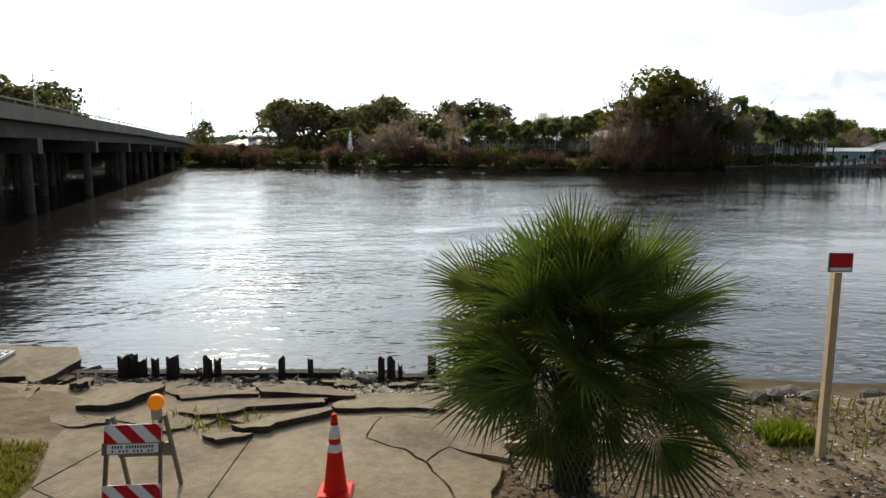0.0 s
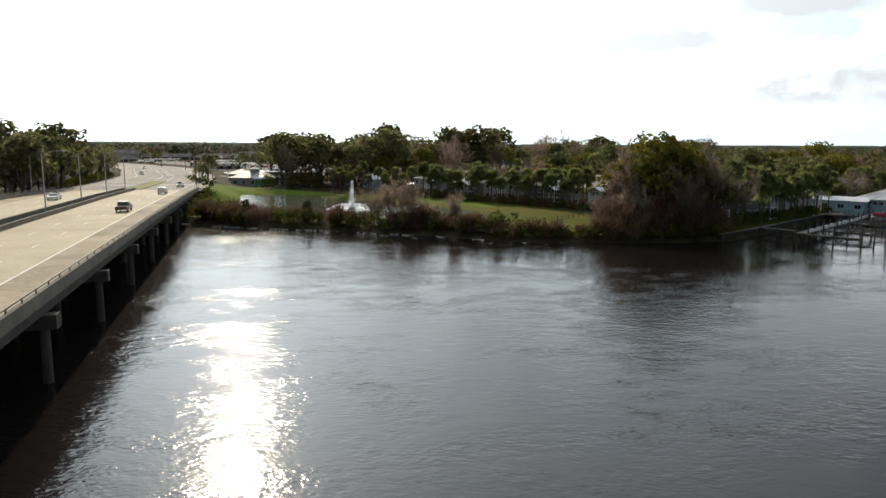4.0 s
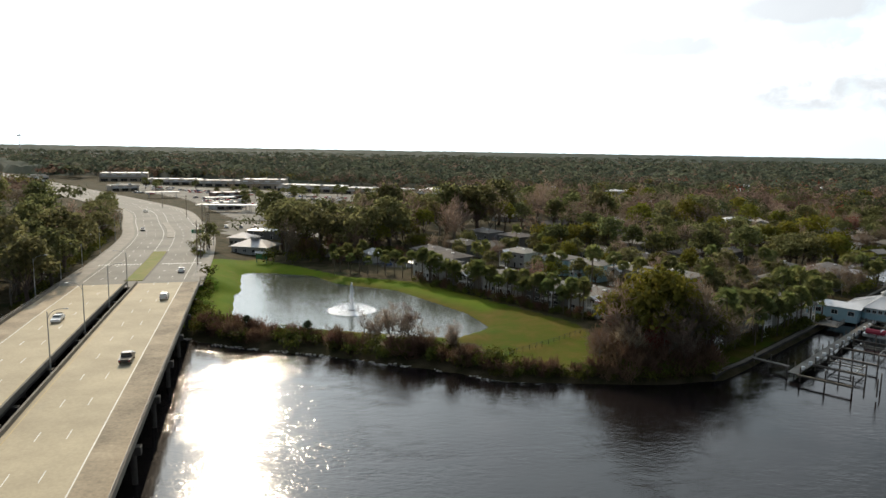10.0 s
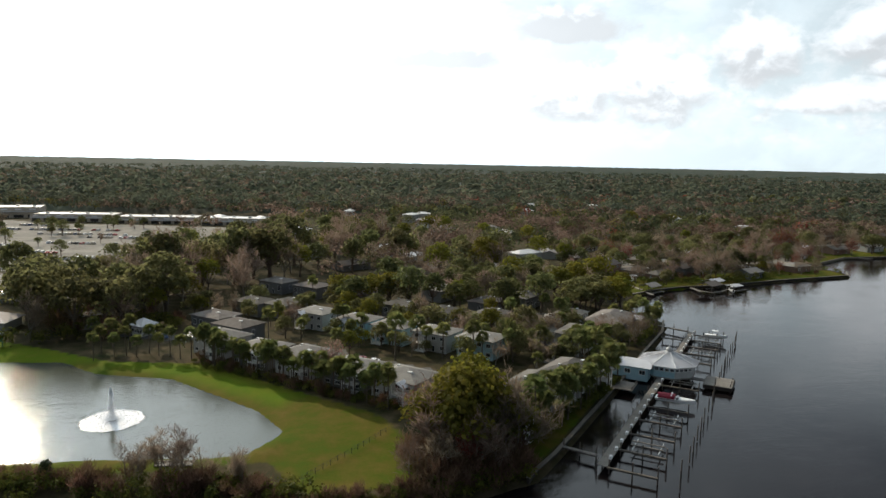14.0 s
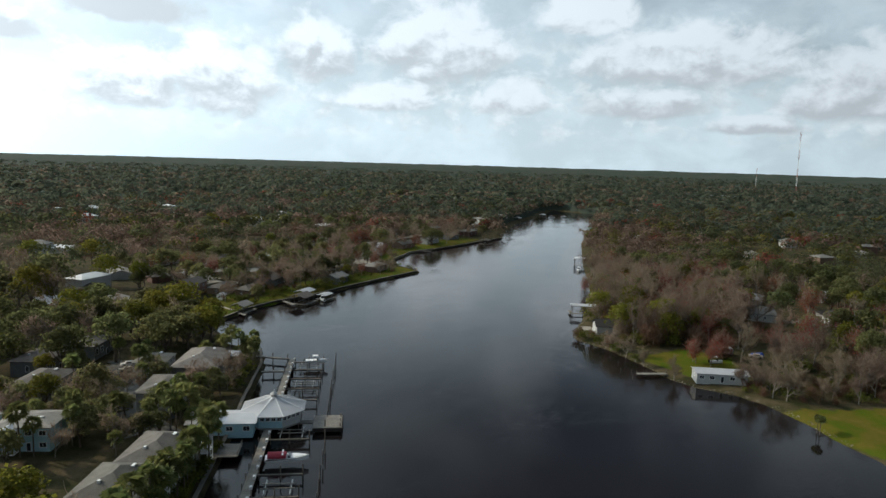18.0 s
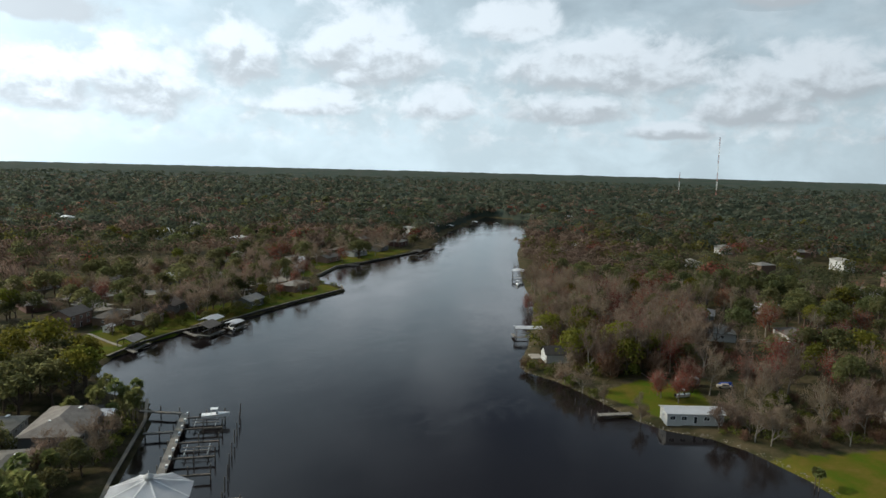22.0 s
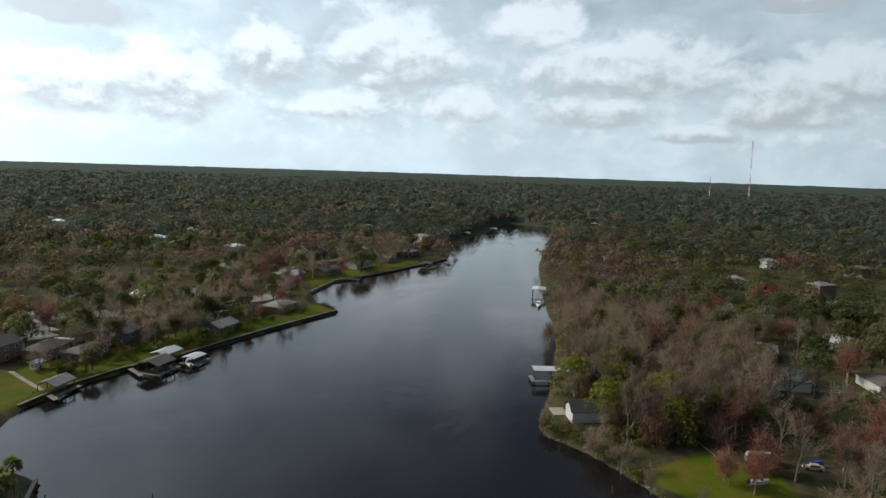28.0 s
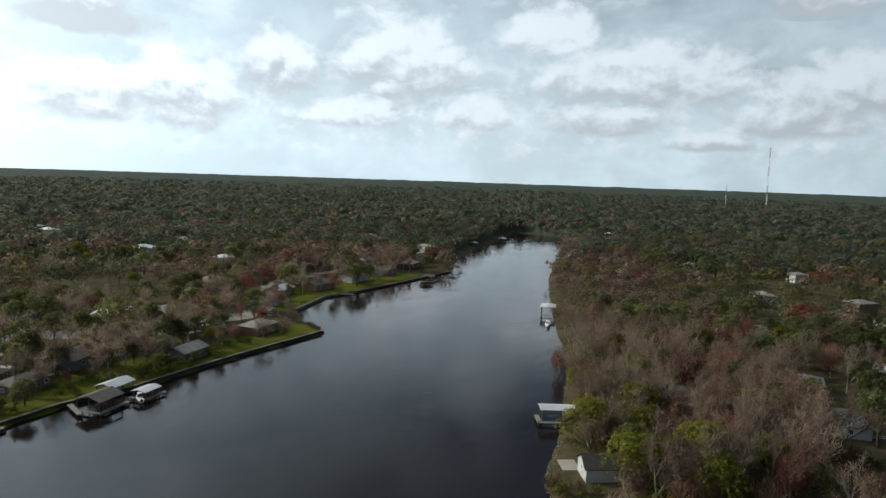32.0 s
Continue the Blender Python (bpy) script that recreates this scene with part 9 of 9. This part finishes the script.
scatter([("laurel", 7), ("bare", 2), ("lime", 1)], [(86, 245), (128, 250), (148, 262), (160, 285), (172, 290), (150, 325), (100, 310), (60, 290), (40, 270)], 34, 0.95, 1.4, "woods behind the condominiums", 6.0, seed=31)
scatter([("oak", 5), ("bare", 3), ("palm", 2)], [(30, 232), (52, 200), (92, 188), (126, 236), (96, 246), (60, 240)], 38, 0.5, 0.85, "trees among the condominiums", 4.0, seed=32)
scatter([("bare", 2), ("oak", 2)], [(112, 206), (134, 212), (140, 224), (126, 214)], 7, 0.7, 0.85, "trees near the dock", 4.0, seed=33)
# oaks behind the pond
for x, y, s in ((-60, 263, 1.95), (-47, 256, 1.85), (-55, 274, 2.0), (-66, 280, 1.9), (-40, 266, 1.6), (-52, 290, 2.0), (-38, 284, 1.8), (-66, 298, 1.8), (-92, 268, 1.0), (-90, 256, 0.7), (-28, 272, 2.0), (-22, 282, 2.1), (-34, 262, 1.7),
                (-84, 335, 1.9), (-70, 318, 1.7), (-51, 326, 1.6), (-36, 322, 1.9), (-24, 330, 1.9), (3, 345, 2.4), (18, 343, 2.3), (10, 352, 2.3), (32, 390, 2.5), (-12, 338, 2.0), (82, 365, 2.0), (118, 359, 1.6), (67, 276, 1.15), (63, 244, 0.9), (85, 232, 0.8), (93, 222, 1.1), (118, 296, 1.15), (132, 280, 1.3), (124, 284, 1.2), (106, 290, 1.2)):
    plant("oak", x, y, s, "oaks behind the pond")
for x, y, s in ((-23, 300, 1.5), (-18, 306, 1.6), (-30, 384, 1.5), (56, 389, 1.8), (113, 272, 0.95), (134, 229, 0.6), (-44, 300, 1.6), (-58, 252, 1.3), (-34, 258, 1.2), (6, 330, 1.8)):
    plant("bare", x, y, s, "oaks behind the pond")
for x, y, s in ((-16, 293, 1.3), (-9, 318, 1.5), (41, 287, 1.2), (49, 280, 1.2), (55, 284, 1.2), (60, 278, 1.3), (87, 272, 1.1), (55, 167, 1.25), (50, 164, 1.1), (45, 282, 1.1)):
    plant("lime", x, y, s, "yellow-green trees among the condominiums")
for x, y, h in ((41, 234, 0.9), (46, 207, 1.15), (55, 217, 0.95), (68, 202, 1.05), (62, 215, 0.8), (36, 240, 0.8), (76, 214, 0.8), (80, 204, 0.9), (22, 236, 0.8), (12, 238, 0.85), (30, 214, 0.8), (100, 200, 0.9), (126, 249, 0.5), (96, 190, 1.0)):
    plant("palm", x, y, h, "condominium palms")
scatter([("oak", 6), ("bare", 8), ("lime", 2)], [(-50, 300), (-10, 285), (30, 330), (120, 330), (170, 400), (60, 470), (-40, 390)], 42, 1.3, 1.95, "woods behind the pond", 8.5, seed=34)
scatter([("shrub", 4), ("dry", 2), ("lime", 1)], [(-66, 244), (-40, 250), (-20, 246), (-14, 262), (-34, 296), (-70, 300)], 34, 1.0, 1.9, "undergrowth behind the pond", 3.5, seed=55)
# across the road
scatter([("laurel", 9), ("bare", 1), ("lime", 1)], [(-118, 186), (-132, 232), (-150, 288), (-182, 348), (-240, 420), (-330, 400), (-300, 230), (-170, 202)], 34, 1.3, 1.85, "woods across the road", 7.5, seed=35)
for x, y in ((-88, 246), (-92, 252), (-96, 262), (-101, 274)):
    plant("shrub", x, y, 0.8, "road shrubs")
r2 = random.Random(71)
for i in range(26):
    q, _ = at_road(192 + i * 8.5, 44 + r2.uniform(0, 9), 0.0)
    plant("oak" if i % 6 else "bare", q.x, q.y, r2.uniform(1.0, 1.5), "woods across the road")
for i in range(22):
    q, _ = at_road(186 + i * 7, 41.5 + r2.uniform(0, 3), 0.0)
    plant("bramble", q.x, q.y, r2.uniform(0.8, 1.5), "road shrubs")
# left-bank gardens
scatter([("oak", 7), ("bare", 6), ("red", 1)], [(186, 312), (260, 322), (330, 338), (350, 362), (330, 420), (230, 440), (180, 420), (176, 330)], 84, 0.8, 1.3, "garden trees", 6.5, seed=36)
scatter([("oak", 4), ("bare", 5), ("red", 1)], [(345, 372), (420, 382), (520, 396), (560, 430), (500, 480), (380, 460), (330, 430)], 66, 0.9, 1.35, "garden trees", 7.5, seed=37)
for k, x, y, s in (("bare", 255, 316, 0.95), ("bare", 247, 322, 0.9), ("red", 289, 322, 0.75), ("bare", 313, 322, 0.7), ("oak", 250, 308, 0.5), ("shrub", 258, 306, 1.0), ("shrub", 245, 303, 1.2), ("bare", 216, 330, 0.75), ("bare", 210, 313, 0.6), ("oak", 198, 304, 0.45), ("oak", 202, 303, 0.5), ("oak", 222, 345, 0.9), ("shrub", 272, 309, 1.2), ("shrub", 240, 306, 1.0)):
    plant(k, x, y, s, "garden trees")
for k, x, y, s in (("bare", 281, 321, 0.9), ("bare", 300, 318, 0.8), ("bare", 332, 341, 0.95), ("bare", 284, 352, 1.1), ("bare", 230, 312, 0.8), ("bare", 238, 330, 1.0), ("bare", 268, 330, 1.1), ("oak", 262, 309, 0.4), ("oak", 230, 306, 0.45), ("bare", 192, 312, 0.9), ("red", 314, 336, 0.8), ("oak", 296, 340, 0.7), ("bare", 246, 338, 1.1), ("bare", 226, 350, 1.0),
                   ("bare", 365, 376, 0.9), ("bare", 400, 392, 1.0), ("bare", 430, 392, 1.1), ("oak", 450, 396, 0.9), ("bare", 470, 398, 1.1), ("oak", 385, 396, 0.8), ("bare", 345, 372, 0.9), ("bare", 500, 402, 1.0)):
    plant(k, x, y, s, "garden trees")
for x, y, s in ((195, 304, 1.3), (197, 306, 1.2), (241, 307, 1.3), (247, 307, 1.4), (249, 309, 1.2), (244, 309, 1.3), (241, 324, 1.3), (224, 327, 1.0), (224, 312, 0.8), (220, 310, 0.8), (216, 309, 0.7), (226, 397, 1.2), (224, 376, 1.2), (252, 310, 1.3), (256, 312, 1.2), (272, 314, 1.2), (276, 315, 1.1), (200, 309, 1.0)):
    plant("shrub", x, y, s, "garden shrubs", "clipped dark green shrub beside a river house")
for x, y, s in ((236, 318, 1.05), (244, 322, 1.2), (250, 318, 1.1), (214, 316, 0.85)):
    plant("bare", x, y, s, "garden trees")
scatter([("shrub", 5), ("dry", 2), ("oak", 1)], [(192, 300), (232, 302), (283, 314), (330, 318), (334, 345), (290, 350), (230, 345), (190, 335)], 46, 0.45, 0.95, "garden shrubs", 3.0, seed=54)
CLEAR.append((286.0, 178.5, 26, 8, 0.45))
CLEAR.append((297.0, 185.0, 14, 8, -0.94))
for c in ((261, 158, 13, 11), (299, 188, 16, 14), (292, 183, 10, 10)):
    CLEAR.append((*c, 0.4))
# the wooded bank
scatter([("cypress", 7), ("bare", 3), ("red", 3), ("oak", 1), ("lime", 1)], [(256, 172), (283, 181), (313, 194), (361, 216), (400, 237), (380, 140), (330, 120), (276, 118), (258, 145)], 180, 0.95, 1.4, "cabin bank woods", 4.6, seed=38)
scatter([("laurel", 4), ("cypress", 5), ("red", 2), ("lime", 2)], [(276, 118), (330, 120), (380, 140), (400, 237), (440, 256), (470, 60), (330, -10), (262, 40), (270, 92)], 120, 0.9, 1.35, "cabin bank woods", 5.6, seed=39)
for k, x, y, s in (("red", 248.5, 117.5, 0.8), ("red", 250, 119, 0.65), ("bare", 228.5, 117.5, 0.65), ("bare", 258.5, 105.5, 0.95), ("bare", 236, 131, 0.6), ("bare", 242, 140, 0.7), ("bare", 247, 148, 0.8), ("shrub", 240, 136, 1.1), ("shrub", 246, 146, 1.2),
                   ("shrub", 251, 155, 1.2), ("shrub", 253, 163, 1.2), ("dry", 250, 150, 1.1), ("dry", 255, 166, 1.2), ("bare", 252, 90, 0.8), ("bare", 246, 84, 0.7), ("shrub", 238, 92, 1.0), ("shrub", 242, 88, 1.2), ("dry", 236, 94, 1.0), ("dry", 232, 96, 0.8), ("bare", 262, 96, 1.0), ("bare", 268, 88, 1.0), ("oak", 258, 78, 0.5), ("bare", 304.5, 184.5, 0.62), ("bare", 309, 187, 0.65)):
    plant(k, x, y, s, "cabin bank woods")
for i in range(70):
    x, y = r.uniform(256, 330), r.uniform(40, 190)
    if river_distance(np.array([x]), np.array([y]))[0] > 1.5:
        plant("shrub" if r.random() < 0.35 else "dry", x, y, r.uniform(1.0, 2.0), "cabin bank undergrowth")
plant("palm", 210.5, 72.5, 0.56, "", "short bushy palm on the river lawn")
plant("palm", 211.3, 73.3, 0.48, "", "short bushy palm on the river lawn")
for t in SPARE:
    t.matrix_basis = pose(-300, 300, float(ground_z(-300, 300)))

scatter([("oak", 4), ("lime", 3), ("palm", 3), ("bare", 1)], [(-24, 264), (0, 242), (40, 206), (50, 214), (22, 258), (10, 292), (-12, 290)], 20, 0.5, 0.9, "trees among the condominiums", 4.0, seed=51)
scatter([("oak", 5), ("lime", 3), ("palm", 2), ("bare", 1)], [(20, 264), (62, 224), (84, 212), (98, 234), (90, 258), (60, 266), (30, 296)], 26, 0.6, 1.0, "trees among the condominiums", 4.0, seed=52)
scatter([("shrub", 5), ("dry", 3), ("lime", 1)], [(254, 150), (262, 172), (300, 186), (340, 206), (335, 190), (290, 160), (270, 130), (256, 140)], 50, 0.8, 1.6, "cabin bank undergrowth", 2.2, seed=53)
scatter([("laurel", 6), ("lime", 3), ("cypress", 2), ("red", 1)], [(-34, 340), (16, 312), (60, 300), (130, 325), (190, 330), (205, 430), (140, 560), (20, 560), (-50, 420)], 46, 1.2, 1.75, "woods behind the pond", 10.0, seed=71)
scatter([("laurel", 6), ("cypress", 3), ("red", 1), ("lime", 1)], [(200, 365), (214, 440), (290, 590), (420, 585), (435, 470), (354, 362), (298, 358), (240, 352)], 46, 0.9, 1.35, "woods behind the river houses", 10.0, seed=72)
scatter([("laurel", 4), ("cypress", 1), ("lime", 1)], [(184, 308), (235, 312), (300, 322), (338, 342), (300, 354), (230, 348), (186, 340)], 16, 0.6, 0.95, "garden trees", 7.0, seed=73)
scatter([("laurel", 8), ("lime", 1), ("oak", 1)], [(340, 70), (440, 60), (480, 190), (430, 235), (385, 200), (385, 140)], 36, 1.0, 1.4, "cabin bank woods", 6.0, seed=74)
scatter([("laurel", 3), ("bare", 1)], [(-205, 545), (-120, 395), (-55, 395), (-20, 470), (0, 600), (-130, 640), (-330, 690)], 40, 0.55, 1.0, "car park trees", 7.5, seed=41)
for x, y, s in ((-108, 176, 1.9), (-116, 184, 2.0), (-112, 194, 1.8), (-126, 190, 2.1), (-134, 200, 2.0), (-124, 204, 1.9), (-142, 212, 2.0), (-120, 214, 1.8)):
    plant("oak", x, y, s, "woods across the road")
scatter([("cypress", 4), ("dry", 6), ("shrub", 3), ("oak", 1)], [(245, 88), (247, 64), (238, 36), (262, 20), (272, 60), (266, 96)], 60, 0.8, 1.1, "cabin bank woods", 3.0, seed=42)
scatter([("dry", 6), ("shrub", 4), ("bare", 2)], [(221, 90), (230, 99), (242, 97), (252, 76), (264, 56), (258, 50), (247, 60), (234, 73), (228, 82)], 60, 0.5, 1.0, "cabin bank undergrowth", 2.4, seed=46)
for k, x, y, sz in (("cypress", 260, 152, 0.65), ("shrub", 258, 157, 0.8), ("bare", 262, 149, 0.7), ("dry", 256, 160, 0.9), ("cypress", 266, 153, 0.75)):
    plant(k, x, y, sz, "cabin bank woods")
RUST = [(293, 137, 1.25), (247, 112, 0.9), (301, 176, 1.1), (276, 122, 1.15), (330, 172, 1.1), (262, 138, 1.0), (322, 150, 1.15), (350, 190, 1.1), (262, 113, 0.95), (340, 206, 1.0)]
for x, y, sz in RUST:
    plant("red", x, y, sz, "cabin bank woods", "broad maple with bare limbs and rust-red buds")
fence = thing("garden_fence", "long pale rail fence running through the bare woods", "fence")
FENCE = curve_points([(300.8, 170.3), (316.6, 140.9), (328.3, 122.7), (338.6, 101.7)], 2.6)
for a, b in zip(FENCE, FENCE[1:]):
    za, zb = float(ground_z(a.x, a.y)), float(ground_z(b.x, b.y))
    part("post", Geo().box((a.x, a.y, za + 0.6), (0.12, 0.12, 1.5)), TRIM, fence)
    for h in (0.55, 1.15):
        part("rail", Geo().beam((a.x, a.y, za + h), (b.x, b.y, zb + h), 0.05, 0.14), TRIM, fence)
solid("fallen_log", Geo().tube((270.5, 131.5, 2.3), (259.0, 121.0, 2.15), 0.20, 0.11, 9), GREYBARK, "long pale fallen trunk lying in the undergrowth", "log", smooth=True)
# broken stone and pale sand along the wooded bank
RIPRAP = material("bank_stone", (0.24, 0.21, 0.165), 0.95, var=0.5, scale=1.5, bump=0.5, per_island=0.35, coords="World")


def bank_rubble():
    r = random.Random(61)
    line = curve_points([(207, 65), (215, 74), (225, 88), (228, 98), (227, 110), (230, 120), (237, 130), (243, 140), (249, 152), (252, 164), (262, 171), (283, 178)], 1.0)
    g = Geo()
    for i in range(420):
        k = r.randrange(len(line) - 1)
        d = (line[k + 1] - line[k]).normalized()
        q = line[k].lerp(line[k + 1], r.random()) + Vector((d.y, -d.x)) * r.uniform(-0.5, 0.9)
        s = r.uniform(0.12, 0.5)
        g.box((q.x, q.y, max(0.0, float(ground_z(q.x, q.y))) + s * 0.12), (s, s * r.uniform(0.6, 1.0), s * 0.55), r.uniform(0, 3), r.uniform(0.5, 0.85))
    solid("riprap", g, RIPRAP, "pale broken stone along the wooded bank", "stones", kind="stuff")


bank_rubble()


def far_bank_stones():
    r = random.Random(63)
    line = curve_points([(-59, 154.6), (-50, 149.6), (-39, 146.6), (-23, 142.6), (-9, 137.6), (2, 133.6), (8, 130.6)], 1.0)
    g = Geo()
    for i in range(420):
        k = min(int(len(line) * r.random() ** 2.2), len(line) - 2)
        if wavy(np.array(line[k].x), np.array(line[k].y), 1.9) < -0.1:
            continue
        d = (line[k + 1] - line[k]).normalized()
        q = line[k].lerp(line[k + 1], r.random()) + Vector((d.y, -d.x)) * r.uniform(-0.7, 0.8)
        sz = r.uniform(0.10, 0.42)
        g.box((q.x, q.y, 0.05 + sz * 0.1), (sz * 1.5, sz, sz * 0.5), r.uniform(0, 3), r.uniform(0.5, 0.85))
    solid("riprap", g, SAND, "pale broken stone along the far water's edge", "stones", kind="stuff")


far_bank_stones()
canopy()


def far_houses():
    """Pale roofs among the distant trees."""
    r = random.Random(88)
    n = 0
    while n < 62:
        x, y = (r.uniform(180, 900), r.uniform(400, 800)) if n % 2 else (r.uniform(460, 980), r.uniform(-160, 300))
        if n % 6 == 0:
            x, y = r.uniform(-60, 180), r.uniform(360, 700)
        p = np.array([x]), np.array([y])
        if river_distance(*p)[0] < 16:
            continue
        n += 1
        if n % 3:
            SPOTS.append((x, y))
        w, d, h = r.uniform(11, 18), r.uniform(8, 11), r.uniform(5.5, 8.5)
        t = thing("house", "pale-roofed house among the distant trees", "house", "distant houses", pose(x, y, float(ground_z(x, y)) - 0.1, 0, 0, r.uniform(0, 180)))
        part("wall", walls(w, d, h), WHITEWALL if n % 3 else BRICKWALL, t)
        part("roof", hip_roof(w, d, h, r.uniform(1.5, 2.6)), WHITEROOF if n % 3 == 1 else SHINGLE, t)


far_houses()
far_woods("distant woods of dark green live oak", [(-700, 180, 180, 900, 1100), (150, 380, 900, 850, 1250)], WOOD_GREEN, 3, band=(9, 1e9), patch=(46.0, 0.0, 1, -0.25))
far_woods("far woods of live oak and pine, tinted hazy towards the horizon", [], WOOD_HAZE, 23, low=13, high=20, wide=0.52, ring=(600, 3000, 11500))
far_woods("woods of dark green live oak behind the wooded bank", [(430, -200, 900, 360, 1150), (230, -260, 460, 30, 220)], WOOD_GREEN, 4, band=(65, 1e9), patch=(46.0, 0.0, 1, -0.35))
far_woods("distant leafless brown woods", [(-500, 260, 250, 900, 800), (180, 380, 900, 850, 1150), (440, -200, 900, 440, 520)], WOOD_BROWN, 7, patch=(46.0, 0.0, -1, -0.05))
far_woods("far leafless brown woods towards the horizon", [], WOOD_BROWN, 27, low=11, high=16, wide=0.5, ring=(600, 2600, 10500), patch=(110.0, 0.6, -1, -0.32))
far_woods("leafless brown woods along the river", [(400, 150, 1000, 450, 2400)], WOOD_BROWN, 17, low=9, high=15, band=(3, 85))
far_woods("distant olive-green trees", [(-600, 260, 900, 900, 380), (430, -200, 1000, 330, 420)], WOOD_LIME, 9)
far_woods("distant trees with red buds", [(300, -100, 1000, 430, 420), (200, 400, 1000, 900, 420)], WOOD_RED, 13, patch=(29.0, 2.0, 1, 0.45))
